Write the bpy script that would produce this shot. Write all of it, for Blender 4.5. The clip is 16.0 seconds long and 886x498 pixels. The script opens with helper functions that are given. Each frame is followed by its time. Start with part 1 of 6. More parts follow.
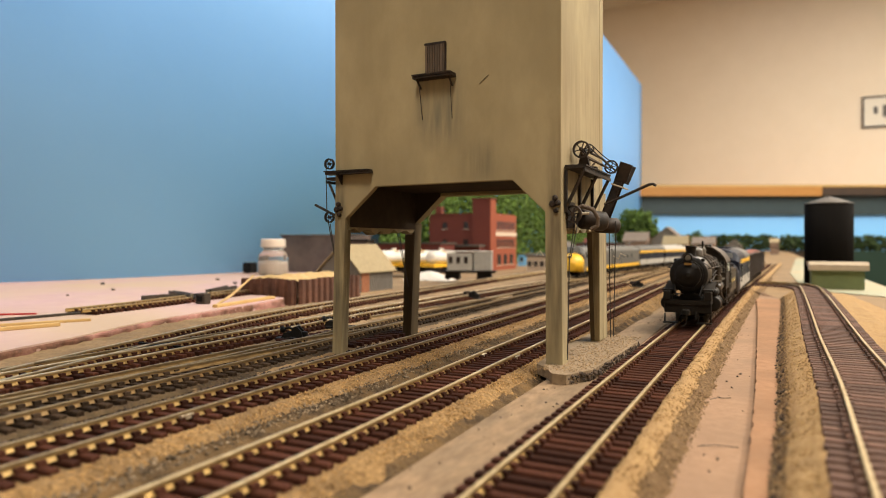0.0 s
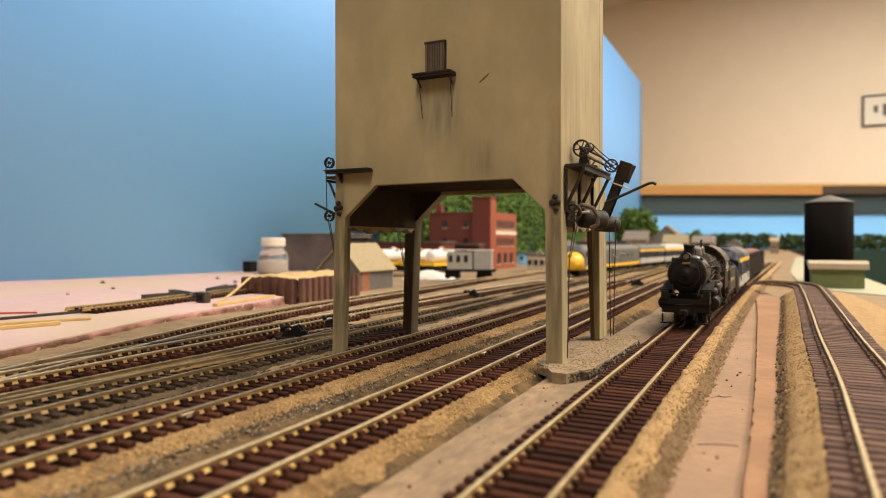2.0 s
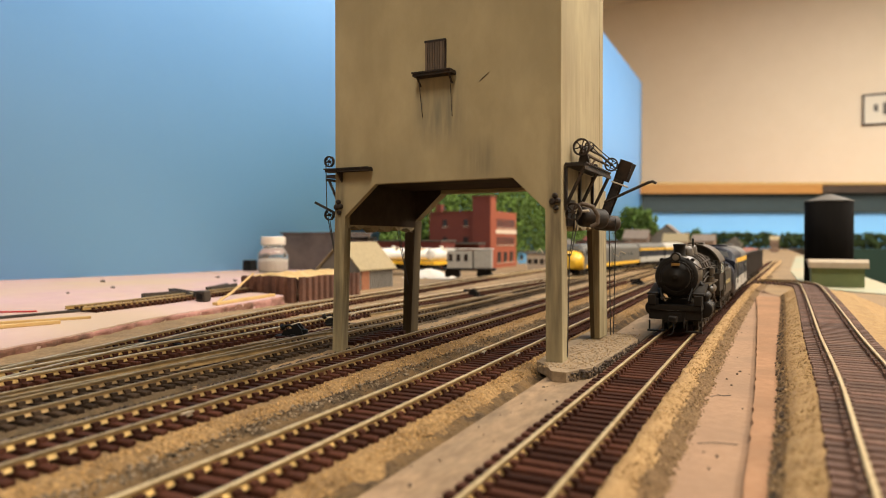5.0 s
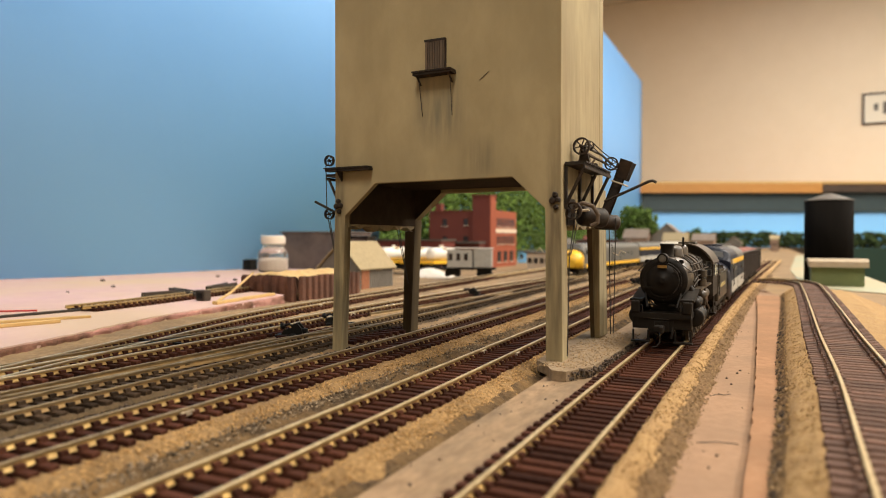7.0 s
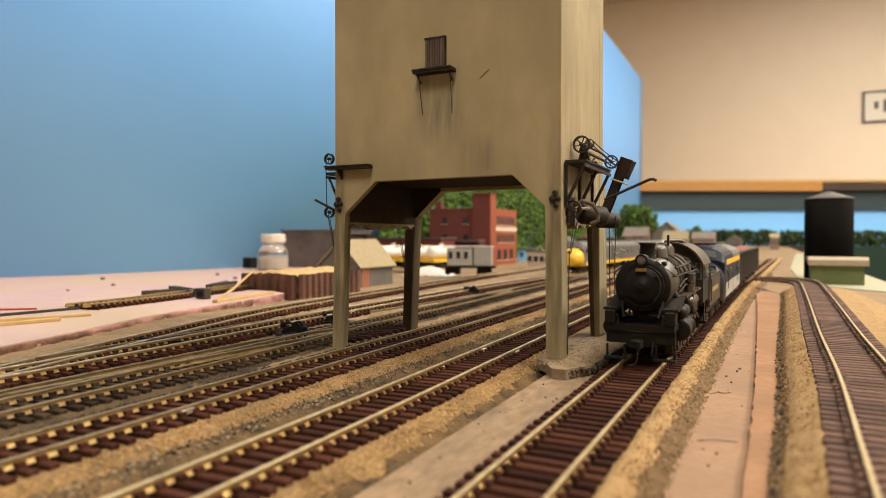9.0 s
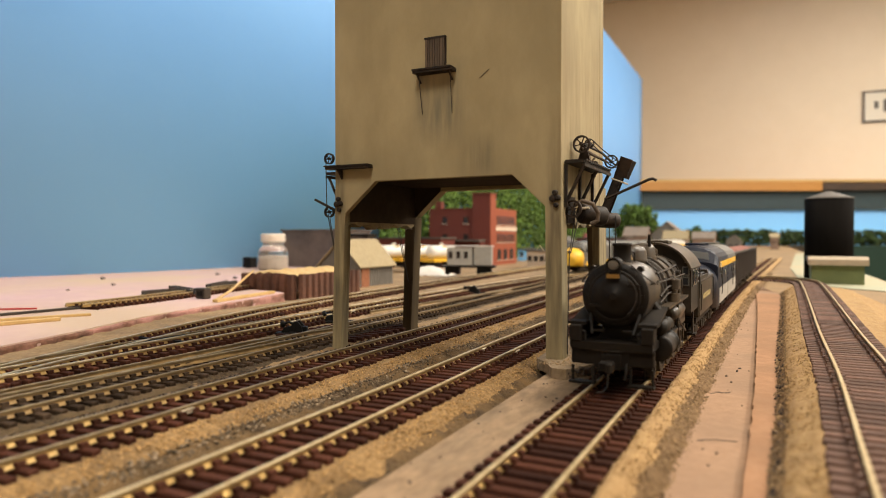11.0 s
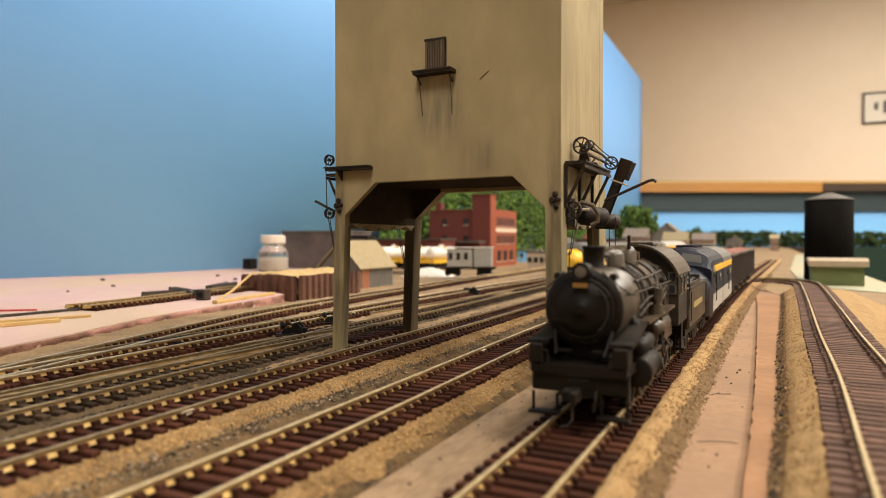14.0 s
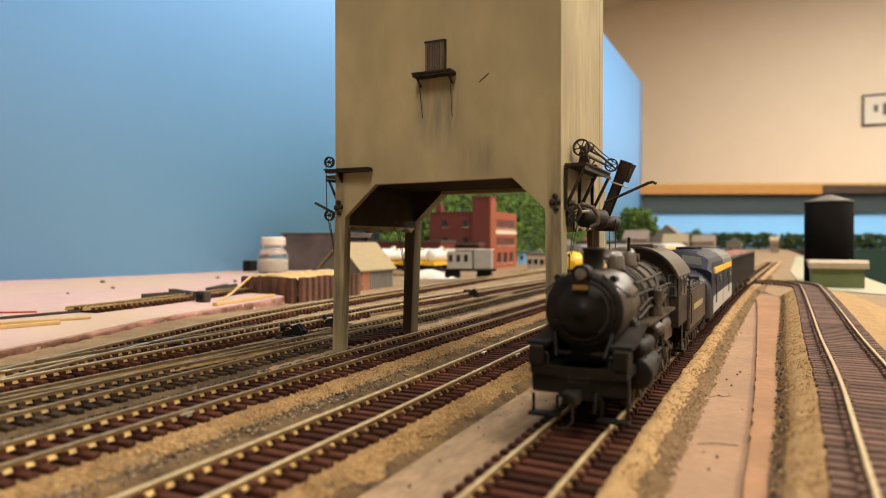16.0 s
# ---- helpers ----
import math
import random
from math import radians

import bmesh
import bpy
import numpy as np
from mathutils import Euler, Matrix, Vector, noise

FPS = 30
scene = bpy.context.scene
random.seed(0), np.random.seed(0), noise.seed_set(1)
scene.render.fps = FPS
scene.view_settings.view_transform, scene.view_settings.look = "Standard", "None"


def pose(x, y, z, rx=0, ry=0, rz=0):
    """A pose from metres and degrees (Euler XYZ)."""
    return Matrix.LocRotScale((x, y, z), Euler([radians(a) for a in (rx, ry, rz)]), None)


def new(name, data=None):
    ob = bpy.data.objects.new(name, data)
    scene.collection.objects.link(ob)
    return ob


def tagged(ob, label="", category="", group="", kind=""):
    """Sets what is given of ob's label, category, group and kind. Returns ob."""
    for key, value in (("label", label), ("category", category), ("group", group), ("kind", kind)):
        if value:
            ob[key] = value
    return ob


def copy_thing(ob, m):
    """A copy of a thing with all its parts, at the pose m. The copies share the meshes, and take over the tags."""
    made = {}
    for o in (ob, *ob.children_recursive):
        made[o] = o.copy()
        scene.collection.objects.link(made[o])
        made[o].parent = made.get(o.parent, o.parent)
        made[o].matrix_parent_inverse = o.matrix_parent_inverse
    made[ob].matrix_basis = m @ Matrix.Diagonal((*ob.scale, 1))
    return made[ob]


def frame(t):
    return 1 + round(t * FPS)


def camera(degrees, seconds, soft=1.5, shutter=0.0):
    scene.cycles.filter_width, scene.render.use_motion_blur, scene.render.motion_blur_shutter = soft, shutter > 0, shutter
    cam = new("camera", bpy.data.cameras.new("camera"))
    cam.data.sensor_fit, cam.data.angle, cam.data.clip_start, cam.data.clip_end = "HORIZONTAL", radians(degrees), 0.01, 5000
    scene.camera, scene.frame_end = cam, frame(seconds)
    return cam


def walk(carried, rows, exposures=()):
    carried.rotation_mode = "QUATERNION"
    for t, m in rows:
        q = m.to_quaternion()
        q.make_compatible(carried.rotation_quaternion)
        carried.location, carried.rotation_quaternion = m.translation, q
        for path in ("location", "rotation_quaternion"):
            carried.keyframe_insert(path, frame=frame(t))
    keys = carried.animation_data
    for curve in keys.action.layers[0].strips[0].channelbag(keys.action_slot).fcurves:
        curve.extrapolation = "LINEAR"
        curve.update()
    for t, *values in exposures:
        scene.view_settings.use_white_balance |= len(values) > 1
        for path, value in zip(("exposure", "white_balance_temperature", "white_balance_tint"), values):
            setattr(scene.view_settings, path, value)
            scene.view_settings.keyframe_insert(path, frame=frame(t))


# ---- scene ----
cam = camera(68, 16.0, 1.0, 0.5)
EYE = Vector((0, 0, 0.0624))
YAW, PITCH, FPX = 25.97, 0.542, 1162.4
DROP = [(0, 0), (1, 0.2), (1.5, 1.2), (2.5, 2.7), (4, 3.8), (6.5, 5), (7, 5.6), (7.5, 6.4), (8, 7), (8.5, 8), (9, 8.7),
        (11.5, 9.2), (12.5, 9), (13.5, 8.4), (14, 6.8), (14.5, 4.8), (15, 3.4), (15.5, 3), (16, 3.3)]
walk(cam, [(t, pose(*EYE, 90 - PITCH - math.degrees(d / FPX), 0, YAW)) for t, d in DROP])
cam.data.dof.use_dof = True
cam.data.dof.focus_distance = 0.33
cam.data.dof.aperture_fstop = 12.5

# ---- light: a closed club room lit by ceiling panels ----
scene.view_settings.exposure = 1.32
world = bpy.data.worlds.new("world")
world.use_nodes = True
world.node_tree.nodes["Background"].inputs[0].default_value = (1.0, 0.86, 0.68, 1)
world.node_tree.nodes["Background"].inputs[1].default_value = 0.0
scene.world = world
CEIL = 2.38


def ceiling_lamp(x, y, w, l, watts):
    d = bpy.data.lights.new("ceiling_panel_lamp", "AREA")
    d.shape, d.size, d.size_y, d.energy, d.color = "RECTANGLE", w, l, watts, (1.0, 0.91, 0.785)
    o = new("ceiling_panel_lamp", d)
    o.location = (x, y, CEIL - 0.03)


ceiling_lamp(2.5, 0.7, 0.6, 1.2, 44)
ceiling_lamp(0.8, 0.9, 0.6, 1.2, 27)
ceiling_lamp(2.5, 3.2, 0.6, 1.2, 60)
ceiling_lamp(1.1, 4.2, 1.2, 0.6, 30)
ceiling_lamp(0.2, -1.5, 0.6, 1.2, 27)


# ---- materials ----
def mat(name, c1, c2=None, scale=300.0, rough=0.7, bump=0.3, metal=0.0, c3=None, scale3=30.0, amount3=0.5, stretch=(1, 1, 1), island=0.0, rand=0.0, spec=0.5, dist=0.0004):
    m = bpy.data.materials.new(name)
    m.use_nodes = True
    nt, N = m.node_tree, m.node_tree.nodes
    b = N["Principled BSDF"]
    b.inputs["Roughness"].default_value, b.inputs["Metallic"].default_value = rough, metal
    b.inputs["Specular IOR Level"].default_value = spec
    tc = N.new("ShaderNodeTexCoord")
    mp = N.new("ShaderNodeMapping")
    mp.inputs["Scale"].default_value = stretch
    nt.links.new(tc.outputs["Object"], mp.inputs[0])
    n1 = N.new("ShaderNodeTexNoise")
    n1.inputs["Scale"].default_value, n1.inputs["Detail"].default_value, n1.inputs["Roughness"].default_value = scale, 5, 0.65
    nt.links.new(mp.outputs[0], n1.inputs["Vector"])
    r1 = N.new("ShaderNodeValToRGB")
    r1.color_ramp.elements[0].position, r1.color_ramp.elements[1].position = 0.33, 0.67
    r1.color_ramp.elements[0].color, r1.color_ramp.elements[1].color = (*c1, 1), (*(c2 or c1), 1)
    nt.links.new(n1.outputs["Fac"], r1.inputs[0])
    out = r1.outputs[0]
    if c3:
        n3 = N.new("ShaderNodeTexNoise")
        n3.inputs["Scale"].default_value, n3.inputs["Detail"].default_value = scale3, 3
        nt.links.new(mp.outputs[0], n3.inputs["Vector"])
        r3 = N.new("ShaderNodeValToRGB")
        r3.color_ramp.elements[0].position, r3.color_ramp.elements[1].position = 0.42, 0.66
        r3.color_ramp.elements[0].color, r3.color_ramp.elements[1].color = (0, 0, 0, 1), (amount3,) * 3 + (1,)
        nt.links.new(n3.outputs["Fac"], r3.inputs[0])
        mx = N.new("ShaderNodeMix")
        mx.data_type = "RGBA"
        nt.links.new(r3.outputs[0], mx.inputs[0])
        nt.links.new(out, mx.inputs[6])
        mx.inputs[7].default_value = (*c3, 1)
        out = mx.outputs[2]
    if island or rand:
        src = N.new("ShaderNodeNewGeometry").outputs["Random Per Island"] if island else N.new("ShaderNodeObjectInfo").outputs["Random"]
        k = island or rand
        mr = N.new("ShaderNodeMapRange")
        mr.inputs[3].default_value, mr.inputs[4].default_value = 1 - k, 1 + k
        nt.links.new(src, mr.inputs[0])
        hs = N.new("ShaderNodeHueSaturation")
        nt.links.new(mr.outputs[0], hs.inputs["Value"])
        nt.links.new(out, hs.inputs["Color"])
        out = hs.outputs[0]
    nt.links.new(out, b.inputs["Base Color"])
    if bump:
        bp = N.new("ShaderNodeBump")
        bp.inputs["Strength"].default_value, bp.inputs["Distance"].default_value = bump, dist
        nt.links.new(n1.outputs["Fac"], bp.inputs["Height"])
        nt.links.new(bp.outputs[0], b.inputs["Normal"])
    return m


M = {}
M["concrete"] = mat("tan_concrete", (0.31, 0.248, 0.130), (0.38, 0.308, 0.168), 70, 0.85, 0.2, c3=(0.225, 0.178, 0.092), scale3=26, amount3=0.6, stretch=(1, 1, 0.5))
M["tie"] = mat("brown_tie", (0.030, 0.0105, 0.006), (0.060, 0.022, 0.0125), 900, 0.8, 0.3, rand=0.5, spec=0.08)
M["tie_grey"] = mat("grey_brown_tie", (0.078, 0.041, 0.028), (0.140, 0.078, 0.056), 900, 0.7, 0.3, rand=0.4, spec=0.25)
M["rail"] = mat("nickel_rail", (0.56, 0.44, 0.25), (0.38, 0.28, 0.14), 250, 0.46, 0.05, metal=0.6)
# brassy web metal, yellowed further for the warm light it reflects
M["rail_web"] = mat("brassy_glint_rail_web", (0.46, 0.30, 0.105), (0.25, 0.155, 0.055), 120, 0.40, 0.1, metal=0.85)
M["rail_dull"] = mat("weathered_rail", (0.27, 0.20, 0.105), (0.15, 0.105, 0.055), 200, 0.5, 0.1, metal=0.5)
M["web_dull"] = mat("dull_olive_rail_web", (0.27, 0.17, 0.062), (0.13, 0.08, 0.032), 150, 0.5, 0.1, metal=0.5)
M["web_mid"] = mat("brown_gold_rail_web", (0.36, 0.235, 0.082), (0.19, 0.12, 0.044), 140, 0.45, 0.1, metal=0.7)
M["tie_black"] = mat("sooty_black_tie", (0.026, 0.016, 0.010), (0.058, 0.039, 0.025), 900, 0.85, 0.3, rand=0.5, spec=0.06)
# paler than the other rail heads: their sheen is put into the colour
M["rail_bright"] = mat("cream_sheen_rail", (0.80, 0.68, 0.47), (0.60, 0.48, 0.30), 220, 0.36, 0.05, metal=0.8)
M["yard_dirt"] = mat("trodden_yard_dirt", (0.195, 0.122, 0.056), (0.31, 0.205, 0.102), 420, 0.95, 0.6, c3=(0.115, 0.072, 0.036), scale3=38, amount3=0.6, dist=0.0006)
M["oily"] = mat("oily_black_cinders", (0.022, 0.015, 0.008), (0.080, 0.052, 0.026), 600, 0.85, 0.9, c3=(0.15, 0.10, 0.048), scale3=45, amount3=0.5, dist=0.0008, spec=0.25)
M["ballast"] = mat("tan_ballast", (0.125, 0.066, 0.020), (0.39, 0.235, 0.088), 800, 0.95, 1.0, c3=(0.14, 0.08, 0.03), scale3=40, amount3=0.75, dist=0.001)
M["bank"] = mat("dark_brown_bank", (0.028, 0.018, 0.010), (0.10, 0.066, 0.036), 700, 0.95, 1.0, c3=(0.20, 0.12, 0.05), scale3=60, amount3=0.7, dist=0.001, spec=0.15)
M["rubble"] = mat("crumbly_brown_rubble", (0.075, 0.042, 0.020), (0.25, 0.155, 0.075), 800, 0.95, 1.0, c3=(0.14, 0.085, 0.04), scale3=60, amount3=0.7, dist=0.001, spec=0.2)
M["ridge"] = mat("pale_sandy_ridge", (0.245, 0.138, 0.050), (0.425, 0.272, 0.112), 900, 0.95, 0.8, c3=(0.26, 0.155, 0.066), scale3=50, amount3=0.6, dist=0.0007)
M["stone"] = mat("grey_brown_stone", (0.075, 0.055, 0.036), (0.27, 0.205, 0.135), 500, 0.95, 0.6, island=0.6, dist=0.0008, spec=0.2)
M["gravel"] = mat("mixed_tan_gravel", (0.21, 0.118, 0.040), (0.46, 0.285, 0.112), 700, 0.95, 0.3, island=0.4)
M["gravel_brown"] = mat("brown_grit", (0.16, 0.098, 0.045), (0.30, 0.20, 0.10), 700, 0.95, 0.3, island=0.5)
M["crumb"] = mat("dark_crumb", (0.03, 0.02, 0.014), (0.09, 0.06, 0.04), 500, 0.9, 0.3, island=0.5)
M["cork"] = mat("reddish_cork_strip", (0.250, 0.122, 0.055), (0.325, 0.172, 0.086), 200, 0.9, 0.5, c3=(0.185, 0.097, 0.045), scale3=25, amount3=0.6)
M["plaster"] = mat("tan_pinkish_plaster", (0.248, 0.142, 0.078), (0.315, 0.190, 0.110), 260, 0.88, 0.45, c3=(0.205, 0.125, 0.073), scale3=22, amount3=0.75)
M["grey_plaster"] = mat("scuffed_grey_tan_plaster", (0.175, 0.108, 0.056), (0.305, 0.202, 0.112), 300, 0.9, 0.6, c3=(0.095, 0.068, 0.040), scale3=45, amount3=0.6, stretch=(1, 0.35, 1), dist=0.0006)
M["ridge_grit"] = mat("pale_sandy_grit", (0.24, 0.140, 0.055), (0.42, 0.275, 0.118), 800, 0.95, 0.3, island=0.28)
M["ground"] = mat("tan_ground", (0.225, 0.142, 0.066), (0.315, 0.205, 0.103), 160, 0.9, 0.3, c3=(0.17, 0.11, 0.055), scale3=12, amount3=0.7)
M["foam"] = mat("pink_foam", (0.47, 0.305, 0.31), (0.52, 0.35, 0.335), 60, 0.85, 0.1, c3=(0.50, 0.37, 0.24), scale3=6, amount3=0.8)
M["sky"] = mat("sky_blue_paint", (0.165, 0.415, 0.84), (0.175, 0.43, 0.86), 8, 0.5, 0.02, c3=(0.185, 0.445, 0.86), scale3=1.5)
M["cream"] = mat("cream_wall_paint", (0.79, 0.675, 0.53), (0.82, 0.705, 0.56), 5, 0.8, 0.02)
M["white"] = mat("white_ceiling", (0.75, 0.68, 0.56), None, 5, 0.9, 0.02)
M["black"] = mat("black_engine_paint", (0.0038, 0.0027, 0.0018), (0.0082, 0.0058, 0.0039), 300, 0.55, 0.15, c3=(0.021, 0.0148, 0.0095), scale3=60, amount3=0.5, spec=0.18)
M["dark"] = mat("dark_grey_metal", (0.022, 0.018, 0.014), (0.05, 0.04, 0.03), 500, 0.6, 0.3, c3=(0.07, 0.04, 0.02), scale3=120, amount3=0.5, spec=0.3)

M["drab"] = mat("weathered_brown_black_boiler", (0.015, 0.0102, 0.0060), (0.032, 0.0222, 0.0132), 250, 0.36, 0.15, c3=(0.105, 0.074, 0.044), scale3=80, amount3=0.55, spec=0.5)
M["cab_brown"] = mat("dark_brown_cab_paint", (0.0085, 0.0060, 0.0038), (0.017, 0.0120, 0.0076), 250, 0.5, 0.12, c3=(0.045, 0.032, 0.020), scale3=90, amount3=0.5, spec=0.3)
M["navy"] = mat("dark_blue_paint", (0.006, 0.0080, 0.017), (0.009, 0.0120, 0.024), 200, 0.45, 0.05, spec=0.2)
M["yellow"] = mat("yellow_paint", (0.80, 0.46, 0.03), (0.72, 0.40, 0.025), 150, 0.4, 0.05)
M["silver"] = mat("pale_grey_paint", (0.36, 0.34, 0.30), (0.43, 0.41, 0.36), 150, 0.4, 0.05)
M["grey"] = mat("dark_grey_paint", (0.075, 0.072, 0.062), (0.105, 0.10, 0.088), 200, 0.5, 0.1)
M["hopper"] = mat("weathered_hopper_black", (0.028, 0.022, 0.018), (0.055, 0.043, 0.034), 250, 0.7, 0.2, c3=(0.09, 0.06, 0.042), scale3=50)
M["coal"] = mat("black_coal", (0.012, 0.011, 0.010), (0.035, 0.032, 0.03), 500, 0.5, 0.9, dist=0.001)
M["gold"] = mat("faded_gold_lettering", (0.42, 0.33, 0.14), None, 300, 0.6, 0.0)
M["wheel"] = mat("oily_wheel_metal", (0.022, 0.019, 0.016), (0.05, 0.042, 0.035), 400, 0.4, 0.1, metal=0.5)
M["brass"] = mat("tarnished_brass_fitting", (0.34, 0.22, 0.08), None, 200, 0.4, 0.0, metal=1.0)
M["glass"] = mat("dark_window_glass", (0.02, 0.022, 0.025), None, 50, 0.08, 0.0)
M["lens"] = mat("headlamp_lens", (0.10, 0.09, 0.075), None, 50, 0.12, 0.0)
# the pale base colour stands in for the windscreen's reflection
M["screen"] = mat("pale_reflection_windscreen", (0.22, 0.23, 0.235), None, 50, 0.12, 0.0)
M["red"] = mat("faded_red_load", (0.16, 0.05, 0.035), (0.24, 0.09, 0.06), 200, 0.8, 0.4)


def stain(m, cx, cz, wx, wz, colour, amount):
    """A grimy patch of its own shape on the material, round (cx, cz) in the thing's own space."""
    nt, N = m.node_tree, m.node_tree.nodes
    bsdf = N["Principled BSDF"]
    src = bsdf.inputs["Base Color"].links[0].from_socket
    tc, sep = N.new("ShaderNodeTexCoord"), N.new("ShaderNodeSeparateXYZ")
    nt.links.new(tc.outputs["Object"], sep.inputs[0])
    fac = None
    for axis, c, w in (("X", cx, wx), ("Z", cz, wz)):
        s = N.new("ShaderNodeMath"); s.operation = "SUBTRACT"; s.inputs[1].default_value = c
        nt.links.new(sep.outputs[axis], s.inputs[0])
        a = N.new("ShaderNodeMath"); a.operation = "ABSOLUTE"
        nt.links.new(s.outputs[0], a.inputs[0])
        r = N.new("ShaderNodeMapRange"); r.interpolation_type = "SMOOTHSTEP"
        r.inputs[1].default_value, r.inputs[2].default_value, r.inputs[3].default_value, r.inputs[4].default_value = 0.15 * w, w, 1, 0
        nt.links.new(a.outputs[0], r.inputs[0])
        if fac is None:
            fac = r.outputs[0]
        else:
            p = N.new("ShaderNodeMath"); p.operation = "MULTIPLY"
            nt.links.new(fac, p.inputs[0]); nt.links.new(r.outputs[0], p.inputs[1])
            fac = p.outputs[0]
    mp, no = N.new("ShaderNodeMapping"), N.new("ShaderNodeTexNoise")
    mp.inputs["Scale"].default_value = (1, 1, 0.10)
    no.inputs["Scale"].default_value, no.inputs["Detail"].default_value = 260, 4
    nt.links.new(tc.outputs["Object"], mp.inputs[0]); nt.links.new(mp.outputs[0], no.inputs["Vector"])
    q = N.new("ShaderNodeMapRange")
    q.inputs[1].default_value, q.inputs[2].default_value, q.inputs[4].default_value = 0.30, 0.62, amount
    nt.links.new(no.outputs["Fac"], q.inputs[0])
    p = N.new("ShaderNodeMath"); p.operation = "MULTIPLY"
    nt.links.new(fac, p.inputs[0]); nt.links.new(q.outputs[0], p.inputs[1])
    mx = N.new("ShaderNodeMix"); mx.data_type = "RGBA"
    nt.links.new(p.outputs[0], mx.inputs[0]); nt.links.new(src, mx.inputs[6])
    mx.inputs[7].default_value = (*colour, 1)
    nt.links.new(mx.outputs[2], bsdf.inputs["Base Color"])


stain(M["concrete"], -0.1390, 0.126, 0.019, 0.024, (0.125, 0.115, 0.082), 0.75)
stain(M["concrete"], -0.118, 0.100, 0.012, 0.014, (0.10, 0.085, 0.055), 0.5)
stain(M["concrete"], -0.0825, 0.050, 0.006, 0.08, (0.075, 0.056, 0.032), 0.9)
stain(M["concrete"], -0.1965, 0.050, 0.007, 0.08, (0.075, 0.06, 0.035), 0.85)
stain(M["concrete"], -0.0790, 0.125, 0.0035, 0.05, (0.20, 0.135, 0.065), 0.4)
M["dark_wood"] = mat("dark_stained_wood", (0.030, 0.016, 0.009), (0.05, 0.027, 0.015), 12, 0.5, 0.05)

# the painted sky pales towards its horizon; extra paling makes up for dim light there
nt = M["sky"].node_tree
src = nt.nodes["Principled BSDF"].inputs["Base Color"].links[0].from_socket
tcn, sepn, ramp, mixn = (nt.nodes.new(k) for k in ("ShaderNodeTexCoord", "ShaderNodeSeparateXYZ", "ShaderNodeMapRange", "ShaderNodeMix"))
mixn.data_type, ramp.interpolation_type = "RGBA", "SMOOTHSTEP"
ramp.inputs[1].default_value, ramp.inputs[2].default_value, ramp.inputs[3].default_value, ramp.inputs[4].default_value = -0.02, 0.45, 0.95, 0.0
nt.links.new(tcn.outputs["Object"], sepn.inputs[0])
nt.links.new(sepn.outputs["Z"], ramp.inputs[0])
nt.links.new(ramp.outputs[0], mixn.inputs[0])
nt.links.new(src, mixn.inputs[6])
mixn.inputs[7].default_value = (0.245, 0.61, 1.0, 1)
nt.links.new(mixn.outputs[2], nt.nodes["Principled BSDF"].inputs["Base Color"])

# ---- mesh helpers ----
def part(name, bm, material, parent=None, label="", smooth=False):
    me = bpy.data.meshes.new(name)
    bmesh.ops.recalc_face_normals(bm, faces=bm.faces[:])
    if smooth:
        for f in bm.faces:
            f.smooth = len(f.verts) <= 4
    bm.to_mesh(me)
    bm.free()
    me.materials.append(M[material])
    o = new(name, me)
    if parent is not None:
        o.parent = parent
    if label:
        o["label"] = label
    return o


def thing(name, label, category, group="", kind=""):
    return tagged(new(name), label, category, group, kind)


def box(bm, x0, x1, y0, y1, z0, z1, bevel=0.0):
    vs = [bm.verts.new((x, y, z)) for x in (x0, x1) for y in (y0, y1) for z in (z0, z1)]
    fs = [bm.faces.new([vs[i] for i in q]) for q in ((0, 1, 3, 2), (4, 6, 7, 5), (0, 4, 5, 1), (2, 3, 7, 6), (0, 2, 6, 4), (1, 5, 7, 3))]
    if bevel:
        es = list({e for f in fs for e in f.edges})
        bmesh.ops.bevel(bm, geom=es, offset=bevel, segments=1, affect="EDGES")
    return bm


def B(*a, **k):
    return box(bmesh.new(), *a, **k)


def cyl(bm, p0, p1, r0, r1=None, n=16, caps=True):
    p0, p1 = Vector(p0), Vector(p1)
    r1 = r0 if r1 is None else r1
    q = (p1 - p0).to_track_quat("Z", "Y")
    rings = []
    for p, r in ((p0, r0), (p1, r1)):
        rings.append([bm.verts.new(p + q @ Vector((r * math.cos(a), r * math.sin(a), 0))) for a in [2 * math.pi * i / n for i in range(n)]])
    for i in range(n):
        bm.faces.new((rings[0][i], rings[0][(i + 1) % n], rings[1][(i + 1) % n], rings[1][i]))
    if caps:
        bm.faces.new(rings[0][::-1])
        bm.faces.new(rings[1])
    return bm


def Cy(*a, **k):
    return cyl(bmesh.new(), *a, **k)


def lathe(bm, p, axis, prof, n=24):
    """prof: (distance along axis, radius) pairs, closed at both ends."""
    p, q = Vector(p), Vector(axis).to_track_quat("Z", "Y")
    rings = [[bm.verts.new(p + q @ Vector((r * math.cos(2 * math.pi * i / n), r * math.sin(2 * math.pi * i / n), d))) for i in range(n)] for d, r in prof]
    for a, b in zip(rings, rings[1:]):
        for i in range(n):
            bm.faces.new((a[i], a[(i + 1) % n], b[(i + 1) % n], b[i]))
    bm.faces.new(rings[0][::-1])
    bm.faces.new(rings[-1])
    return bm


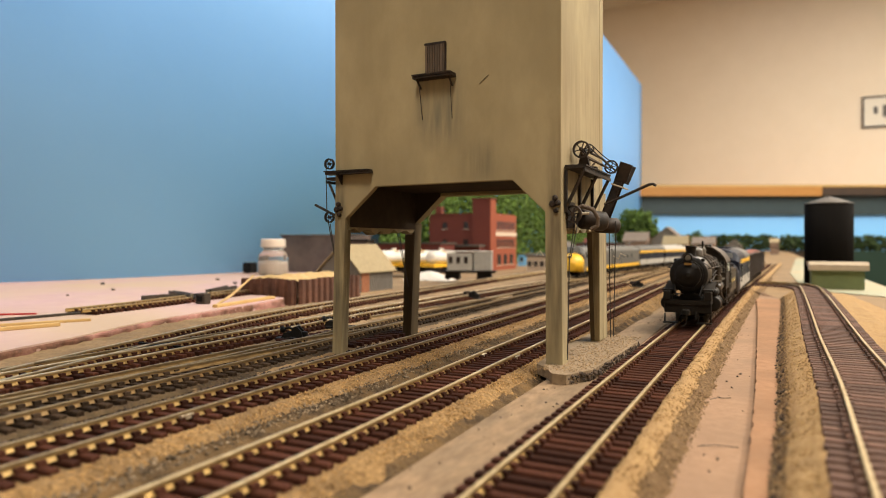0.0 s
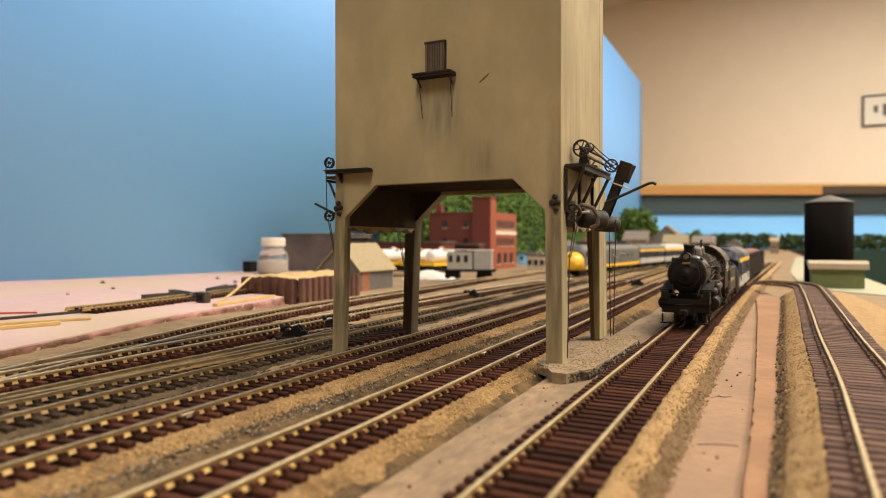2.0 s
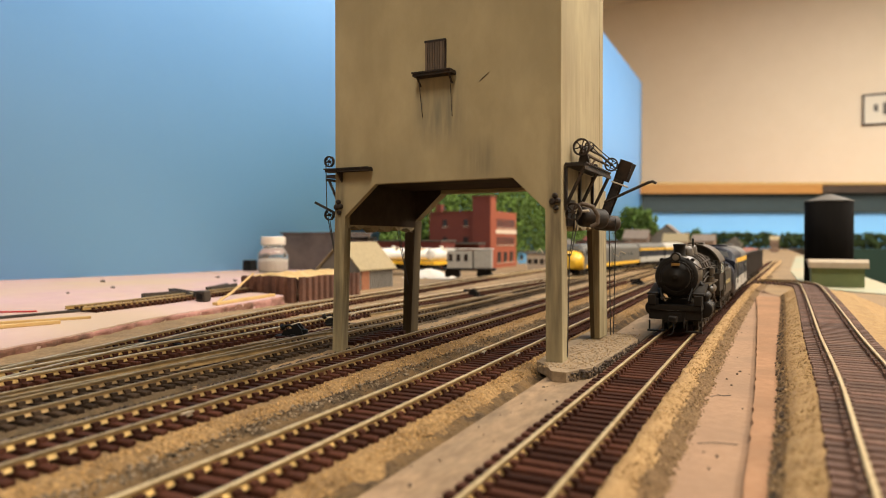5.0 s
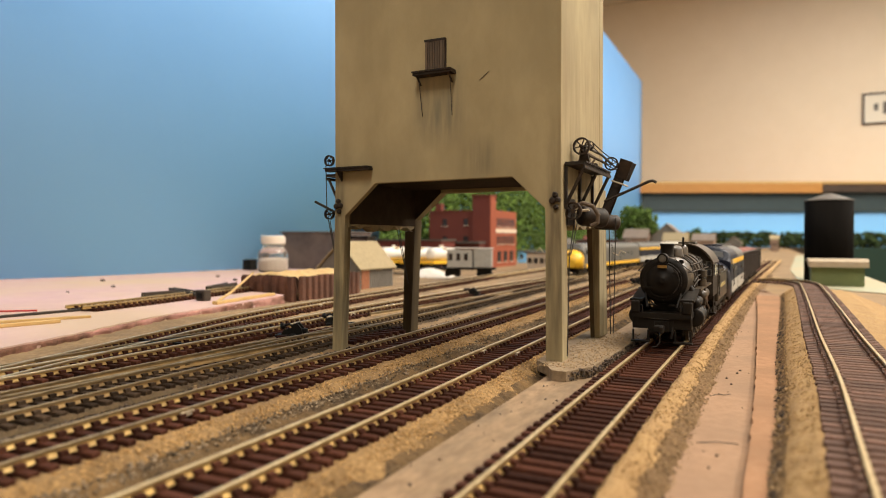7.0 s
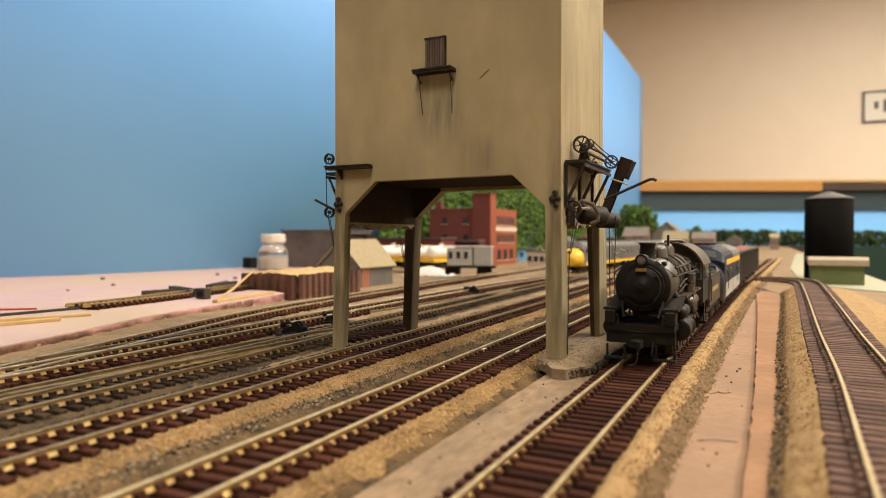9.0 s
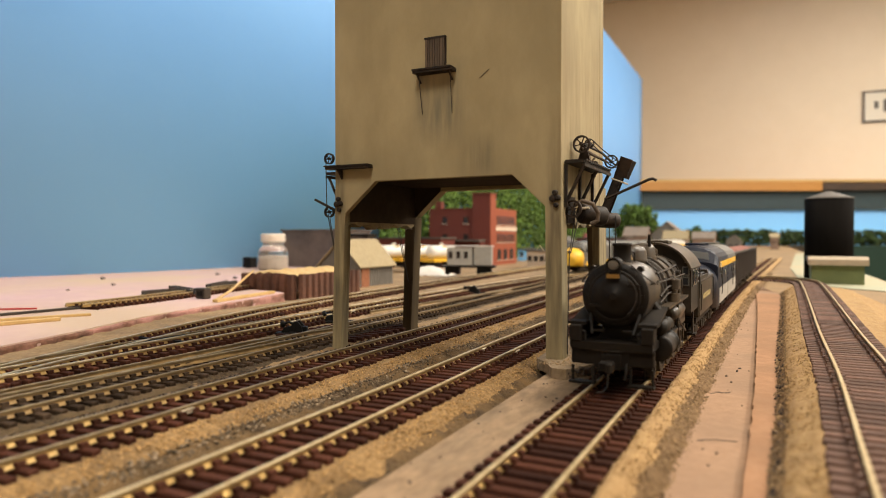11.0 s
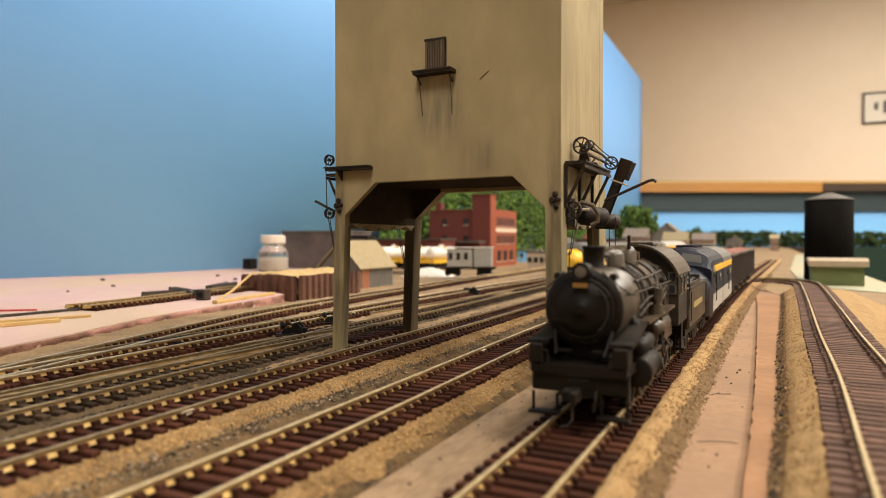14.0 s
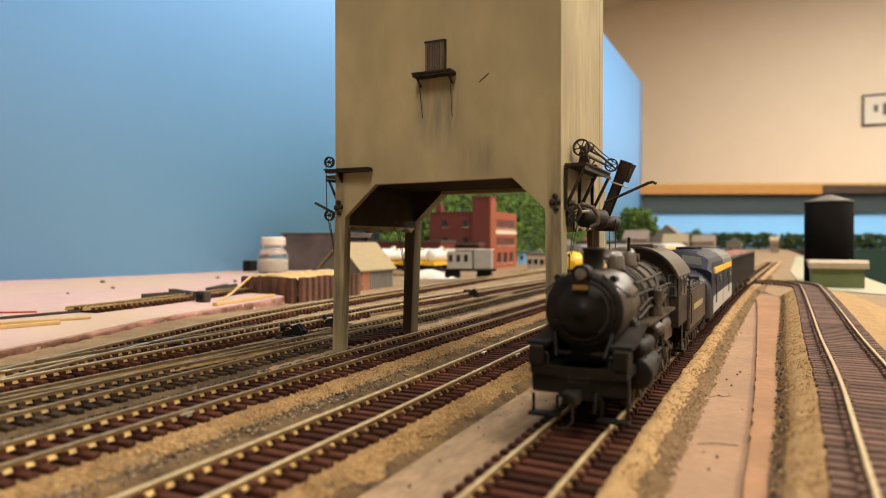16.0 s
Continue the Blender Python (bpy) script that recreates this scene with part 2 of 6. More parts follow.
def prism(bm, pts, axis, a, b):
    """A flat outline pts pushed from a to b along x, y or z."""
    def at(p, d):
        u, v = p
        return {"x": (d, u, v), "y": (u, d, v), "z": (u, v, d)}[axis]
    lo, hi = [bm.verts.new(at(p, a)) for p in pts], [bm.verts.new(at(p, b)) for p in pts]
    n = len(pts)
    for i in range(n):
        bm.faces.new((lo[i], lo[(i + 1) % n], hi[(i + 1) % n], hi[i]))
    bm.faces.new(lo[::-1])
    bm.faces.new(hi)
    return bm


def Pr(*a):
    return prism(bmesh.new(), *a)


def tube(bm, pts, r, n=6):
    pts = [Vector(p) for p in pts]
    rings = []
    for i, p in enumerate(pts):
        d = (pts[min(i + 1, len(pts) - 1)] - pts[max(i - 1, 0)]).normalized()
        q = d.to_track_quat("Z", "Y")
        rings.append([bm.verts.new(p + q @ Vector((r * math.cos(2 * math.pi * k / n), r * math.sin(2 * math.pi * k / n), 0))) for k in range(n)])
    for a, c in zip(rings, rings[1:]):
        off = min(range(n), key=lambda s: sum((a[k].co - c[(k + s) % n].co).length for k in range(n)))
        for k in range(n):
            bm.faces.new((a[k], a[(k + 1) % n], c[(k + 1 + off) % n], c[(k + off) % n]))
    bm.faces.new(rings[0][::-1])
    bm.faces.new(rings[-1])
    return bm


def sag(p, q, drop, n=8):
    p, q = Vector(p), Vector(q)
    return [p.lerp(q, i / n) - Vector((0, 0, drop * 4 * (i / n) * (1 - i / n))) for i in range(n + 1)]



def clumps(name, material, blobs, parent=None, jag=0.28, detail=1):
    """One mesh of many small uneven lumps: (centre, radius) pairs."""
    tpl = bmesh.new()
    bmesh.ops.create_icosphere(tpl, subdivisions=detail, radius=1.0)
    tv = np.array([v.co[:] for v in tpl.verts])
    tf = np.array([[v.index for v in f.verts] for f in tpl.faces])
    tpl.free()
    rs = np.random.RandomState(len(blobs))
    vs, fs = [], []
    for i, (p, r) in enumerate(blobs):
        a, c, s = rs.uniform(0, 6.28), rs.uniform(0.7, 1.3, 3), rs.uniform(-jag, jag, tv.shape)
        w = (tv + s) * c
        w = np.stack([w[:, 0] * math.cos(a) - w[:, 1] * math.sin(a), w[:, 0] * math.sin(a) + w[:, 1] * math.cos(a), w[:, 2]], 1)
        vs.append(w * r + np.array(p))
        fs.append(tf + i * len(tv))
    me = bpy.data.meshes.new(name)
    me.from_pydata(np.concatenate(vs).tolist(), [], np.concatenate(fs).tolist())
    me.materials.append(M[material])
    o = new(name, me)
    if parent is not None:
        o.parent = parent
    return tagged(o, kind="stuff")


# ---- room ----
def room():
    x0, x1, y0, y1, z0 = -2.4, 4.4, -5.0, 6.6, -1.05
    t = 0.1
    for nm, a in (("wall_north", (x0 - t, x1 + t, y1, y1 + t, z0, CEIL)), ("wall_south", (x0 - t, x1 + t, y0 - t, y0, z0, CEIL)),
                  ("wall_west", (x0 - t, x0, y0, y1, z0, CEIL)), ("wall_east", (x1, x1 + t, y0, y1, z0, CEIL))):
        tagged(part(nm, B(*a), "cream"), "cream painted plaster room wall", "wall", kind="structure")
    tagged(part("ceiling", B(x0 - t, x1 + t, y0 - t, y1 + t, CEIL, CEIL + t), "white"), "off-white flat ceiling", "ceiling", kind="structure")
    tagged(part("floor", B(x0 - t, x1 + t, y0 - t, y1 + t, z0 - t, z0), "dark"), "dark room floor", "floor", kind="structure")


room()

# ---- the layout's tracks ----
RAIL = 0.010


def curve_x(pts):
    ys, xs = np.array([p[1] for p in pts]), np.array([p[0] for p in pts])
    g = np.gradient(xs, ys)

    def f(y):
        if y <= ys[0]:
            return float(xs[0] + g[0] * (y - ys[0]))
        if y >= ys[-1]:
            return float(xs[-1] + g[-1] * (y - ys[-1]))
        i = int(np.searchsorted(ys, y)) - 1
        h = ys[i + 1] - ys[i]
        u = (y - ys[i]) / h
        return float((2 * u**3 - 3 * u**2 + 1) * xs[i] + (u**3 - 2 * u**2 + u) * h * g[i] + (3 * u**2 - 2 * u**3) * xs[i + 1] + (u**3 - u**2) * h * g[i + 1])
    return f


def main_x(y):
    d = y - 0.13
    if d < 0:
        return -0.0475
    e = min(d, 0.85)
    return -0.0475 + 0.0102 * d + 0.0214 * e * e + 0.0364 * (d - e)


def sample(fx, y0, y1, step):
    """Points along x = fx(y), or along a list of points, evenly spaced, each with its heading."""
    if isinstance(fx, list):
        return along(fx, step)
    out, y = [], y0
    while y < y1:
        s = (fx(y + 0.001) - fx(y - 0.001)) / 0.002
        out.append((fx(y), y, math.atan2(-s, 1)))
        y += step / math.hypot(1, s)
    return out


TIE = None


def tie_mesh(mname):
    bm = bmesh.new()
    box(bm, -0.0148, 0.0148, -0.00145, 0.00145, -0.0022, 0, bevel=0.00025)
    for x in (-0.0083, 0.0083):
        for s in (-1, 1):
            box(bm, x + s * 0.0012 - 0.0008, x + s * 0.0012 + 0.0008, -0.0012, 0.0012, -0.0002, 0.0013)
    me = bpy.data.meshes.new("tie")
    bm.to_mesh(me)
    bm.free()
    me.materials.append(M[mname])
    return me


PROFILE = [(-0.0012, 0), (-0.0012, 0.0002), (-0.0004, 0.0010), (-0.0003, 0.0018), (0.0003, 0.0018), (0.0004, 0.0010), (0.0012, 0.0002), (0.0012, 0)]
HEAD = [(-0.00045, 0.0018), (-0.00055, 0.0020), (-0.00055, 0.00245), (-0.0004, 0.0026), (0.0004, 0.0026), (0.00055, 0.00245), (0.00055, 0.0020), (0.00045, 0.0018)]


def sweep(bm, line, offset, prof, z):
    rings = []
    for x, y, a in line:
        c, s = math.cos(a), math.sin(a)
        rings.append([bm.verts.new((x + c * (offset + u), y + s * (offset + u), z + v)) for u, v in prof])
    n = len(prof)
    for p, q in zip(rings, rings[1:]):
        for i in range(n):
            bm.faces.new((p[i], p[(i + 1) % n], q[(i + 1) % n], q[i]))
    bm.faces.new(rings[0])
    bm.faces.new(rings[-1][::-1])
    return bm


def along(pts, step):
    """Points with headings along a smooth line through pts, for lines that turn across."""
    P = [Vector((*p, 0)) for p in pts]
    P = [P[0] * 2 - P[1]] + P + [P[-1] * 2 - P[-2]]
    raw = []
    for a, b_, c, d in zip(P, P[1:], P[2:], P[3:]):
        for i in range(24):
            u = i / 24
            raw.append(0.5 * (2 * b_ + (c - a) * u + (2 * a - 5 * b_ + 4 * c - d) * u * u + (3 * b_ - a - 3 * c + d) * u**3))
    out, left = [], 0.0
    for p, q in zip(raw, raw[1:]):
        L = (q - p).length
        while left < L:
            v = p.lerp(q, left / L)
            out.append((v.x, v.y, math.atan2(q.y - p.y, q.x - p.x) - math.pi / 2))
            left += step
        left -= L
    return out


def track(label, fx, y0, y1, z=RAIL, near=0.9, tie="tie", rail="rail", spacing=0.0055, web="rail_web"):
    th = thing("railway_track", label, "railway track", "model railway tracks")
    for s in (-1, 1):
        r = part("rail", sweep(bmesh.new(), sample(fx, y0, y1, 0.012), s * 0.0083, PROFILE, z - 0.0026), web, th)
        part("rail_head", sweep(bmesh.new(), sample(fx, y0, y1, 0.012), s * 0.0083, HEAD, z - 0.0026), rail, r)
    me = tie_mesh(tie)
    rest = bmesh.new()
    rng = random.Random(len(label))
    for x, y, a in sample(fx, y0, y1, spacing):
        if y < near:
            o = new("tie", me)
            o.parent = th
            o.location = (x + rng.uniform(-0.0003, 0.0003), y, z - 0.0026)
            o.rotation_euler = (0, 0, a + rng.uniform(-0.015, 0.015))
        else:
            m = Matrix.Translation((x, y, z - 0.0026)) @ Matrix.Rotation(a, 4, "Z")
            n = len(rest.verts)
            box(rest, -0.0148, 0.0148, -0.0016, 0.0016, -0.0022, 0)
            rest.verts.ensure_lookup_table()
            for v in rest.verts[n:]:
                v.co = m @ v.co
    if len(rest.verts):
        tagged(part("tie_stretch", rest, tie, th), kind="stuff")
    else:
        rest.free()
    return th


def bed(name, label, fx, y0, y1, prof, material, step=0.003, fine=1, rough=0.0006, seed=0, wob=1.0):
    """A strip of ground along a track: prof gives (offset, height), filled in finely and roughened."""
    us = []
    for (u0, h0), (u1, h1) in zip(prof, prof[1:]):
        k = max(1, int(abs(u1 - u0) / (0.0012 * fine)))
        us += [(u0 + (u1 - u0) * i / k, h0 + (h1 - h0) * i / k) for i in range(k)]
    us.append(prof[-1])
    bm, last = bmesh.new(), None
    line, y = [], y0
    while y < y1:
        line.append(y)
        y += max(0.0012 * fine, step * max(0.4, (y / 0.5)) ** 1.5)
    for y in line:
        x = fx(y)
        row = []
        for i, (u, h) in enumerate(us):
            p = Vector((x + u, y, h))
            edge = i in (0, len(us) - 1)
            k = noise.noise(p * 700 + Vector((seed, 0, 0))) * rough + noise.noise(p * 160 + Vector((0, seed, 0))) * rough * 1.2
            w = noise.noise(Vector((seed * 3.1 + (u > 0), y * 60, 0))) * 0.0015 + noise.noise(Vector((seed * 1.7 + (u > 0), y * 300, 5))) * 0.0008
            w *= wob
            slope = 0 < i < len(us) - 1 and abs(u) > 0.015
            row.append(bm.verts.new((p.x + (w if slope or edge else 0), y, max(h + k, 0.0003) if not edge else h)))
        if last:
            for i in range(len(us) - 1):
                bm.faces.new((last[i], last[i + 1], row[i + 1], row[i]))
        last = row
    return tagged(part(name, bm, material, smooth=True), label, "ballast", kind="structure")


track_b = curve_x([(-0.1105, 0.05), (-0.111, 0.1), (-0.112, 0.2), (-0.1135, 0.3), (-0.1145, 0.45), (-0.118, 0.9), (-0.12, 1.4)])
track_c = curve_x([(-0.168, 0.05), (-0.170, 0.15), (-0.1705, 0.25), (-0.171, 0.4), (-0.174, 0.8), (-0.178, 1.4)])
track_e = curve_x([(-0.2135, 0.05), (-0.215, 0.15), (-0.218, 0.25), (-0.2225, 0.32), (-0.226, 0.5), (-0.23, 0.9)])
track_f = curve_x([(-0.2665, 0.1), (-0.269, 0.2), (-0.2725, 0.3), (-0.277, 0.4), (-0.277, 0.6), (-0.262, 0.9), (-0.229, 1.3), (-0.155, 1.8)])
track_g = curve_x([(-0.262, 0.12), (-0.284, 0.2), (-0.306, 0.28), (-0.325, 0.36), (-0.337, 0.46), (-0.345, 0.6), (-0.36, 0.9), (-0.37, 1.3)])
track_d = curve_x([(0.0225, 0.02), (0.0265, 0.14), (0.0305, 0.24), (0.0325, 0.35), (0.0365, 0.49), (0.0407, 0.65), (0.0425, 0.74)])

tagged(part("ground", B(-2.3, 0.155, -0.6, 5.6, -0.02, 0.0), "ground"), "tan plaster ground of the model railway table", "ground", kind="structure")
tagged(part("table_body", B(-2.29, 0.145, -0.59, 5.59, -1.05, -0.02), "dark_wood"), "dark wooden table body under the layout", "table", kind="structure")
track("brown-tied main track with bright nickel rails", main_x, 0.03, 1.9)
track("brown-tied yard track under the coaling tower", track_b, 0.03, 1.8)
track("brown-tied yard track beside the tower legs", track_c, 0.03, 1.8, rail="rail_dull", web="web_mid")
track("dark-tied yard track with turnout rails", track_e, 0.03, 1.2, rail="rail_dull", tie="tie_black", web="web_dull")
track("bright-railed track at the foam edge", track_f, 0.08, 2.4, rail="rail_bright", web="web_mid")
track("diverging bright-railed spur beside the foam", track_g, 0.12, 1.6, rail="rail_bright", web="web_mid")
track("greyish-tied raised branch track curving away", track_d, 0.02, 0.74, z=0.0186, tie="tie_grey")
track("greyish-tied branch curve swinging over to join the main track", [(0.0425, 0.742), (0.0415, 0.775), (0.033, 0.805), (0.016, 0.822), (-0.004, 0.834)], 0, 0, z=0.0186, tie="tie_grey")
bed("ballast_main", "tan ballast ridge beside the main track", main_x, 0.03, 2.0, [(-0.0185, 0.002), (-0.0165, 0.0044), (0.0145, 0.0052), (0.0162, 0.0086), (0.0192, 0.0086), (0.0228, 0.0060)], "ridge", rough=0.0005, seed=1, wob=0.6)
bed("ballast_foot", "brown gritty foot of the main ballast ridge", main_x, 0.03, 1.2, [(0.0212, 0.0066), (0.0235, 0.0060), (0.0265, 0.0048), (0.0284, 0.0030)], "rubble", rough=0.0008, seed=9, wob=1.0)
bed("ballast_yard_b", "tan ballast shoulder of the yard track", track_b, 0.03, 1.6, [(-0.0185, 0.001), (-0.0160, 0.0050), (0.017, 0.006), (0.020, 0.0055), (0.0275, 0.0006)], "ballast", seed=2)
bed("ballast_yard_c", "tan ballast shoulder with grey stones", track_c, 0.03, 1.6, [(-0.026, 0.002), (-0.017, 0.0055), (0.017, 0.006), (0.0205, 0.006), (0.0250, 0.0042)], "ballast", seed=3)
bed("bank_c", "dark stony bank of the drainage ditch", track_c, 0.03, 1.2, [(0.0240, 0.0040), (0.0262, 0.0038), (0.0300, 0.0024), (0.0420, 0.0018)], "bank", seed=7, wob=0.6)
bed("bank_b", "dark brown bank at the plaster edge", track_b, 0.03, 0.6, [(0.0222, 0.0040), (0.0235, 0.0036), (0.0285, 0.0012), (0.0300, 0.0008)], "bank", seed=8, wob=0.6)
bed("ballast_yard_e", "thin tan ballast under the far yard tracks", lambda y: -0.25, 0.03, 1.6, [(-0.16, 0.0), (-0.13, 0.0058), (0.05, 0.0050), (0.054, 0.0)], "yard_dirt", fine=3, seed=4)
bed("cinders_e", "oily black cinders under the turnout track", track_e, 0.03, 0.9, [(-0.0210, 0.0048), (-0.0190, 0.0060), (0.0150, 0.0060), (0.0172, 0.0048)], "oily", rough=0.0005, seed=14, wob=1.0)
bed("ballast_branch", "raised tan roadbed of the branch track", track_d, 0.02, 0.74, [(-0.0226, 0.0098), (-0.0205, 0.0119), (-0.0180, 0.0132), (-0.0155, 0.0146), (0.016, 0.0148), (0.03, 0.013), (0.06, 0.0)], "ridge", rough=0.0006, seed=5, wob=0.3)
bed("branch_foot", "dark crumbly rubble slope beside the cork strip", track_d, 0.02, 0.74, [(-0.0272, 0.0045), (-0.0262, 0.0052), (-0.0245, 0.0072), (-0.0216, 0.0104)], "rubble", rough=0.0010, seed=15, wob=0.8)
tagged(part("plaster_strip", Pr([(-0.0815, -0.02), (0.0065, -0.02), (0.008, 0.25), (0.014, 0.5), (0.02, 0.74), (0.0, 0.86), (-0.012, 0.9), (-0.06, 0.9), (-0.0835, 0.5)], "z", 0.0, 0.0040), "plaster"), "smooth pinkish plaster strip between tracks", "ground", kind="structure")



tagged(part("grey_strip", Pr([(-0.0812, -0.02), (-0.0640, -0.02), (-0.0640, 0.26), (-0.0615, 0.5), (-0.0560, 0.7), (-0.070, 0.7), (-0.0830, 0.5)], "z", 0.0038, 0.0045), "grey_plaster"), "scuffed grey-tan plaster strip beside the main track", "ground", kind="structure")
left = curve_x([(-0.0058, 0.02), (-0.0046, 0.12), (-0.0031, 0.194), (-0.0028, 0.425), (-0.004, 0.62), (-0.006, 0.74)])
dense = [float(v) for v in np.arange(0.02, 0.74, 0.006)]
edge_l = [(left(v) + 0.0007 * noise.noise(Vector((v * 110, 7, 0))), v) for v in dense]
edge_r = [(track_d(v) - 0.0262 + 0.0005 * noise.noise(Vector((v * 150, 3, 0))), v) for v in dense]
tagged(part("cork_strip", Pr(edge_l + edge_r[::-1], "z", 0.0040, 0.0060), "cork"), "reddish cork roadbed strip beside the branch", "roadbed strip", kind="structure")


def scatter(name, label, fx, y0, y1, u0, u1, height, count, r0, r1, material, seed):
    """Loose stones lying on a strip beside a track, denser towards its near end."""
    q = random.Random(seed)
    blobs = []
    for i in range(count):
        y = y0 + (y1 - y0) * q.random() ** 1.5
        u = q.uniform(u0, u1)
        r = q.uniform(r0, r1)
        blobs.append((Vector((fx(y) + u + 0.0008 * noise.noise(Vector((y * 120, seed, 0))), y, height(u) + r * 0.25)), r))
    return tagged(clumps(name, material, blobs, jag=0.3), label, "gravel")


def slope(prof):
    us, hs = [p[0] for p in prof], [p[1] for p in prof]
    return lambda u: float(np.interp(u, us, hs))


h_main = slope([(-0.0185, 0.002), (-0.0165, 0.0044), (0.0145, 0.0052), (0.0162, 0.0086), (0.0192, 0.0086), (0.0235, 0.0062), (0.0284, 0.0038)])
h_b = slope([(-0.0185, 0.001), (-0.0160, 0.0050), (0.017, 0.006), (0.020, 0.0055), (0.0275, 0.0006)])
h_c = slope([(-0.026, 0.002), (-0.017, 0.0055), (0.017, 0.006), (0.0205, 0.006), (0.0262, 0.0040), (0.0300, 0.0024), (0.0420, 0.0018)])
scatter("gravel_main", "fine tan gravel on the main ballast ridge", main_x, 0.06, 0.9, 0.0155, 0.0225, h_main, 4500, 0.00014, 0.00030, "ridge_grit", 11)
scatter("gravel_main_edge", "dark crumbs along the ballast foot", main_x, 0.06, 0.8, 0.0220, 0.0290, h_main, 4200, 0.00014, 0.00034, "gravel_brown", 12)
scatter("gravel_b", "tan gravel on the yard shoulder", track_b, 0.06, 0.9, 0.0155, 0.0240, h_b, 6500, 0.00016, 0.00036, "gravel", 13)
scatter("gravel_b_far", "grey stones in the ditch beside the yard track", track_b, 0.06, 0.9, -0.0255, -0.0165, lambda u: 0.001, 2200, 0.0002, 0.0007, "stone", 14)
scatter("gravel_c", "tan gravel on the broad ballast shoulder", track_c, 0.06, 1.0, 0.0155, 0.0255, h_c, 7000, 0.00016, 0.00038, "gravel", 15)
scatter("gravel_c_grey", "grey stones along the drainage ditch", track_c, 0.06, 0.8, 0.0238, 0.0295, h_c, 2400, 0.0002, 0.00055, "stone", 16)
scatter("gravel_c_far", "mixed stones behind the yard track", track_c, 0.06, 0.8, -0.026, -0.0155, h_c, 1500, 0.0003, 0.0009, "gravel", 17)
scatter("gravel_groove", "dark gravel in the groove beside the cork", track_d, 0.08, 0.75, -0.0272, -0.0228, slope([(-0.0272, 0.0050), (-0.0245, 0.0072), (-0.0216, 0.0104)]), 2600, 0.0002, 0.0006, "gravel_brown", 18)
scatter("grit_branch", "fine sandy grit on the branch shoulder", track_d, 0.06, 0.74, -0.0232, -0.0152, slope([(-0.0226, 0.0098), (-0.0205, 0.0119), (-0.0180, 0.0132), (-0.0155, 0.0146)]), 4200, 0.00014, 0.00032, "ridge_grit", 24)
scatter("crumbs_groove", "dark crumbs in the groove beside the cork", track_d, 0.08, 0.75, -0.0274, -0.0236, slope([(-0.0272, 0.0050), (-0.0245, 0.0072), (-0.0216, 0.0104)]), 520, 0.0003, 0.0008, "crumb", 22)
scatter("crumbs_c_far", "ragged dark crumbs along the edge of the yard dirt", track_c, 0.06, 0.9, -0.0292, -0.0262, lambda u: 0.0040, 1500, 0.0003, 0.0009, "crumb", 23)
scatter("crumbs_plaster", "dark crumbs scattered on the plaster", main_x, 0.10, 0.7, 0.030, 0.045, lambda u: 0.0040, 26, 0.0002, 0.0006, "crumb", 19)
scatter("crumbs_between", "dark crumbs on the plaster strip", main_x, 0.10, 0.6, -0.034, -0.017, lambda u: 0.0045, 60, 0.0002, 0.0006, "crumb", 20)
scatter("gravel_yard", "loose gravel between the far yard tracks", lambda y: -0.25, 0.1, 0.9, -0.085, 0.05, lambda u: 0.0046, 5000, 0.0002, 0.0006, "gravel", 21)
# flat strips: the darkness of the two gaps is put into their colour
tagged(part("crevice", Pr([(-0.0870, 0.03), (-0.0800, 0.03), (-0.0820, 0.5), (-0.0900, 0.5)], "z", 0.0, 0.0006), "crumb"), "flat dark strip in the crevice along the plaster edge", "crevice", kind="structure")
tagged(part("ditch", Pr([(-0.1400, 0.03), (-0.1265, 0.03), (-0.1300, 0.45), (-0.1340, 1.2), (-0.1455, 1.2)], "z", 0.0, 0.0006), "crumb"), "flat dark strip on the drainage ditch floor between the yard tracks", "ditch", kind="structure")


def spoked(bm, x0, x1, r, spokes, rim=0.22):
    """A spoked wheel round the x axis at the origin."""
    n = 28
    def ring(ra, rb):
        vs = [[bm.verts.new((x, q * math.cos(2 * math.pi * i / n), q * math.sin(2 * math.pi * i / n))) for i in range(n)] for x, q in ((x0, ra), (x1, ra), (x1, rb), (x0, rb))]
        for a in range(4):
            for i in range(n):
                bm.faces.new((vs[a][i], vs[a][(i + 1) % n], vs[(a + 1) % 4][(i + 1) % n], vs[(a + 1) % 4][i]))
    ring(r * (1 - rim), r)
    cyl(bm, (x0, 0, 0), (x1, 0, 0), r * 0.26, n=12)
    for i in range(spokes):
        a = 2 * math.pi * i / spokes
        d = Vector((0, math.cos(a), math.sin(a)))
        m = Vector(((x0 + x1) / 2, 0, 0))
        cyl(bm, m + d * r * 0.2, m + d * r * (1 - rim * 0.7), min(r * 0.07, (x1 - x0) * 0.45), n=6)
    return bm


# ---- coaling tower ----
M["iron"] = mat("rusty_dark_iron", (0.009, 0.0065, 0.0048), (0.022, 0.0155, 0.0105), 600, 0.6, 0.3, c3=(0.05, 0.027, 0.014), scale3=150, amount3=0.5, spec=0.3)
M["slat"] = mat("weathered_brown_slat", (0.055, 0.034, 0.020), (0.105, 0.072, 0.044), 400, 0.8, 0.2, stretch=(1, 1, 0.2), rand=0.25)
# dark brown puts the shade under the tower into the colour
M["soot"] = mat("brown_lining_in_shade", (0.030, 0.020, 0.012), (0.05, 0.034, 0.02), 120, 0.9, 0.2, spec=0.15)
M["thread"] = mat("dark_cord", (0.03, 0.026, 0.022), None, 300, 0.8, 0.0)
M["pale_thread"] = mat("pale_frayed_string", (0.45, 0.38, 0.28), None, 300, 0.9, 0.0)
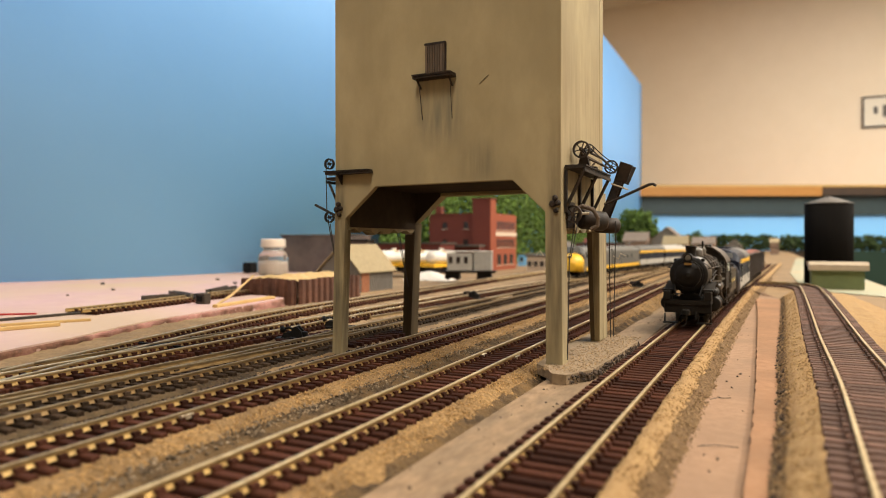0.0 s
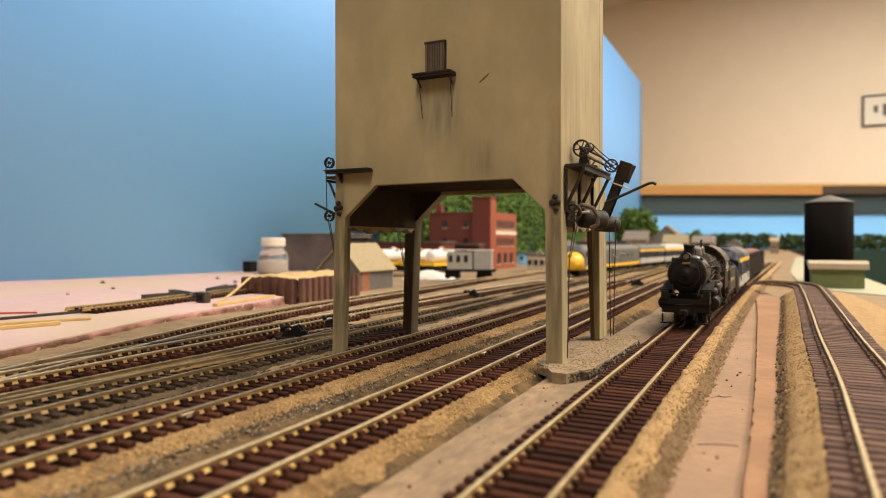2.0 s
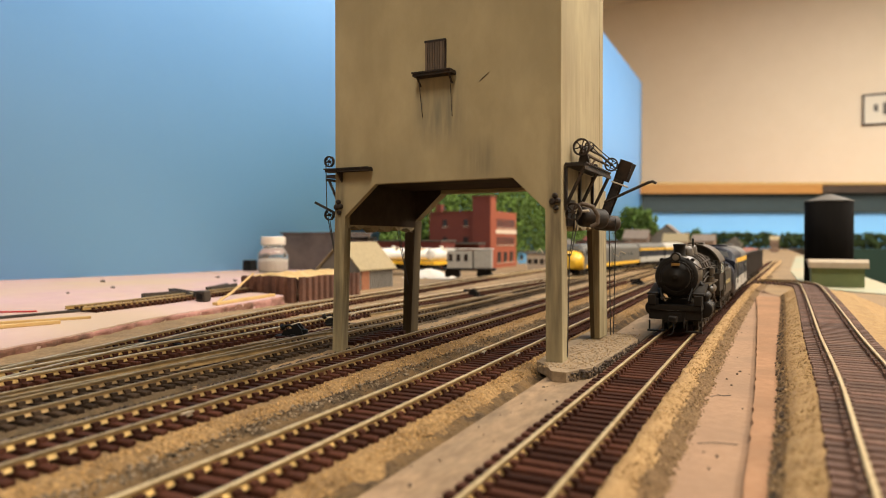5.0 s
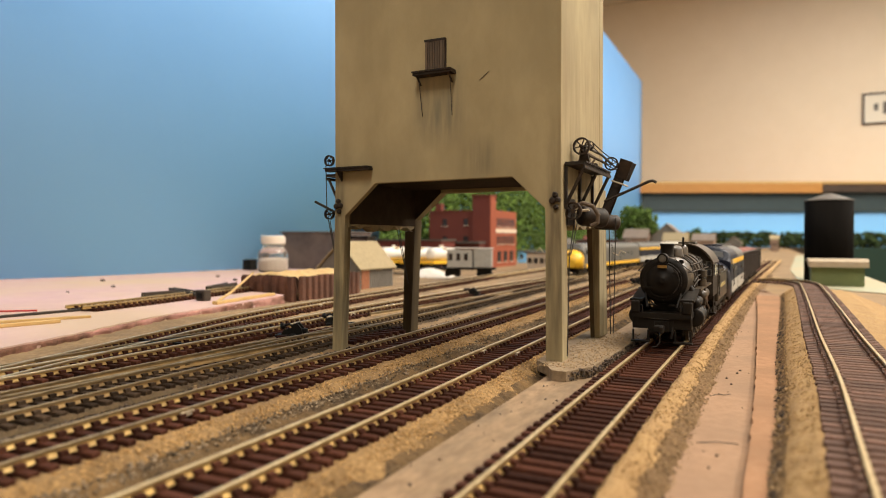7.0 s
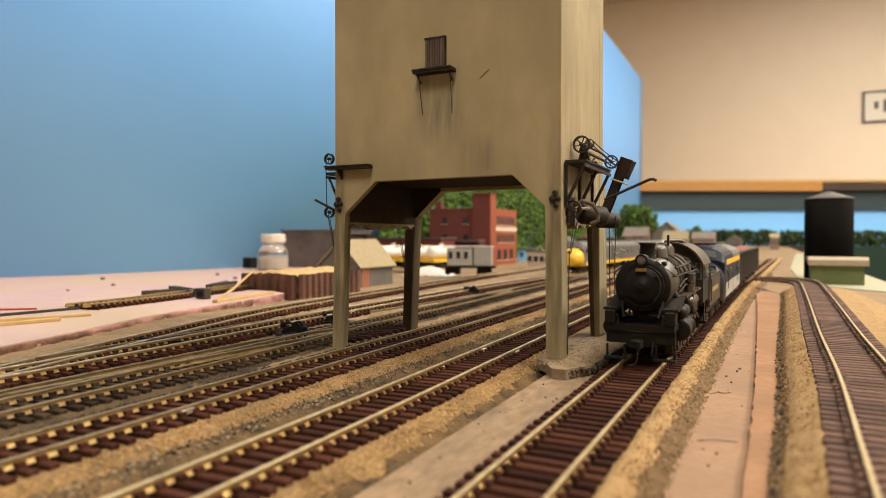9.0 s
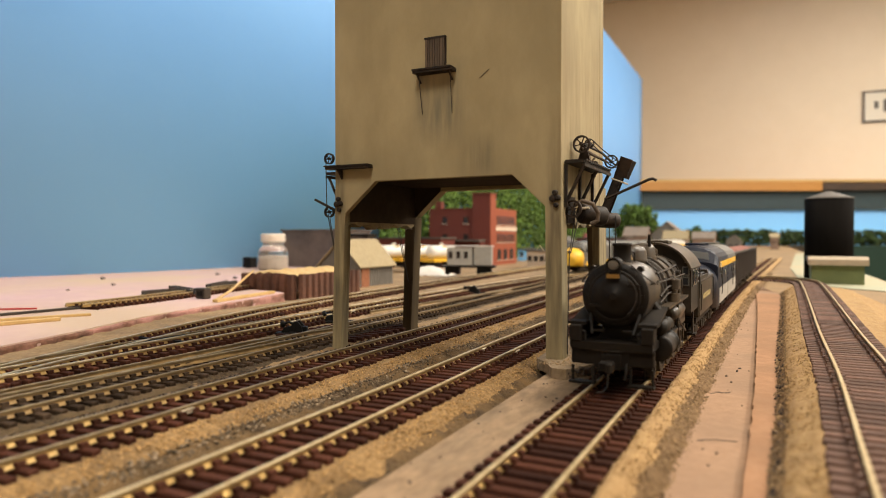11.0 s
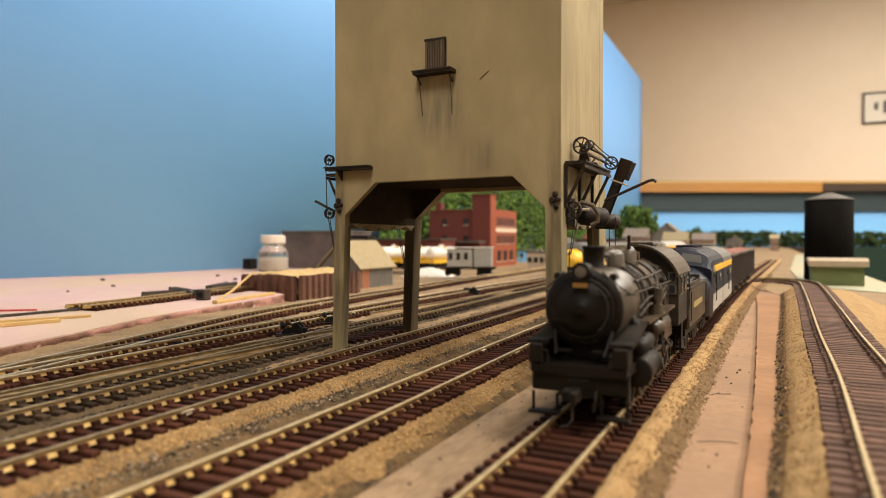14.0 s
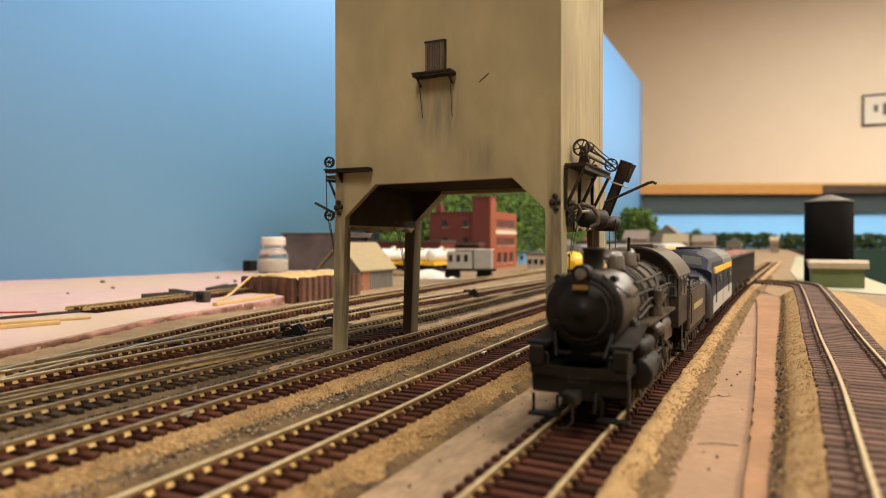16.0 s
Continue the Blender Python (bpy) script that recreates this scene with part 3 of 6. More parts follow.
# concrete darkened for the shade the tower throws on its rear legs
M["shaded_concrete"] = mat("concrete_in_shade", (0.070, 0.050, 0.026), (0.125, 0.093, 0.050), 90, 0.9, 0.2, c3=(0.032, 0.022, 0.012), scale3=40, amount3=0.8, stretch=(1, 1, 0.15), spec=0.15)
M["streak"] = mat("rain_streak", (0.13, 0.115, 0.075), (0.19, 0.16, 0.10), 200, 0.9, 0.1)


def pulley(th, p, r, spokes=6, w=0.0008):
    """A spoked rope wheel round the y axis at p: rim, hub and spokes."""
    p = Vector(p)
    bm = bmesh.new()
    rings = [[bm.verts.new(p + Vector((k * math.cos(math.tau * i / 28), y, k * math.sin(math.tau * i / 28)))) for i in range(28)] for y, k in ((-w, r * 0.8), (-w, r), (0, r * 0.92), (w, r), (w, r * 0.8))]
    for a, c in zip(rings, rings[1:] + rings[:1]):
        for i in range(28):
            bm.faces.new((a[i], a[(i + 1) % 28], c[(i + 1) % 28], c[i]))
    rim = part("pulley", bm, "iron", th)
    part("hub", Cy(p - Vector((0, w * 1.2, 0)), p + Vector((0, w * 1.2, 0)), r * 0.24, n=12), "iron", rim)
    for i in range(spokes):
        a = 2 * math.pi * i / spokes + 0.2
        d = Vector((math.cos(a), 0, math.sin(a)))
        part("spoke", Cy(p + d * r * 0.2, p + d * r * 0.84, r * 0.07, n=6), "iron", rim)
    return rim


def machinery(th, s, x, full):
    """Hoist platform on the side wall at x; s is the outward direction."""
    def rng(a, b):
        return min(x + s * a, x + s * b), max(x + s * a, x + s * b)
    pf = part("platform", B(*rng(0.0, 0.0090), 0.2860, 0.3400, 0.0955, 0.0962), "iron", th)
    for i in range(14):
        y = 0.288 + i * 0.0038
        part("plank", B(*rng(0.0002, 0.0098), y - 0.0013, y + 0.0013, 0.0962, 0.0970), "iron", pf)
    part("platform_edge", B(*rng(0.0086, 0.0094), 0.2856, 0.3404, 0.0938, 0.0952), "iron", pf)
    for y in (0.2875, 0.312, 0.338):
        part("post", B(*rng(0.0, 0.0011), y - 0.0008, y + 0.0008, 0.076, 0.0950), "iron", th)
        bm = bmesh.new()
        cyl(bm, (x + s * 0.0008, y, 0.0785), (x + s * 0.0088, y, 0.0948), 0.0008, n=4)
        part("brace", bm, "iron", th)
    if not full:
        pulley(th, (-0.2046, 0.2840, 0.1037), 0.0029)
        pulley(th, (-0.2046, 0.2840, 0.0758), 0.0029)
        return pf
    pulley(th, (x + s * 0.0045, 0.2990, 0.1052), 0.0040)
    pulley(th, (x + s * 0.0060, 0.3080, 0.1066), 0.0022)
    part("pulley_stand", Pr([(x + s * 0.0020, 0.0970), (x + s * 0.0080, 0.0970), (x + s * 0.0055, 0.1060), (x + s * 0.0040, 0.1060)], "y", 0.3015, 0.3025), "iron", th)
    part("pulley_axle", Cy((x + s * 0.0045, 0.2970, 0.1052), (x + s * 0.0062, 0.3120, 0.1062), 0.0006, n=8), "iron", th)
    pulley(th, (x + s * 0.0030, 0.2900, 0.0752), 0.0040)
    for y in (0.3060, 0.3160, 0.3270):
        part("rocker_arm", tube(bmesh.new(), [(x + s * 0.0010, y, 0.0985), (x + s * 0.0042, y + 0.002, 0.1030), (x + s * 0.0078, y + 0.004, 0.1008)], 0.0006, 6), "slat", th)
    part("bearing_block", B(*rng(0.0022, 0.0050), 0.3110, 0.3150, 0.0970, 0.1015, bevel=0.0004), "slat", th)
    part("bearing_block", B(*rng(0.0030, 0.0060), 0.3230, 0.3262, 0.0970, 0.1000, bevel=0.0004), "iron", th)
    part("line_shaft", Cy((x + s * 0.0045, 0.2990, 0.1035), (x + s * 0.0075, 0.3420, 0.1010), 0.0005, n=8), "slat", th)
    part("winch_frame", B(*rng(0.0, 0.0008), 0.290, 0.302, 0.069, 0.081), "iron", th)
    return pf


def coaling_tower():
    th = thing("coaling_tower", "tan weathered concrete coaling tower on four legs over tracks", "coaling tower")
    top = 0.30
    arch = [(-0.2010, 0.004), (-0.1988, 0.09), (-0.1988, top), (-0.0795, top), (-0.0795, 0.09), (-0.0785, 0.004), (-0.0862, 0.004), (-0.0867, 0.0762), (-0.1022, 0.0908), (-0.1745, 0.0905), (-0.1928, 0.0745), (-0.1958, 0.004)]
    back_arch = arch[:5] + [(-0.0790, 0.0092), (-0.0842, 0.0092), (-0.0866, 0.0762)] + arch[8:]
    for nm, a, b, mt in (("front_wall", 0.281, 0.2845, "concrete"), ("back_wall", 0.3560, 0.3640, "concrete")):
        o = part(nm, Pr(arch if nm == "front_wall" else back_arch, "y", a, b), mt, th)
        md = o.modifiers.new("worn_edge", "BEVEL")
        md.width, md.segments = 0.0004, 2
    o = part("leg_flange", Pr([(-0.0820, 0.0093), (-0.0789, 0.0093), (-0.0800, 0.0900), (-0.0831, 0.0900)], "y", 0.3641, 0.3740), "concrete", th)
    for y, sy, mt in ((0.2845, 1, "concrete"),):
        for xb, xt, sx in ((-0.2009, -0.1987, 1), (-0.0786, -0.0796, -1)):
            o = part("leg_flange", Pr([(xb, 0.0043), (xb + sx * 0.0030, 0.0043), (xt + sx * 0.0030, 0.0720), (xt, 0.0720)], "y", min(y, y + sy * 0.0065), max(y, y + sy * 0.0065)), mt, th)
            md = o.modifiers.new("worn_edge", "BEVEL")
            md.width, md.segments = 0.0003, 2
    for a, b in ((-0.1986, -0.1926), (-0.0857, -0.0797)):
        ragged = [(0.2845 + 0.0715 * i / 14, 0.069 + 0.0012 * math.sin(i * 2.3) - (0.0012 if 4 < i < 9 else 0)) for i in range(15)]
        part("side_wall", Pr([(0.3560, top), (0.2845, top)] + ragged, "x", a, b), "concrete", th)
    # floor and linings are coloured for the shade below the hopper
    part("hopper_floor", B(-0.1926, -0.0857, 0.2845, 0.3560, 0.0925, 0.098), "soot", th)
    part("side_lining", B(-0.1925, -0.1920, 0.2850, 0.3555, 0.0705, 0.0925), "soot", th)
    # thin dark plates carry the rear legs' shade as colour
    part("soot_skin", Pr([(-0.2009, 0.0047), (-0.1959, 0.0047), (-0.1929, 0.0744), (-0.1760, 0.0902), (-0.1986, 0.0902)], "y", 0.3553, 0.3559), "shaded_concrete", th)
    part("soot_skin", Pr([(-0.1957, 0.0047), (-0.1952, 0.0047), (-0.1922, 0.0744), (-0.1927, 0.0744)], "y", 0.3553, 0.3642), "shaded_concrete", th)
    part("soot_skin", Pr([(-0.0838, 0.0095), (-0.0818, 0.0095), (-0.0835, 0.0700), (-0.0862, 0.0700)], "y", 0.3553, 0.3559), "shaded_concrete", th)
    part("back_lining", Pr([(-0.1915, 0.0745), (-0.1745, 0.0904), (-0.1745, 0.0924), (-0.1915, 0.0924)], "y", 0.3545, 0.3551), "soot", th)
    part("roof", B(-0.201, -0.077, 0.279, 0.366, top, top + 0.004), "concrete", th)
    # loading door with slats, sill balcony
    dr = part("door_frame", Pr([(-0.1460, 0.1418), (-0.1350, 0.1418), (-0.1350, 0.1576), (-0.1460, 0.1576)], "y", 0.2802, 0.2809), "iron", th)
    for i in range(8):
        x = -0.14505 + i * 0.00130
        part("slat", B(x - 0.00052, x + 0.00052, 0.2794, 0.2804, 0.1425, 0.1567), "slat", dr)
    part("frame_rail", B(-0.1460, -0.1350, 0.2792, 0.2803, 0.1566, 0.1576), "iron", dr)
    bal = part("balcony", B(-0.1502, -0.1300, 0.2750, 0.2810, 0.1402, 0.1414), "iron", th)
    for i in range(6):
        part("plank", B(-0.1504 + i * 0.00342, -0.1504 + i * 0.00342 + 0.0031, 0.2744, 0.2809, 0.1414, 0.1421), "iron", bal)
    for x in (-0.1485, -0.1318):
        part("strut", Cy((x, 0.2760, 0.1403), (x, 0.2806, 0.1365), 0.0005, n=6), "iron", bal)
    part("chain", tube(bmesh.new(), sag((-0.1478, 0.2770, 0.1400), (-0.1475, 0.2803, 0.1215), 0.0005), 0.00022, 5), "thread", th)
    part("chain", tube(bmesh.new(), sag((-0.1318, 0.2780, 0.1395), (-0.1318, 0.2803, 0.1210), 0.0004), 0.00018, 5), "thread", th)
    part("scratch", Cy((-0.1180, 0.2807, 0.1360), (-0.1135, 0.2807, 0.1395), 0.0002, n=4), "streak", th)
    # front brackets beside the left platform
    part("gusset", Pr([(0.2760, 0.0978), (0.2812, 0.0978), (0.2812, 0.0920)], "x", -0.1950, -0.1942), "iron", th)
    fp = part("front_platform", B(-0.2020, -0.1760, 0.2765, 0.2812, 0.0972, 0.0985), "iron", th)
    for i in range(7):
        part("plank", B(-0.2025 + i * 0.0038, -0.2025 + i * 0.0038 + 0.0034, 0.2758, 0.2811, 0.0985, 0.0991), "iron", fp)
    # both hoists
    machinery(th, 1, -0.0795, True)
    machinery(th, -1, -0.1988, False)
    for x in (-0.1965, -0.0820):
        bm = bmesh.new()
        for dx, dz, r in ((-0.0012, 0, 0.0015), (0.0012, 0.0004, 0.0013), (0, 0.0026, 0.0013), (0.0004, -0.0028, 0.0012)):
            lathe(bm, (x + dx, 0.2812, 0.0795 + dz), (0, -1, 0), [(0, r), (0.0012, r), (0.0018, r * 0.6)], n=10)
        part("valve", bm, "iron", th)
    # levers
    part("lever", tube(bmesh.new(), [(-0.2000, 0.285, 0.0760), (-0.2145, 0.285, 0.0826)], 0.0007), "iron", th)
    part("lever", tube(bmesh.new(), [(-0.0660, 0.306, 0.0800), (-0.0462, 0.306, 0.0885), (-0.0445, 0.306, 0.0888), (-0.0430, 0.306, 0.0879)], 0.0007), "iron", th)
    # coal chute, tipped up
    p0, p1 = Vector((-0.0715, 0.322, 0.0735)), Vector((-0.0618, 0.322, 0.0985))
    d = (p1 - p0).normalized()
    n = Vector((d.z, 0, -d.x))
    def trough(name, a, b, wa, wb, dep, parent):
        bm = bmesh.new()
        t = 0.0006
        pa, pb = p0.lerp(p1, a), p0.lerp(p1, b)
        for (u0, v0, u1, v1) in ((-1, 0, 1, 0.16), (-1, 0, -0.88, 1), (0.88, 0, 1, 1)):
            vs = []
            for p, w in ((pa, wa), (pb, wb)):
                for u in (u0, u1):
                    for v in (v0, v1):
                        vs.append(bm.verts.new(p + Vector((0, u * w, 0)) - n * (-v * dep)))
            for q in ((0, 1, 3, 2), (4, 6, 7, 5), (0, 4, 5, 1), (2, 3, 7, 6), (0, 2, 6, 4), (1, 5, 7, 3)):
                bm.faces.new([vs[i] for i in q])
        return part(name, bm, "iron", parent)
    ch = trough("chute", -0.08, 0.80, 0.0030, 0.0030, 0.0038, th)
    trough("chute_mouth", 0.76, 1.10, 0.0033, 0.0050, 0.0060, ch)
    part("chute_cord", tube(bmesh.new(), [p0.lerp(p1, 0.68) + Vector((x, y, 0)) + n * x2 for x, y, x2 in ((0, -0.005, 0), (0, -0.005, 0.006), (0, 0.005, 0.006), (0, 0.005, 0), (0, -0.005, 0))], 0.0004), "pale_thread", ch)
    bm = bmesh.new()
    lathe(bm, (-0.0755, 0.2990, 0.0735), (0.70, 0.70, -0.10), [(0, 0.0040), (0.0010, 0.0046), (0.0120, 0.0046), (0.0130, 0.0038)], n=20)
    part("counterweight_drum", bm, "iron", th, smooth=True)
    bm = bmesh.new()
    lathe(bm, (-0.0735, 0.3200, 0.0712), (0.8, 0.6, -0.05), [(0, 0.0030), (0.0008, 0.0038), (0.0110, 0.0038), (0.0120, 0.0030)], n=20)
    part("counterweight_drum", bm, "iron", th, smooth=True)
    part("drum_strap", tube(bmesh.new(), [(-0.0772, 0.2935, 0.0770), (-0.0735, 0.2945, 0.0790), (-0.0690, 0.2960, 0.0775), (-0.0668, 0.2970, 0.0735), (-0.0672, 0.2970, 0.0700), (-0.0700, 0.296, 0.0685)], 0.0010, 8), "slat", th)
    part("drum_axle", Cy((-0.0740, 0.2930, 0.0755), (-0.0700, 0.2930, 0.0757), 0.0006, n=8), "pale_thread", th)
    # cords
    for a, b, k in (((-0.0735, 0.299, 0.1085), (-0.0600, 0.322, 0.0945), 0.001), ((-0.0720, 0.308, 0.1080), (-0.0570, 0.322, 0.0960), 0.0015), ((-0.0740, 0.344, 0.1020), (-0.0590, 0.322, 0.0950), 0.001),
                    ((-0.0770, 0.2950, 0.0720), (-0.0780, 0.2900, 0.0560), 0.0006), ((-0.0755, 0.2950, 0.0720), (-0.0775, 0.2900, 0.0555), 0.0006), ((-0.0781, 0.2900, 0.0560), (-0.0785, 0.2885, 0.0100), 0.0008),
                    ((-0.0640, 0.322, 0.0730), (-0.0665, 0.330, 0.0160), 0.0022), ((-0.0688, 0.3300, 0.0700), (-0.0700, 0.340, 0.0140), 0.0004),
                    ((-0.2075, 0.285, 0.1015), (-0.2070, 0.285, 0.0780), 0.0002), ((-0.2050, 0.285, 0.0725), (-0.2010, 0.285, 0.0520), 0.0004), ((-0.2060, 0.285, 0.0730), (-0.2015, 0.285, 0.0530), 0.0006),
                    ((-0.1960, 0.340, 0.0690), (-0.1925, 0.3465, 0.0380), 0.001), ((-0.1945, 0.340, 0.0690), (-0.1920, 0.3465, 0.0360), 0.001)):
        part("cord", tube(bmesh.new(), sag(a, b, k), 0.00025, 5), "thread", th)
    pulley(th, (-0.0705, 0.3430, 0.1015), 0.0035)
    part("pulley_arm", tube(bmesh.new(), [(-0.0735, 0.310, 0.1050), (-0.0715, 0.325, 0.1040), (-0.0705, 0.3430, 0.1015)], 0.0006), "iron", th)
    for a, pts in enumerate((((-0.0905, 0.2805, 0.0570), (-0.0885, 0.2795, 0.0590), (-0.0870, 0.2800, 0.0565)), ((-0.0660, 0.326, 0.0560), (-0.0635, 0.326, 0.0545), (-0.0625, 0.326, 0.0572), (-0.0600, 0.326, 0.0560)),
                             ((-0.1990, 0.3545, 0.0670), (-0.1965, 0.3540, 0.0680), (-0.1935, 0.3545, 0.0675)), ((-0.1815, 0.3550, 0.0850), (-0.1805, 0.354, 0.0800), (-0.1825, 0.354, 0.0765), (-0.1810, 0.354, 0.0745)))):
        part("frayed_string", tube(bmesh.new(), pts, 0.00022, 5), "pale_thread", th)
    return th


coaling_tower()


def slab():
    bm = bmesh.new()
    top = [(-0.0900, 0.2800), (-0.0842, 0.2735), (-0.0775, 0.2612), (-0.0715, 0.2608), (-0.0645, 0.2763), (-0.0626, 0.3088), (-0.0616, 0.3382), (-0.0608, 0.3661), (-0.0700, 0.388), (-0.0920, 0.385), (-0.0925, 0.330)]
    outline = []
    for (x0, y0), (x1, y1) in zip(top, top[1:] + top[:1]):
        k = max(2, int(math.hypot(x1 - x0, y1 - y0) / 0.002))
        for i in range(k):
            w = 0.0006 * noise.noise(Vector((x0 * 900 + i, y0 * 900, 3)))
            outline.append((x0 + (x1 - x0) * i / k + w, y0 + (y1 - y0) * i / k + w))
    prism(bm, outline, "z", 0.0042, 0.0088)
    M["slab"] = mat("sandy_cast_plaster", (0.125, 0.084, 0.044), (0.29, 0.205, 0.118), 500, 0.95, 0.8, c3=(0.24, 0.17, 0.10), scale3=60, dist=0.0007)
    return tagged(part("footing_slab", bm, "slab"), "rough sandy plaster footing slab under tower legs", "footing")


slab()
q = random.Random(31)
blobs = []
for i in range(1500):
    v = q.uniform(0.268, 0.385)
    x = q.uniform(-0.086, float(np.interp(v, [0.264, 0.276, 0.309, 0.366], [-0.0735, -0.0655, -0.0635, -0.0620])))
    blobs.append((Vector((x, v, 0.0088)), q.uniform(0.00015, 0.0004)))
tagged(clumps("slab_grit", "gravel_brown", blobs), "fine sandy grit on the footing slab", "gravel")
blobs = []
for i in range(420):
    v = q.uniform(0.262, 0.385)
    blobs.append((Vector((float(np.interp(v, [0.262, 0.276, 0.309, 0.338, 0.366, 0.385], [-0.0712, -0.0642, -0.0623, -0.0613, -0.0606, -0.0690])) + q.uniform(-0.0008, 0.0010), v, q.uniform(0.0042, 0.0084))), q.uniform(0.0003, 0.0008)))
tagged(clumps("slab_rubble", "crumb", blobs), "dark broken rubble along the slab edge", "rubble")

# ---- backdrop, foam and far end of the layout ----
M["teal"] = mat("dark_teal_board", (0.018, 0.037, 0.044), (0.022, 0.044, 0.052), 20, 0.6, 0.02)
M["wood"] = mat("orange_pine_trim", (0.36, 0.155, 0.028), (0.45, 0.21, 0.045), 12, 0.5, 0.05, stretch=(1, 1, 12))
M["leaf"] = mat("green_foliage_clumps", (0.030, 0.066, 0.007), (0.085, 0.140, 0.016), 60, 0.95, 0.8, island=0.4, dist=0.004)
M["leaf_dark"] = mat("dark_green_foliage", (0.010, 0.024, 0.005), (0.036, 0.060, 0.013), 60, 0.95, 0.8, island=0.6, dist=0.004)
M["green_board"] = mat("dark_green_painted_board", (0.009, 0.036, 0.020), (0.012, 0.043, 0.024), 10, 0.6, 0.02)
M["pale_board"] = mat("pale_greenish_board", (0.29, 0.31, 0.21), (0.35, 0.36, 0.25), 15, 0.7, 0.05, c3=(0.42, 0.32, 0.19), scale3=5, amount3=0.8)
# one factory brick in two tones: shaded and lit sides, the light coloured in
M["brick_dark"] = mat("dark_and_shaded_brick", (0.115, 0.022, 0.013), (0.155, 0.033, 0.020), 300, 0.85, 0.2, c3=(0.12, 0.025, 0.018), scale3=25)
M["brick_lit"] = mat("lit_red_brick", (0.25, 0.056, 0.022), (0.31, 0.078, 0.032), 300, 0.85, 0.2, c3=(0.24, 0.05, 0.022), scale3=25)
M["window"] = mat("dark_small_pane", (0.03, 0.022, 0.02), None, 50, 0.25, 0.0)
M["cream_stone"] = mat("pale_stone_band", (0.62, 0.50, 0.38), None, 200, 0.8, 0.1)
M["pile"] = mat("rust_brown_sheet_pile", (0.085, 0.032, 0.018), (0.135, 0.055, 0.03), 250, 0.75, 0.25, rand=0.3, c3=(0.06, 0.028, 0.018), scale3=40)
M["sand"] = mat("golden_sand", (0.46, 0.30, 0.12), (0.58, 0.40, 0.19), 700, 0.95, 0.5)
M["roof_tan"] = mat("tan_shed_roof", (0.27, 0.21, 0.115), (0.34, 0.27, 0.155), 200, 0.85, 0.2)
M["wall_grey"] = mat("grey_shed_boards", (0.11, 0.097, 0.083), (0.155, 0.14, 0.12), 200, 0.85, 0.2, stretch=(1, 1, 0.2))
M["door_brown"] = mat("brown_shed_door", (0.22, 0.075, 0.03), (0.28, 0.11, 0.05), 200, 0.8, 0.1)
M["charcoal"] = mat("charcoal_block", (0.075, 0.06, 0.055), (0.12, 0.095, 0.085), 60, 0.85, 0.2, c3=(0.20, 0.15, 0.12), scale3=20, amount3=0.5)
M["jar"] = mat("milky_clear_plastic", (0.86, 0.83, 0.77), (0.90, 0.87, 0.81), 60, 0.08, 0.0)
M["jar"].node_tree.nodes["Principled BSDF"].inputs["Transmission Weight"].default_value = 0.93
M["jar_lid"] = mat("pale_plastic_lid", (0.66, 0.58, 0.48), (0.72, 0.64, 0.54), 60, 0.35, 0.0)
M["tank_white"] = mat("white_tank_paint", (0.70, 0.66, 0.58), (0.76, 0.72, 0.64), 100, 0.3, 0.02)
M["crane_grey"] = mat("light_grey_body", (0.30, 0.285, 0.255), (0.36, 0.34, 0.30), 150, 0.6, 0.05)
M["steel_black"] = mat("matte_black_steel_tank", (0.004, 0.0033, 0.0028), (0.008, 0.0066, 0.0055), 40, 0.9, 0.05, stretch=(1, 1, 0.1), spec=0.04)
M["grey_roof"] = mat("grey_cone_roof", (0.075, 0.064, 0.052), (0.115, 0.098, 0.080), 80, 0.7, 0.1)
M["shed_green"] = mat("sage_green_shed", (0.125, 0.150, 0.058), (0.15, 0.18, 0.072), 80, 0.7, 0.1)
M["shed_roof"] = mat("pale_grey_felt_roof", (0.36, 0.285, 0.195), (0.42, 0.335, 0.235), 120, 0.8, 0.1)
M["straw"] = mat("bare_yellow_wood_strip", (0.46, 0.29, 0.10), (0.54, 0.36, 0.14), 60, 0.6, 0.05)
M["red_wire"] = mat("red_wire", (0.45, 0.03, 0.03), None, 60, 0.4, 0.0)
M["plastic"] = mat("black_plastic", (0.005, 0.0048, 0.0045), (0.010, 0.0095, 0.009), 200, 0.55, 0.1, spec=0.15)
M["house_pink"] = mat("pinkish_house_wall", (0.20, 0.13, 0.09), (0.26, 0.17, 0.12), 60, 0.8, 0.05)
M["house_roof"] = mat("grey_brown_roof", (0.17, 0.13, 0.10), (0.23, 0.18, 0.14), 60, 0.8, 0.1)
M["paper"] = mat("paper", (0.75, 0.70, 0.60), None, 20, 0.7, 0.0)
M["ink"] = mat("printed_grey", (0.12, 0.11, 0.10), None, 20, 0.7, 0.0)
M["white_cloth"] = mat("white_plaster_cloth", (0.66, 0.60, 0.52), (0.74, 0.68, 0.60), 120, 0.9, 0.4, dist=0.001)

pts = [(-1.45, -0.6), (-1.10, 0.12), (-0.955, 0.42), (-0.88, 0.61), (-0.845, 0.82), (-0.838, 1.1), (-0.838, 1.5), (-0.84, 2.2), (-0.84, 5.2)]
fx = curve_x(pts)
line = [(fx(y), y) for y in np.concatenate([np.arange(-0.6, 2.2, 0.04), np.arange(2.2, 5.21, 0.15)])]
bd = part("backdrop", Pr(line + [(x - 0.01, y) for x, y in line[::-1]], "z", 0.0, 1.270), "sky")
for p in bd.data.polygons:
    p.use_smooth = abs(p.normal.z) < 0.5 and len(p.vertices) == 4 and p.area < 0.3
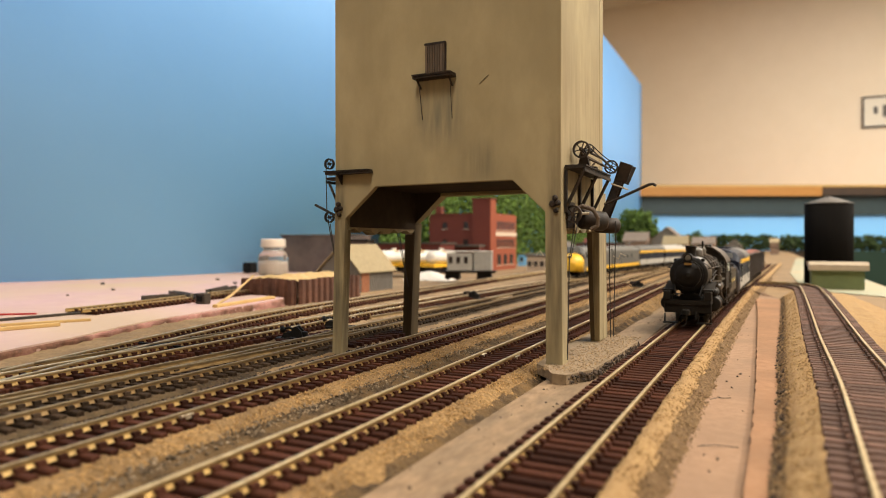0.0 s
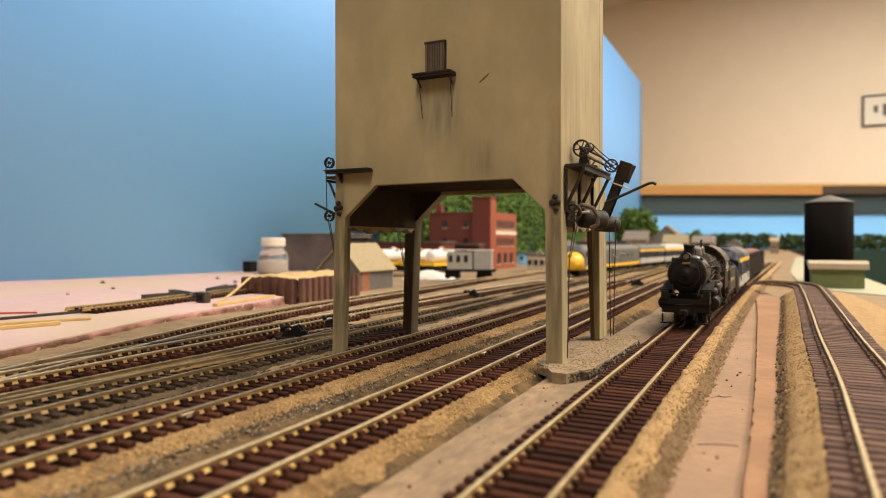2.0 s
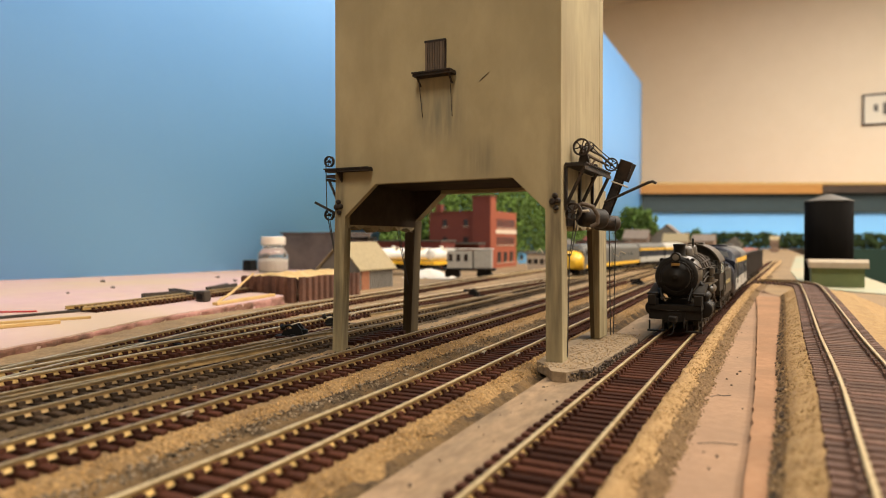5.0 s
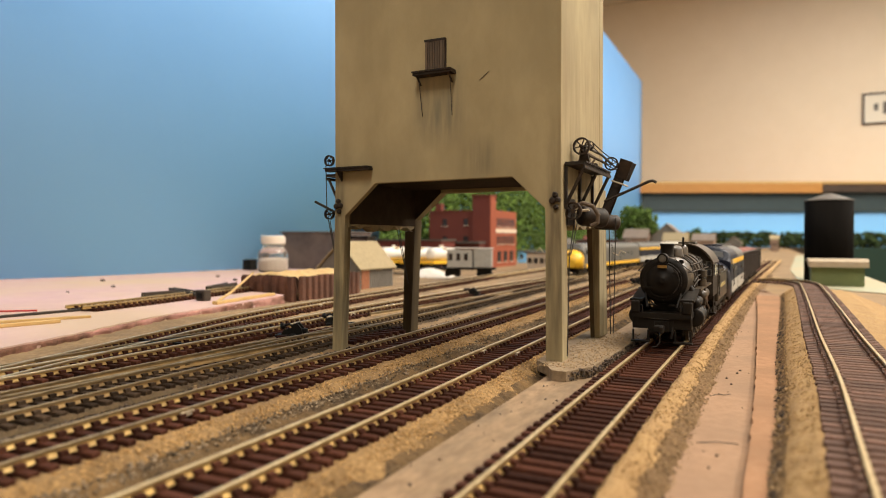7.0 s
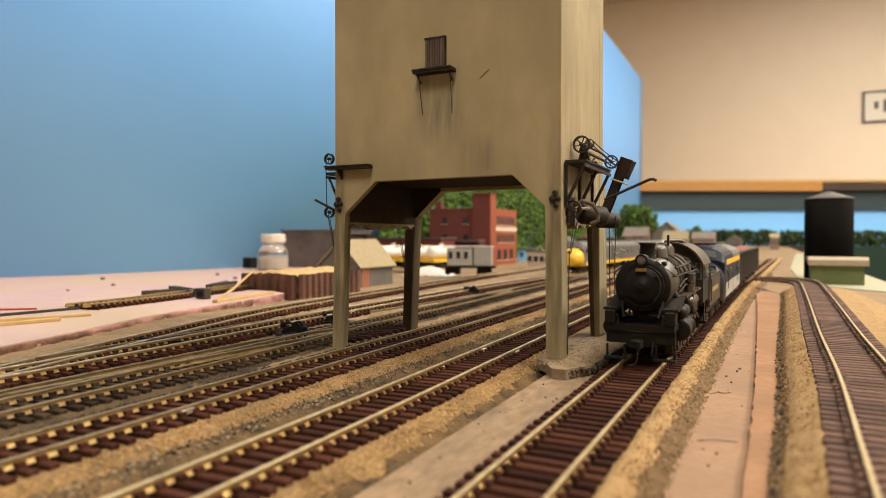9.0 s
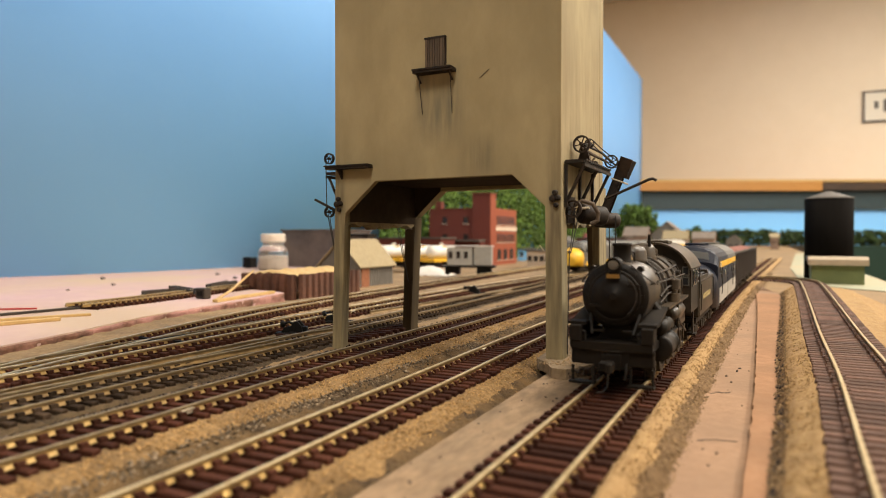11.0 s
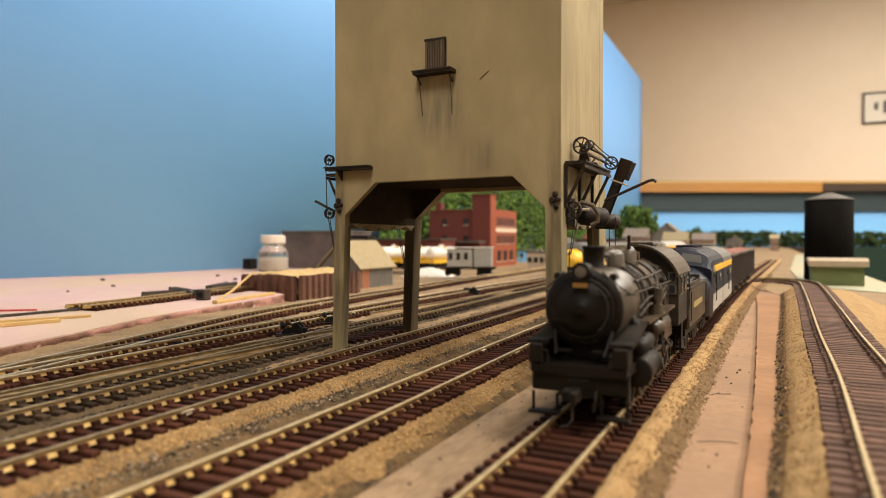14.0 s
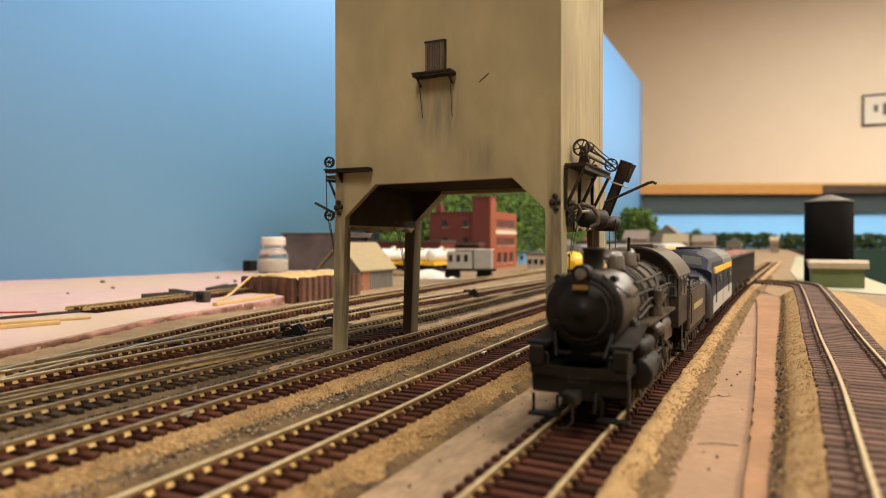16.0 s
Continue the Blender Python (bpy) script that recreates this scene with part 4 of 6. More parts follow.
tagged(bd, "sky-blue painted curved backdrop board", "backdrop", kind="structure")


def foam():
    front = [(-0.300, 0.02), (-0.3180, 0.12), (-0.3310, 0.18), (-0.3480, 0.24), (-0.3720, 0.306), (-0.388, 0.38), (-0.402, 0.455), (-0.414, 0.500), (-0.445, 0.512), (-0.482, 0.516)]
    f = curve_x(front[:8])
    edge = [(f(y) + 0.0012 * noise.noise(Vector((y * 90, 0, 0))) + 0.0007 * noise.noise(Vector((y * 400, 2, 0))), y) for y in np.arange(0.02, 0.50, 0.003)]
    out = edge + front[7:] + [(-0.495, 0.73), (-0.60, 1.0), (-0.837, 1.1), (-0.844, 0.82), (-0.879, 0.61), (-0.954, 0.42), (-1.098, 0.12), (-1.2, -0.1)]
    fb = tagged(part("foam_board", Pr(out, "z", 0.0, 0.0095), "foam"), "pink insulation foam sheet with rough cut edge", "foam board", kind="structure")
    M["cut"] = mat("torn_brown_plaster_edge", (0.060, 0.028, 0.015), (0.24, 0.115, 0.075), 120, 0.95, 0.9, c3=(0.52, 0.26, 0.22), scale3=22, amount3=0.85, dist=0.001)
    bm = bmesh.new()
    last = None
    for i, (x, y) in enumerate(edge):
        row = []
        for j in range(7):
            v = Vector((x, y, j * 0.0016))
            k = 0.0026 * noise.noise(v * 130) + 0.0014 * noise.noise(v * 420) + 0.0006 * noise.noise(v * 1100) + 0.0016
            row.append(bm.verts.new((x + (k if j < 6 else -0.004), y, 0.0017 * j - (0.0010 if j == 6 else 0))))
        if last:
            for j in range(6):
                bm.faces.new((last[j], last[j + 1], row[j + 1], row[j]))
        last = row
    tagged(part("torn_edge", bm, "cut", fb, smooth=True), "crumbled plaster skin on the foam edge")


foam()
FW, RT = Vector((-0.438, 0.899, 0)), Vector((0.899, 0.438, 0))


def far_board(name, z0, z1, dist, a, b, thick, material, label, cat):
    """An upright board square to the view's mean direction, a to b metres sideways."""
    bm = bmesh.new()
    c = [FW * dist + RT * a, FW * dist + RT * b, FW * (dist + thick) + RT * b, FW * (dist + thick) + RT * a]
    prism(bm, [(p.x, p.y) for p in c], "z", z0, z1)
    return tagged(part(name, bm, material), label, cat, kind="structure")


far_board("trim_wood", 0.419, 0.488, 5.0, 1.45, 2.885, 0.04, "wood", "orange pine edge board of the far shelf", "shelf edge")
far_board("trim_dark", 0.425, 0.480, 5.0, 2.887, 4.4, 0.04, "dark_wood", "dark brown edge board of the far shelf", "shelf edge")
far_board("trim_top", 0.4885, 0.506, 5.0, 1.45, 4.4, 0.05, "straw", "thin pale strip along the shelf top", "shelf edge")
far_board("trim_valance", 0.277, 0.43, 5.05, 1.45, 4.4, 0.02, "teal", "dark teal valance below the shelf", "valance")
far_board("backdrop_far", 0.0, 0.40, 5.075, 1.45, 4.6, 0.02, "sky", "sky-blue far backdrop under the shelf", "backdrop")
tagged(part("trim_shelf", Pr([(-0.90, 5.20), (1.75, 6.49), (1.75, 6.6), (-0.90, 6.6)], "z", 0.43, 0.50), "wood"), "deep wall shelf behind the pine edge board", "shelf", kind="structure")
tagged(part("trim_green", B(0.16, 1.9, 3.1, 3.13, -1.05, 0.030), "green_board"), "dark green painted board across the aisle", "board", kind="structure")
tagged(part("pale_board", Pr([(0.048, 0.98), (0.1545, 0.86), (0.1545, 3.0), (0.12, 3.0), (0.050, 1.5)], "z", 0.0, 0.0012), "pale_board"), "pale greenish table sheet beside the track", "table sheet", kind="structure")


def foliage(name, label, cat, material, blobs):
    return tagged(clumps(name, material, blobs), label, cat)


def hill():
    q = random.Random(3)
    h = lambda y: float(np.interp(y, [1.2, 1.35, 1.6, 1.85, 2.05, 2.3, 2.7, 3.2], [0.14, 0.172, 0.205, 0.236, 0.252, 0.256, 0.246, 0.11]))
    blobs = []
    for i in range(5200):
        y = q.uniform(1.22, 3.2)
        u = q.random()
        z = h(y) * (1 - (1 - u) ** 1.2) + q.uniform(-0.006, 0.006)
        blobs.append((Vector((-0.80 + 0.09 * (1 - u) ** 0.8 + q.uniform(-0.01, 0.01), y, max(z, 0.005))), q.uniform(0.004, 0.009)))
    foliage("wooded_hillside", "green wooded hillside of foam foliage clumps", "trees", "leaf", blobs)
    blobs = []
    for i in range(2200):
        a = q.uniform(1.5, 4.4)
        p = FW * q.uniform(4.85, 5.04) + RT * a
        top = 0.112 + 0.03 * noise.noise(Vector((a * 4, 0, 0))) + 0.02 * noise.noise(Vector((a * 13, 0, 0)))
        blobs.append((Vector((p.x, p.y, q.uniform(0.01, top))), q.uniform(0.007, 0.018)))
    foliage("treeline", "dark green treeline before the far backdrop", "trees", "leaf_dark", blobs)


hill()


def tree(x, y, h, r, label):
    th = thing("tree", label, "tree", "trees")
    part("trunk", Cy((x, y, 0), (x, y, h * 0.6), r * 0.09, r * 0.05, n=8), "slat", th)
    q = random.Random(int(h * 1e4))
    blobs = []
    for i in range(1000):
        v = Vector((q.gauss(0, 1), q.gauss(0, 1), q.gauss(0, 1))).normalized() * (0.55 + 0.45 * q.random())
        blobs.append((Vector((x + v.x * r, y + v.y * r, h * 0.55 + v.z * h * 0.43)), q.uniform(0.05, 0.10) * r))
    clumps("crown", "leaf", blobs, th)


tree(-0.44, 2.6, 0.20, 0.085, "round bright green model tree")
tree(-0.28, 3.3, 0.125, 0.03, "small green tree behind the houses")


def windows(parent, plane, at, cols, rows, w, h, material="window", depth=0.0012):
    for u in cols:
        for z in rows:
            if plane == "y":
                o = part("window", B(u - w / 2, u + w / 2, at - depth, at + 0.0004, z, z + h), material, parent)
                part("window_sill", B(u - w * 0.65, u + w * 0.65, at - depth * 1.6, at, z - 0.0016, z - 0.0002), "cream_stone", o)
            else:
                o = part("window", B(at - 0.0004, at + depth, u - w / 2, u + w / 2, z, z + h), material, parent)
                part("window_sill", B(at, at + depth * 1.6, u - w * 0.65, u + w * 0.65, z - 0.0016, z - 0.0002), "cream_stone", o)


def brick_factory():
    th = thing("brick_factory", "red brick model factory with a corner tower", "factory building")
    a = part("shaded_wing", B(-0.690, -0.548, 1.345, 1.50, 0.0, 0.126), "brick_dark", th)
    part("parapet", B(-0.691, -0.5475, 1.3435, 1.348, 0.126, 0.1285), "brick_dark", a)
    b = part("front_wing", B(-0.5478, -0.540, 1.345, 1.515, 0.0, 0.1285), "brick_lit", th)
    c = part("stair_tower", B(-0.580, -0.538, 1.340, 1.372, 0.0, 0.158), "brick_dark", th)
    # skin in the lit tone on the tower's bright side
    part("tower_side", B(-0.5379, -0.5365, 1.340, 1.372, 0.0, 0.158), "brick_lit", c)
    part("cornice", B(-0.582, -0.535, 1.338, 1.374, 0.158, 0.161), "brick_dark", c)
    part("chimney", B(-0.682, -0.667, 1.36, 1.375, 0.126, 0.146), "brick_dark", a)
    windows(a, "y", 1.345, (-0.650, -0.598), (0.055, 0.094), 0.011, 0.015)
    windows(b, "x", -0.540, (1.392, 1.412, 1.432, 1.452, 1.472, 1.492), (0.052, 0.092), 0.010, 0.019)
    part("stone_band", B(-0.5402, -0.5385, 1.374, 1.515, 0.078, 0.087), "cream_stone", b)
    windows(b, "x", -0.540, (1.40, 1.44, 1.48), (0.012,), 0.02, 0.024)
    part("lean_to", Pr([(-0.70, 0.058), (-0.548, 0.058), (-0.548, 0.054), (-0.70, 0.054)], "y", 1.30, 1.345), "grey_roof", th)
    part("lean_to_wall", B(-0.695, -0.55, 1.31, 1.344, 0.0, 0.054), "brick_dark", th)


brick_factory()


def gabled(name, label, x0, x1, y0, y1, eave, ridge, wall, roof, over=0.003, rx=None, z0=0.0, across=False):
    th = thing(name, label, "building")
    if across:
        ry = (y0 + y1) / 2
        part("wall_block", Pr([(y0, z0), (y1, z0), (y1, eave), (ry, ridge - 0.0015), (y0, eave)], "x", x0, x1), wall, th)
        for ye in (y0, y1):
            dy, dz = ye - ry, eave - ridge
            k = 1 + over / abs(dy)
            part("roof", Pr([(ry, ridge), (ry + dy * k, ridge + dz * k), (ry + dy * k, ridge + dz * k + 0.0015), (ry, ridge + 0.0016)], "x", x0 - over, x1 + over), roof, th)
        return th
    rx = (x0 + x1) / 2 if rx is None else rx
    part("wall_block", Pr([(x0, z0), (x1, z0), (x1, eave), (rx, ridge - 0.0015), (x0, eave)], "y", y0, y1), wall, th)
    for s, xe in ((-1, x0), (1, x1)):
        dx, dz = xe - rx, eave - ridge
        k = 1 + over / abs(dx)
        part("roof", Pr([(rx, ridge), (rx + dx * k, ridge + dz * k), (rx + dx * k, ridge + dz * k + 0.0015), (rx, ridge + 0.0016)], "y", y0 - over, y1 + over), roof, th)
    return th


sh = gabled("shed", "small grey board shed with tan roof and brown door", -0.512, -0.452, 0.690, 0.772, 0.0285, 0.0590, "wall_grey", "roof_tan", 0.004, rx=-0.480)
part("door", B(-0.4522, -0.4512, 0.694, 0.712, 0.0, 0.025), "door_brown", sh)
for i in range(12):
    part("batten", B(-0.512 + 0.0025 + i * 0.005, -0.512 + 0.0032 + i * 0.005, 0.6892, 0.6901, 0.0, 0.027), "wall_grey", sh)
for i in range(10):
    part("batten", B(-0.4521, -0.4513, 0.716 + i * 0.0055, 0.7167 + i * 0.0055, 0.0, 0.027), "wall_grey", sh)

houses = [(-0.45, -0.37, 2.40, 2.50, 0.070, 0.100, "house_pink", "house_roof"), (-0.355, -0.255, 2.42, 2.55, 0.075, 0.118, "wall_grey", "house_roof"), (-0.30, -0.225, 2.30, 2.36, 0.060, 0.085, "house_pink", "roof_tan"),
          (-0.25, -0.17, 2.75, 2.85, 0.06, 0.085, "house_pink", "house_roof"), (-0.14, -0.08, 3.0, 3.1, 0.05, 0.075, "wall_grey", "house_roof"), (0.035, 0.075, 3.9, 4.0, 0.065, 0.085, "house_pink", "roof_tan"),
          (-0.50, -0.46, 2.0, 2.1, 0.05, 0.075, "house_pink", "brick_dark"), (-0.51, -0.46, 1.72, 1.80, 0.045, 0.065, "crane_grey", "grey_roof")]
for i, (x0, x1, y0, y1, e, r, w, ro) in enumerate(houses):
    h = gabled("house", ("pinkish house with grey-brown roof", "grey boarded house with steep roof", "low pinkish house with tan roof", "wide pinkish house with brown roof", "low grey house with brown roof", "small far house with tan roof", "pinkish shed with red roof", "grey low freight house")[i], x0, x1, y0, y1, e, r, w, ro, 0.004, across=i % 3 != 1)
    h["group"] = "village houses"
    windows(h, "y", y0, (x0 + (x1 - x0) * 0.3, x0 + (x1 - x0) * 0.7), (e * 0.45,), 0.008, 0.012)

# long low industrial sheds beyond the yard
for x0, x1, y0, y1, z1, mt, lab in ((-0.78, -0.60, 1.22, 1.29, 0.060, "brick_dark", "long dark red freight shed with flat roof"), (-0.47, -0.33, 1.55, 1.60, 0.042, "crane_grey", "long pale low warehouse"),
                                    (-0.42, -0.30, 1.62, 1.70, 0.060, "brick_dark", "red low mill building behind the diesels"), (-0.60, -0.50, 1.70, 1.78, 0.030, "sky", "pale blue low flat shed"), (-0.44, -0.375, 1.30, 1.36, 0.034, "cream_stone", "pale boxy depot with small windows")):
    th = thing("warehouse", lab, "building", "yard buildings")
    part("wall_block", B(x0, x1, y0, y1, 0, z1), mt, th)
    part("roof", B(x0 - 0.003, x1 + 0.003, y0 - 0.003, y1 + 0.003, z1, z1 + 0.003), "grey_roof", th)
    windows(th, "y", y0, [x0 + (x1 - x0) * (i + 0.5) / 5 for i in range(5)], (z1 * 0.4,), 0.009, 0.011)


# ---- sheet-pile bin ----
def bin_wall():
    th = thing("sand_bin", "rust-brown corrugated sheet-pile bin filled with sand", "storage bin")
    def pile(x, y, horizontal, k):
        w = 0.0098
        prof = [(-w / 2, 0.0), (-w * 0.32, -0.0026), (w * 0.16, -0.0026), (w * 0.34, 0.0), (w / 2, 0.0), (w / 2, 0.0012), (w * 0.36, 0.0012), (w * 0.18, -0.0014), (-w * 0.30, -0.0014), (-w / 2, 0.0012)]
        q = [(x + u, y + v) if horizontal else (x - v, y + u) for u, v in prof]
        part("pile_panel", Pr(q, "z", 0.0, 0.0262 + 0.0005 * math.sin(k * 5)), "pile", th)
    for i in range(7):
        pile(-0.4790 + i * 0.0098, 0.520, True, i)
    for i in range(11):
        pile(-0.4115, 0.526 + i * 0.0098, False, i)
    bm = bmesh.new()
    n, m = 30, 60
    g = [[bm.verts.new((-0.483 + 0.070 * i / n, 0.5215 + 0.108 * j / m, 0.0235 + 0.006 * math.sin(math.pi * i / n) * abs(math.sin(j * 0.25 + 0.6)) + 0.0022 * noise.noise(Vector((i * 0.4, j * 0.4, 0))))) for j in range(m + 1)] for i in range(n + 1)]
    for i in range(n):
        for j in range(m):
            bm.faces.new((g[i][j], g[i + 1][j], g[i + 1][j + 1], g[i][j + 1]))
    part("sand_fill", bm, "sand", th, smooth=True)
    part("end_wall", B(-0.486, -0.4835, 0.52, 0.632, 0.0, 0.025), "pile", th)


bin_wall()


def jar():
    th = thing("plastic_jar", "clear plastic jar with ribbed pale lid on the foam", "jar")
    x, y, z = -0.726, 0.851, 0.0095
    part("jar_body", lathe(bmesh.new(), (x, y, z), (0, 0, 1), [(0, 0.0220), (0.0015, 0.0246), (0.0285, 0.0246), (0.0335, 0.0232), (0.0380, 0.0190), (0.0405, 0.0172), (0.0464, 0.0172)], n=32), "jar", th, smooth=True)
    lid = part("lid", lathe(bmesh.new(), (x, y, z + 0.0458), (0, 0, 1), [(0, 0.0196), (0.0123, 0.0196), (0.0135, 0.0182)], n=32), "jar_lid", th)
    for k in range(3):
        part("rib", lathe(bmesh.new(), (x, y, z + 0.0472 + k * 0.0037), (0, 0, 1), [(0, 0.0196), (0.0005, 0.0204), (0.0017, 0.0204), (0.0021, 0.0196)], n=32), "jar_lid", lid)
    part("contents", lathe(bmesh.new(), (x, y, z + 0.0024), (0, 0, 1), [(0, 0.0225), (0.0165, 0.0225), (0.0195, 0.0180), (0.0215, 0.0058)], n=20), "white_cloth", th)


jar()
blk = thing("charcoal_building", "charcoal grey unfinished block building", "building")
part("block", B(-0.790, -0.662, 0.95, 1.05, 0.0, 0.0745, bevel=0.0008), "charcoal", blk)
part("cap", B(-0.792, -0.660, 0.948, 1.052, 0.0745, 0.077), "charcoal", blk)
bx = thing("roof_vent_building", "small grey building with flat dark roof", "building")
part("wall_block", B(-0.586, -0.549, 0.86, 0.880, 0.0, 0.064), "charcoal", bx)
part("roof", B(-0.589, -0.546, 0.857, 0.883, 0.064, 0.068), "black", bx)
tagged(part("black_box", B(-0.815, -0.797, 0.875, 0.893, 0.0095, 0.028, bevel=0.001), "plastic"), "small black plastic box on the foam", "box")


def tank_car(x, y, turn, label):
    th = thing("tank_car", label, "tank car", "parked cars")
    part("tank", lathe(bmesh.new(), (-0.036, 0, 0.029), (1, 0, 0), [(0, 0.004), (0.002, 0.009), (0.005, 0.0115), (0.067, 0.0115), (0.070, 0.009), (0.072, 0.004)], n=24), "tank_white", th, smooth=True)
    part("sill", B(-0.040, 0.040, -0.013, 0.013, 0.0115, 0.0170), "yellow", th)
    part("dome", Cy((0, 0, 0.040), (0, 0, 0.0445), 0.004, n=14), "tank_white", th)
    part("walkway", B(-0.005, 0.005, -0.012, 0.012, 0.0385, 0.0395), "yellow", th)
    for dx in (-0.026, 0.026):
        t = part("truck", B(dx - 0.011, dx + 0.011, -0.0105, 0.0105, 0.003, 0.0105), "plastic", th)
        for ex in (-0.0075, 0.0075):
            part("wheelset", Cy((dx + ex, -0.009, 0.0047), (dx + ex, 0.009, 0.0047), 0.0047, n=16), "wheel", t)
    th.matrix_basis = pose(x, y, 0.008, 0, 0, turn)
    return th


for x, y in ((-0.610, 1.045), (-0.566, 1.06), (-0.522, 1.065)):
    tank_car(x, y, 80, "white tank car on yellow underframe")


def crane_car():
    th = thing("work_crane", "pale grey boxy work car on a black flat car", "work car", "parked cars")
    part("deck", B(-0.075, 0.010, -0.016, 0.016, 0.0115, 0.0145), "black", th)
    c = part("cab", B(-0.066, -0.026, -0.0145, 0.0145, 0.0145, 0.0425, bevel=0.001), "crane_grey", th)
    for x in (-0.060, -0.048, -0.036):
        part("window", B(x - 0.003, x + 0.003, -0.0150, -0.0143, 0.026, 0.037), "window", c)
    part("house", B(-0.024, 0.004, -0.0150, 0.0150, 0.0145, 0.0445, bevel=0.001), "crane_grey", th)
    for i in range(5):
        part("panel_rib", B(-0.021 + i * 0.0055, -0.0203 + i * 0.0055, -0.0156, -0.0149, 0.016, 0.043), "crane_grey", th)
    part("roof", B(-0.067, 0.006, -0.0155, 0.0155, 0.0445, 0.0458), "tank_white", th)
    for dx in (-0.058, -0.008):
        t = part("truck", B(dx - 0.011, dx + 0.011, -0.0105, 0.0105, 0.003, 0.0115), "plastic", th)
        for ex in (-0.0075, 0.0075):
            part("wheelset", Cy((dx + ex, -0.009, 0.0047), (dx + ex, 0.009, 0.0047), 0.0047, n=16), "wheel", t)
    th.matrix_basis = pose(-0.386, 0.960, 0.004, 0, 0, 18)


crane_car()

# ---- right side: tank and shed ----
tk = thing("storage_tank", "tall matte black storage tank with grey cone roof", "storage tank")
part("shell", lathe(bmesh.new(), (0.089, 1.145, 0), (0, 0, 1), [(0, 0.0325), (0.1205, 0.0325)], n=48), "steel_black", tk, smooth=True)
part("roof", lathe(bmesh.new(), (0.089, 1.145, 0.1205), (0, 0, 1), [(0, 0.0330), (0.0012, 0.0330), (0.0112, 0.0045), (0.0122, 0.0045)], n=48), "grey_roof", tk)
sg = thing("green_shed", "sage green flat-sided shed with pale felt roof", "shed")
part("wall_block", B(0.0585, 0.1185, 1.0, 1.045, 0.0, 0.0275), "shed_green", sg)
part("roof", Pr([(0.992, 0.0262), (1.052, 0.0345), (1.052, 0.0365), (1.0, 0.0375), (0.992, 0.0335)], "x", 0.0545, 0.1225), "shed_roof", sg)

# ---- clutter on the foam and among the tracks ----
def foam_track():
    th = thing("track_offcut", "loose section of flexible track lying on foam", "track piece")
    f = curve_x([(-0.452, 0.321), (-0.457, 0.369), (-0.469, 0.44), (-0.482, 0.515), (-0.495, 0.60)])
    for s in (-1, 1):
        part("rail", sweep(bmesh.new(), sample(f, 0.312, 0.60, 0.012), s * 0.0083, PROFILE, 0.0118), "rail_web", th)
        part("rail_head", sweep(bmesh.new(), sample(f, 0.312, 0.60, 0.012), s * 0.0083, HEAD, 0.0118), "rail", th)
    me = tie_mesh("tie")
    for x, y, a in sample(f, 0.32, 0.60, 0.0055):
        o = new("tie", me)
        o.parent = th
        o.location, o.rotation_euler = (x, y, 0.0118), (0, 0, a)


foam_track()


def stick(name, label, cat, a, b, w, h, material):
    a, b = Vector((*a, 0)), Vector((*b, 0))
    L = (b - a).length
    o = part(name, B(0, L, -w / 2, w / 2, 0, h, bevel=min(w, h) * 0.12), material)
    o.location = (a.x, a.y, 0.0096)
    o.rotation_euler = (0, 0, math.atan2(b.y - a.y, b.x - a.x))
    return tagged(o, label, cat)


stick("wood_strip", "bare yellow stripwood lying on the foam", "wood strip", (-0.4462, 0.2261), (-0.4095, 0.2951), 0.004, 0.0016, "straw")
stick("wood_strip", "short pale stripwood lying on the foam", "wood strip", (-0.4189, 0.2082), (-0.4021, 0.2683), 0.0042, 0.0022, "straw")
stick("wood_strip", "pale stripwood beside the sand bin", "wood strip", (-0.4004, 0.3984), (-0.4165, 0.4879), 0.005, 0.0026, "straw")
stick("metal_bar", "dark flat metal bar lying on the foam", "metal bar", (-0.4665, 0.2261), (-0.4541, 0.3205), 0.003, 0.0018, "dark")
stick("red_wire", "short red wire on the foam", "wire", (-0.5117, 0.2796), (-0.4804, 0.3033), 0.0012, 0.0012, "red_wire")


def turnout_piece(p, q, w, flare, label):
    """A dark cut length of turnout: two bars spread at one end, with tie stubs under them."""
    th = thing("turnout_frog", label, "track piece", "loose turnout parts")
    p, q = Vector((*p, 0)), Vector((*q, 0))
    L = (q - p).length
    for s in (-1, 1):
        part("bar", Pr([(0, s * w - 0.0009), (L, s * (w + flare) - 0.0009), (L, s * (w + flare) + 0.0009), (0, s * w + 0.0009)], "z", 0.0012, 0.0052), "dark", th)
    for i in range(max(2, int(L / 0.011))):
        y = w + flare * (i + 0.5) * 0.011 / L + 0.0045
        part("tie_stub", B(i * 0.011 + 0.002, i * 0.011 + 0.0056, -y, y, 0, 0.0014), "dark", th)
    th.matrix_basis = pose(p.x, p.y, 0.0097, 0, 0, math.degrees(math.atan2(q.y - p.y, q.x - p.x)))
    return th


turnout_piece((-0.4980, 0.4100), (-0.4870, 0.4560), 0.0026, 0.0048, "dark cut turnout frog lying on the foam")
turnout_piece((-0.5290, 0.4690), (-0.4500, 0.4330), 0.0020, 0.0034, "long dark turnout piece lying across the foam")
turnout_piece((-0.5060, 0.4950), (-0.5330, 0.5560), 0.0022, 0.0030, "short dark turnout piece behind the loose track")
cl = thing("plastic_clip", "dark square plastic block by the loose track", "block")
part("block_body", B(-0.4400, -0.4290, 0.4150, 0.4230, 0.0097, 0.0190, bevel=0.0008), "dark", cl)
part("block_slot", B(-0.4375, -0.4315, 0.4146, 0.4152, 0.0120, 0.0165), "plastic", cl)
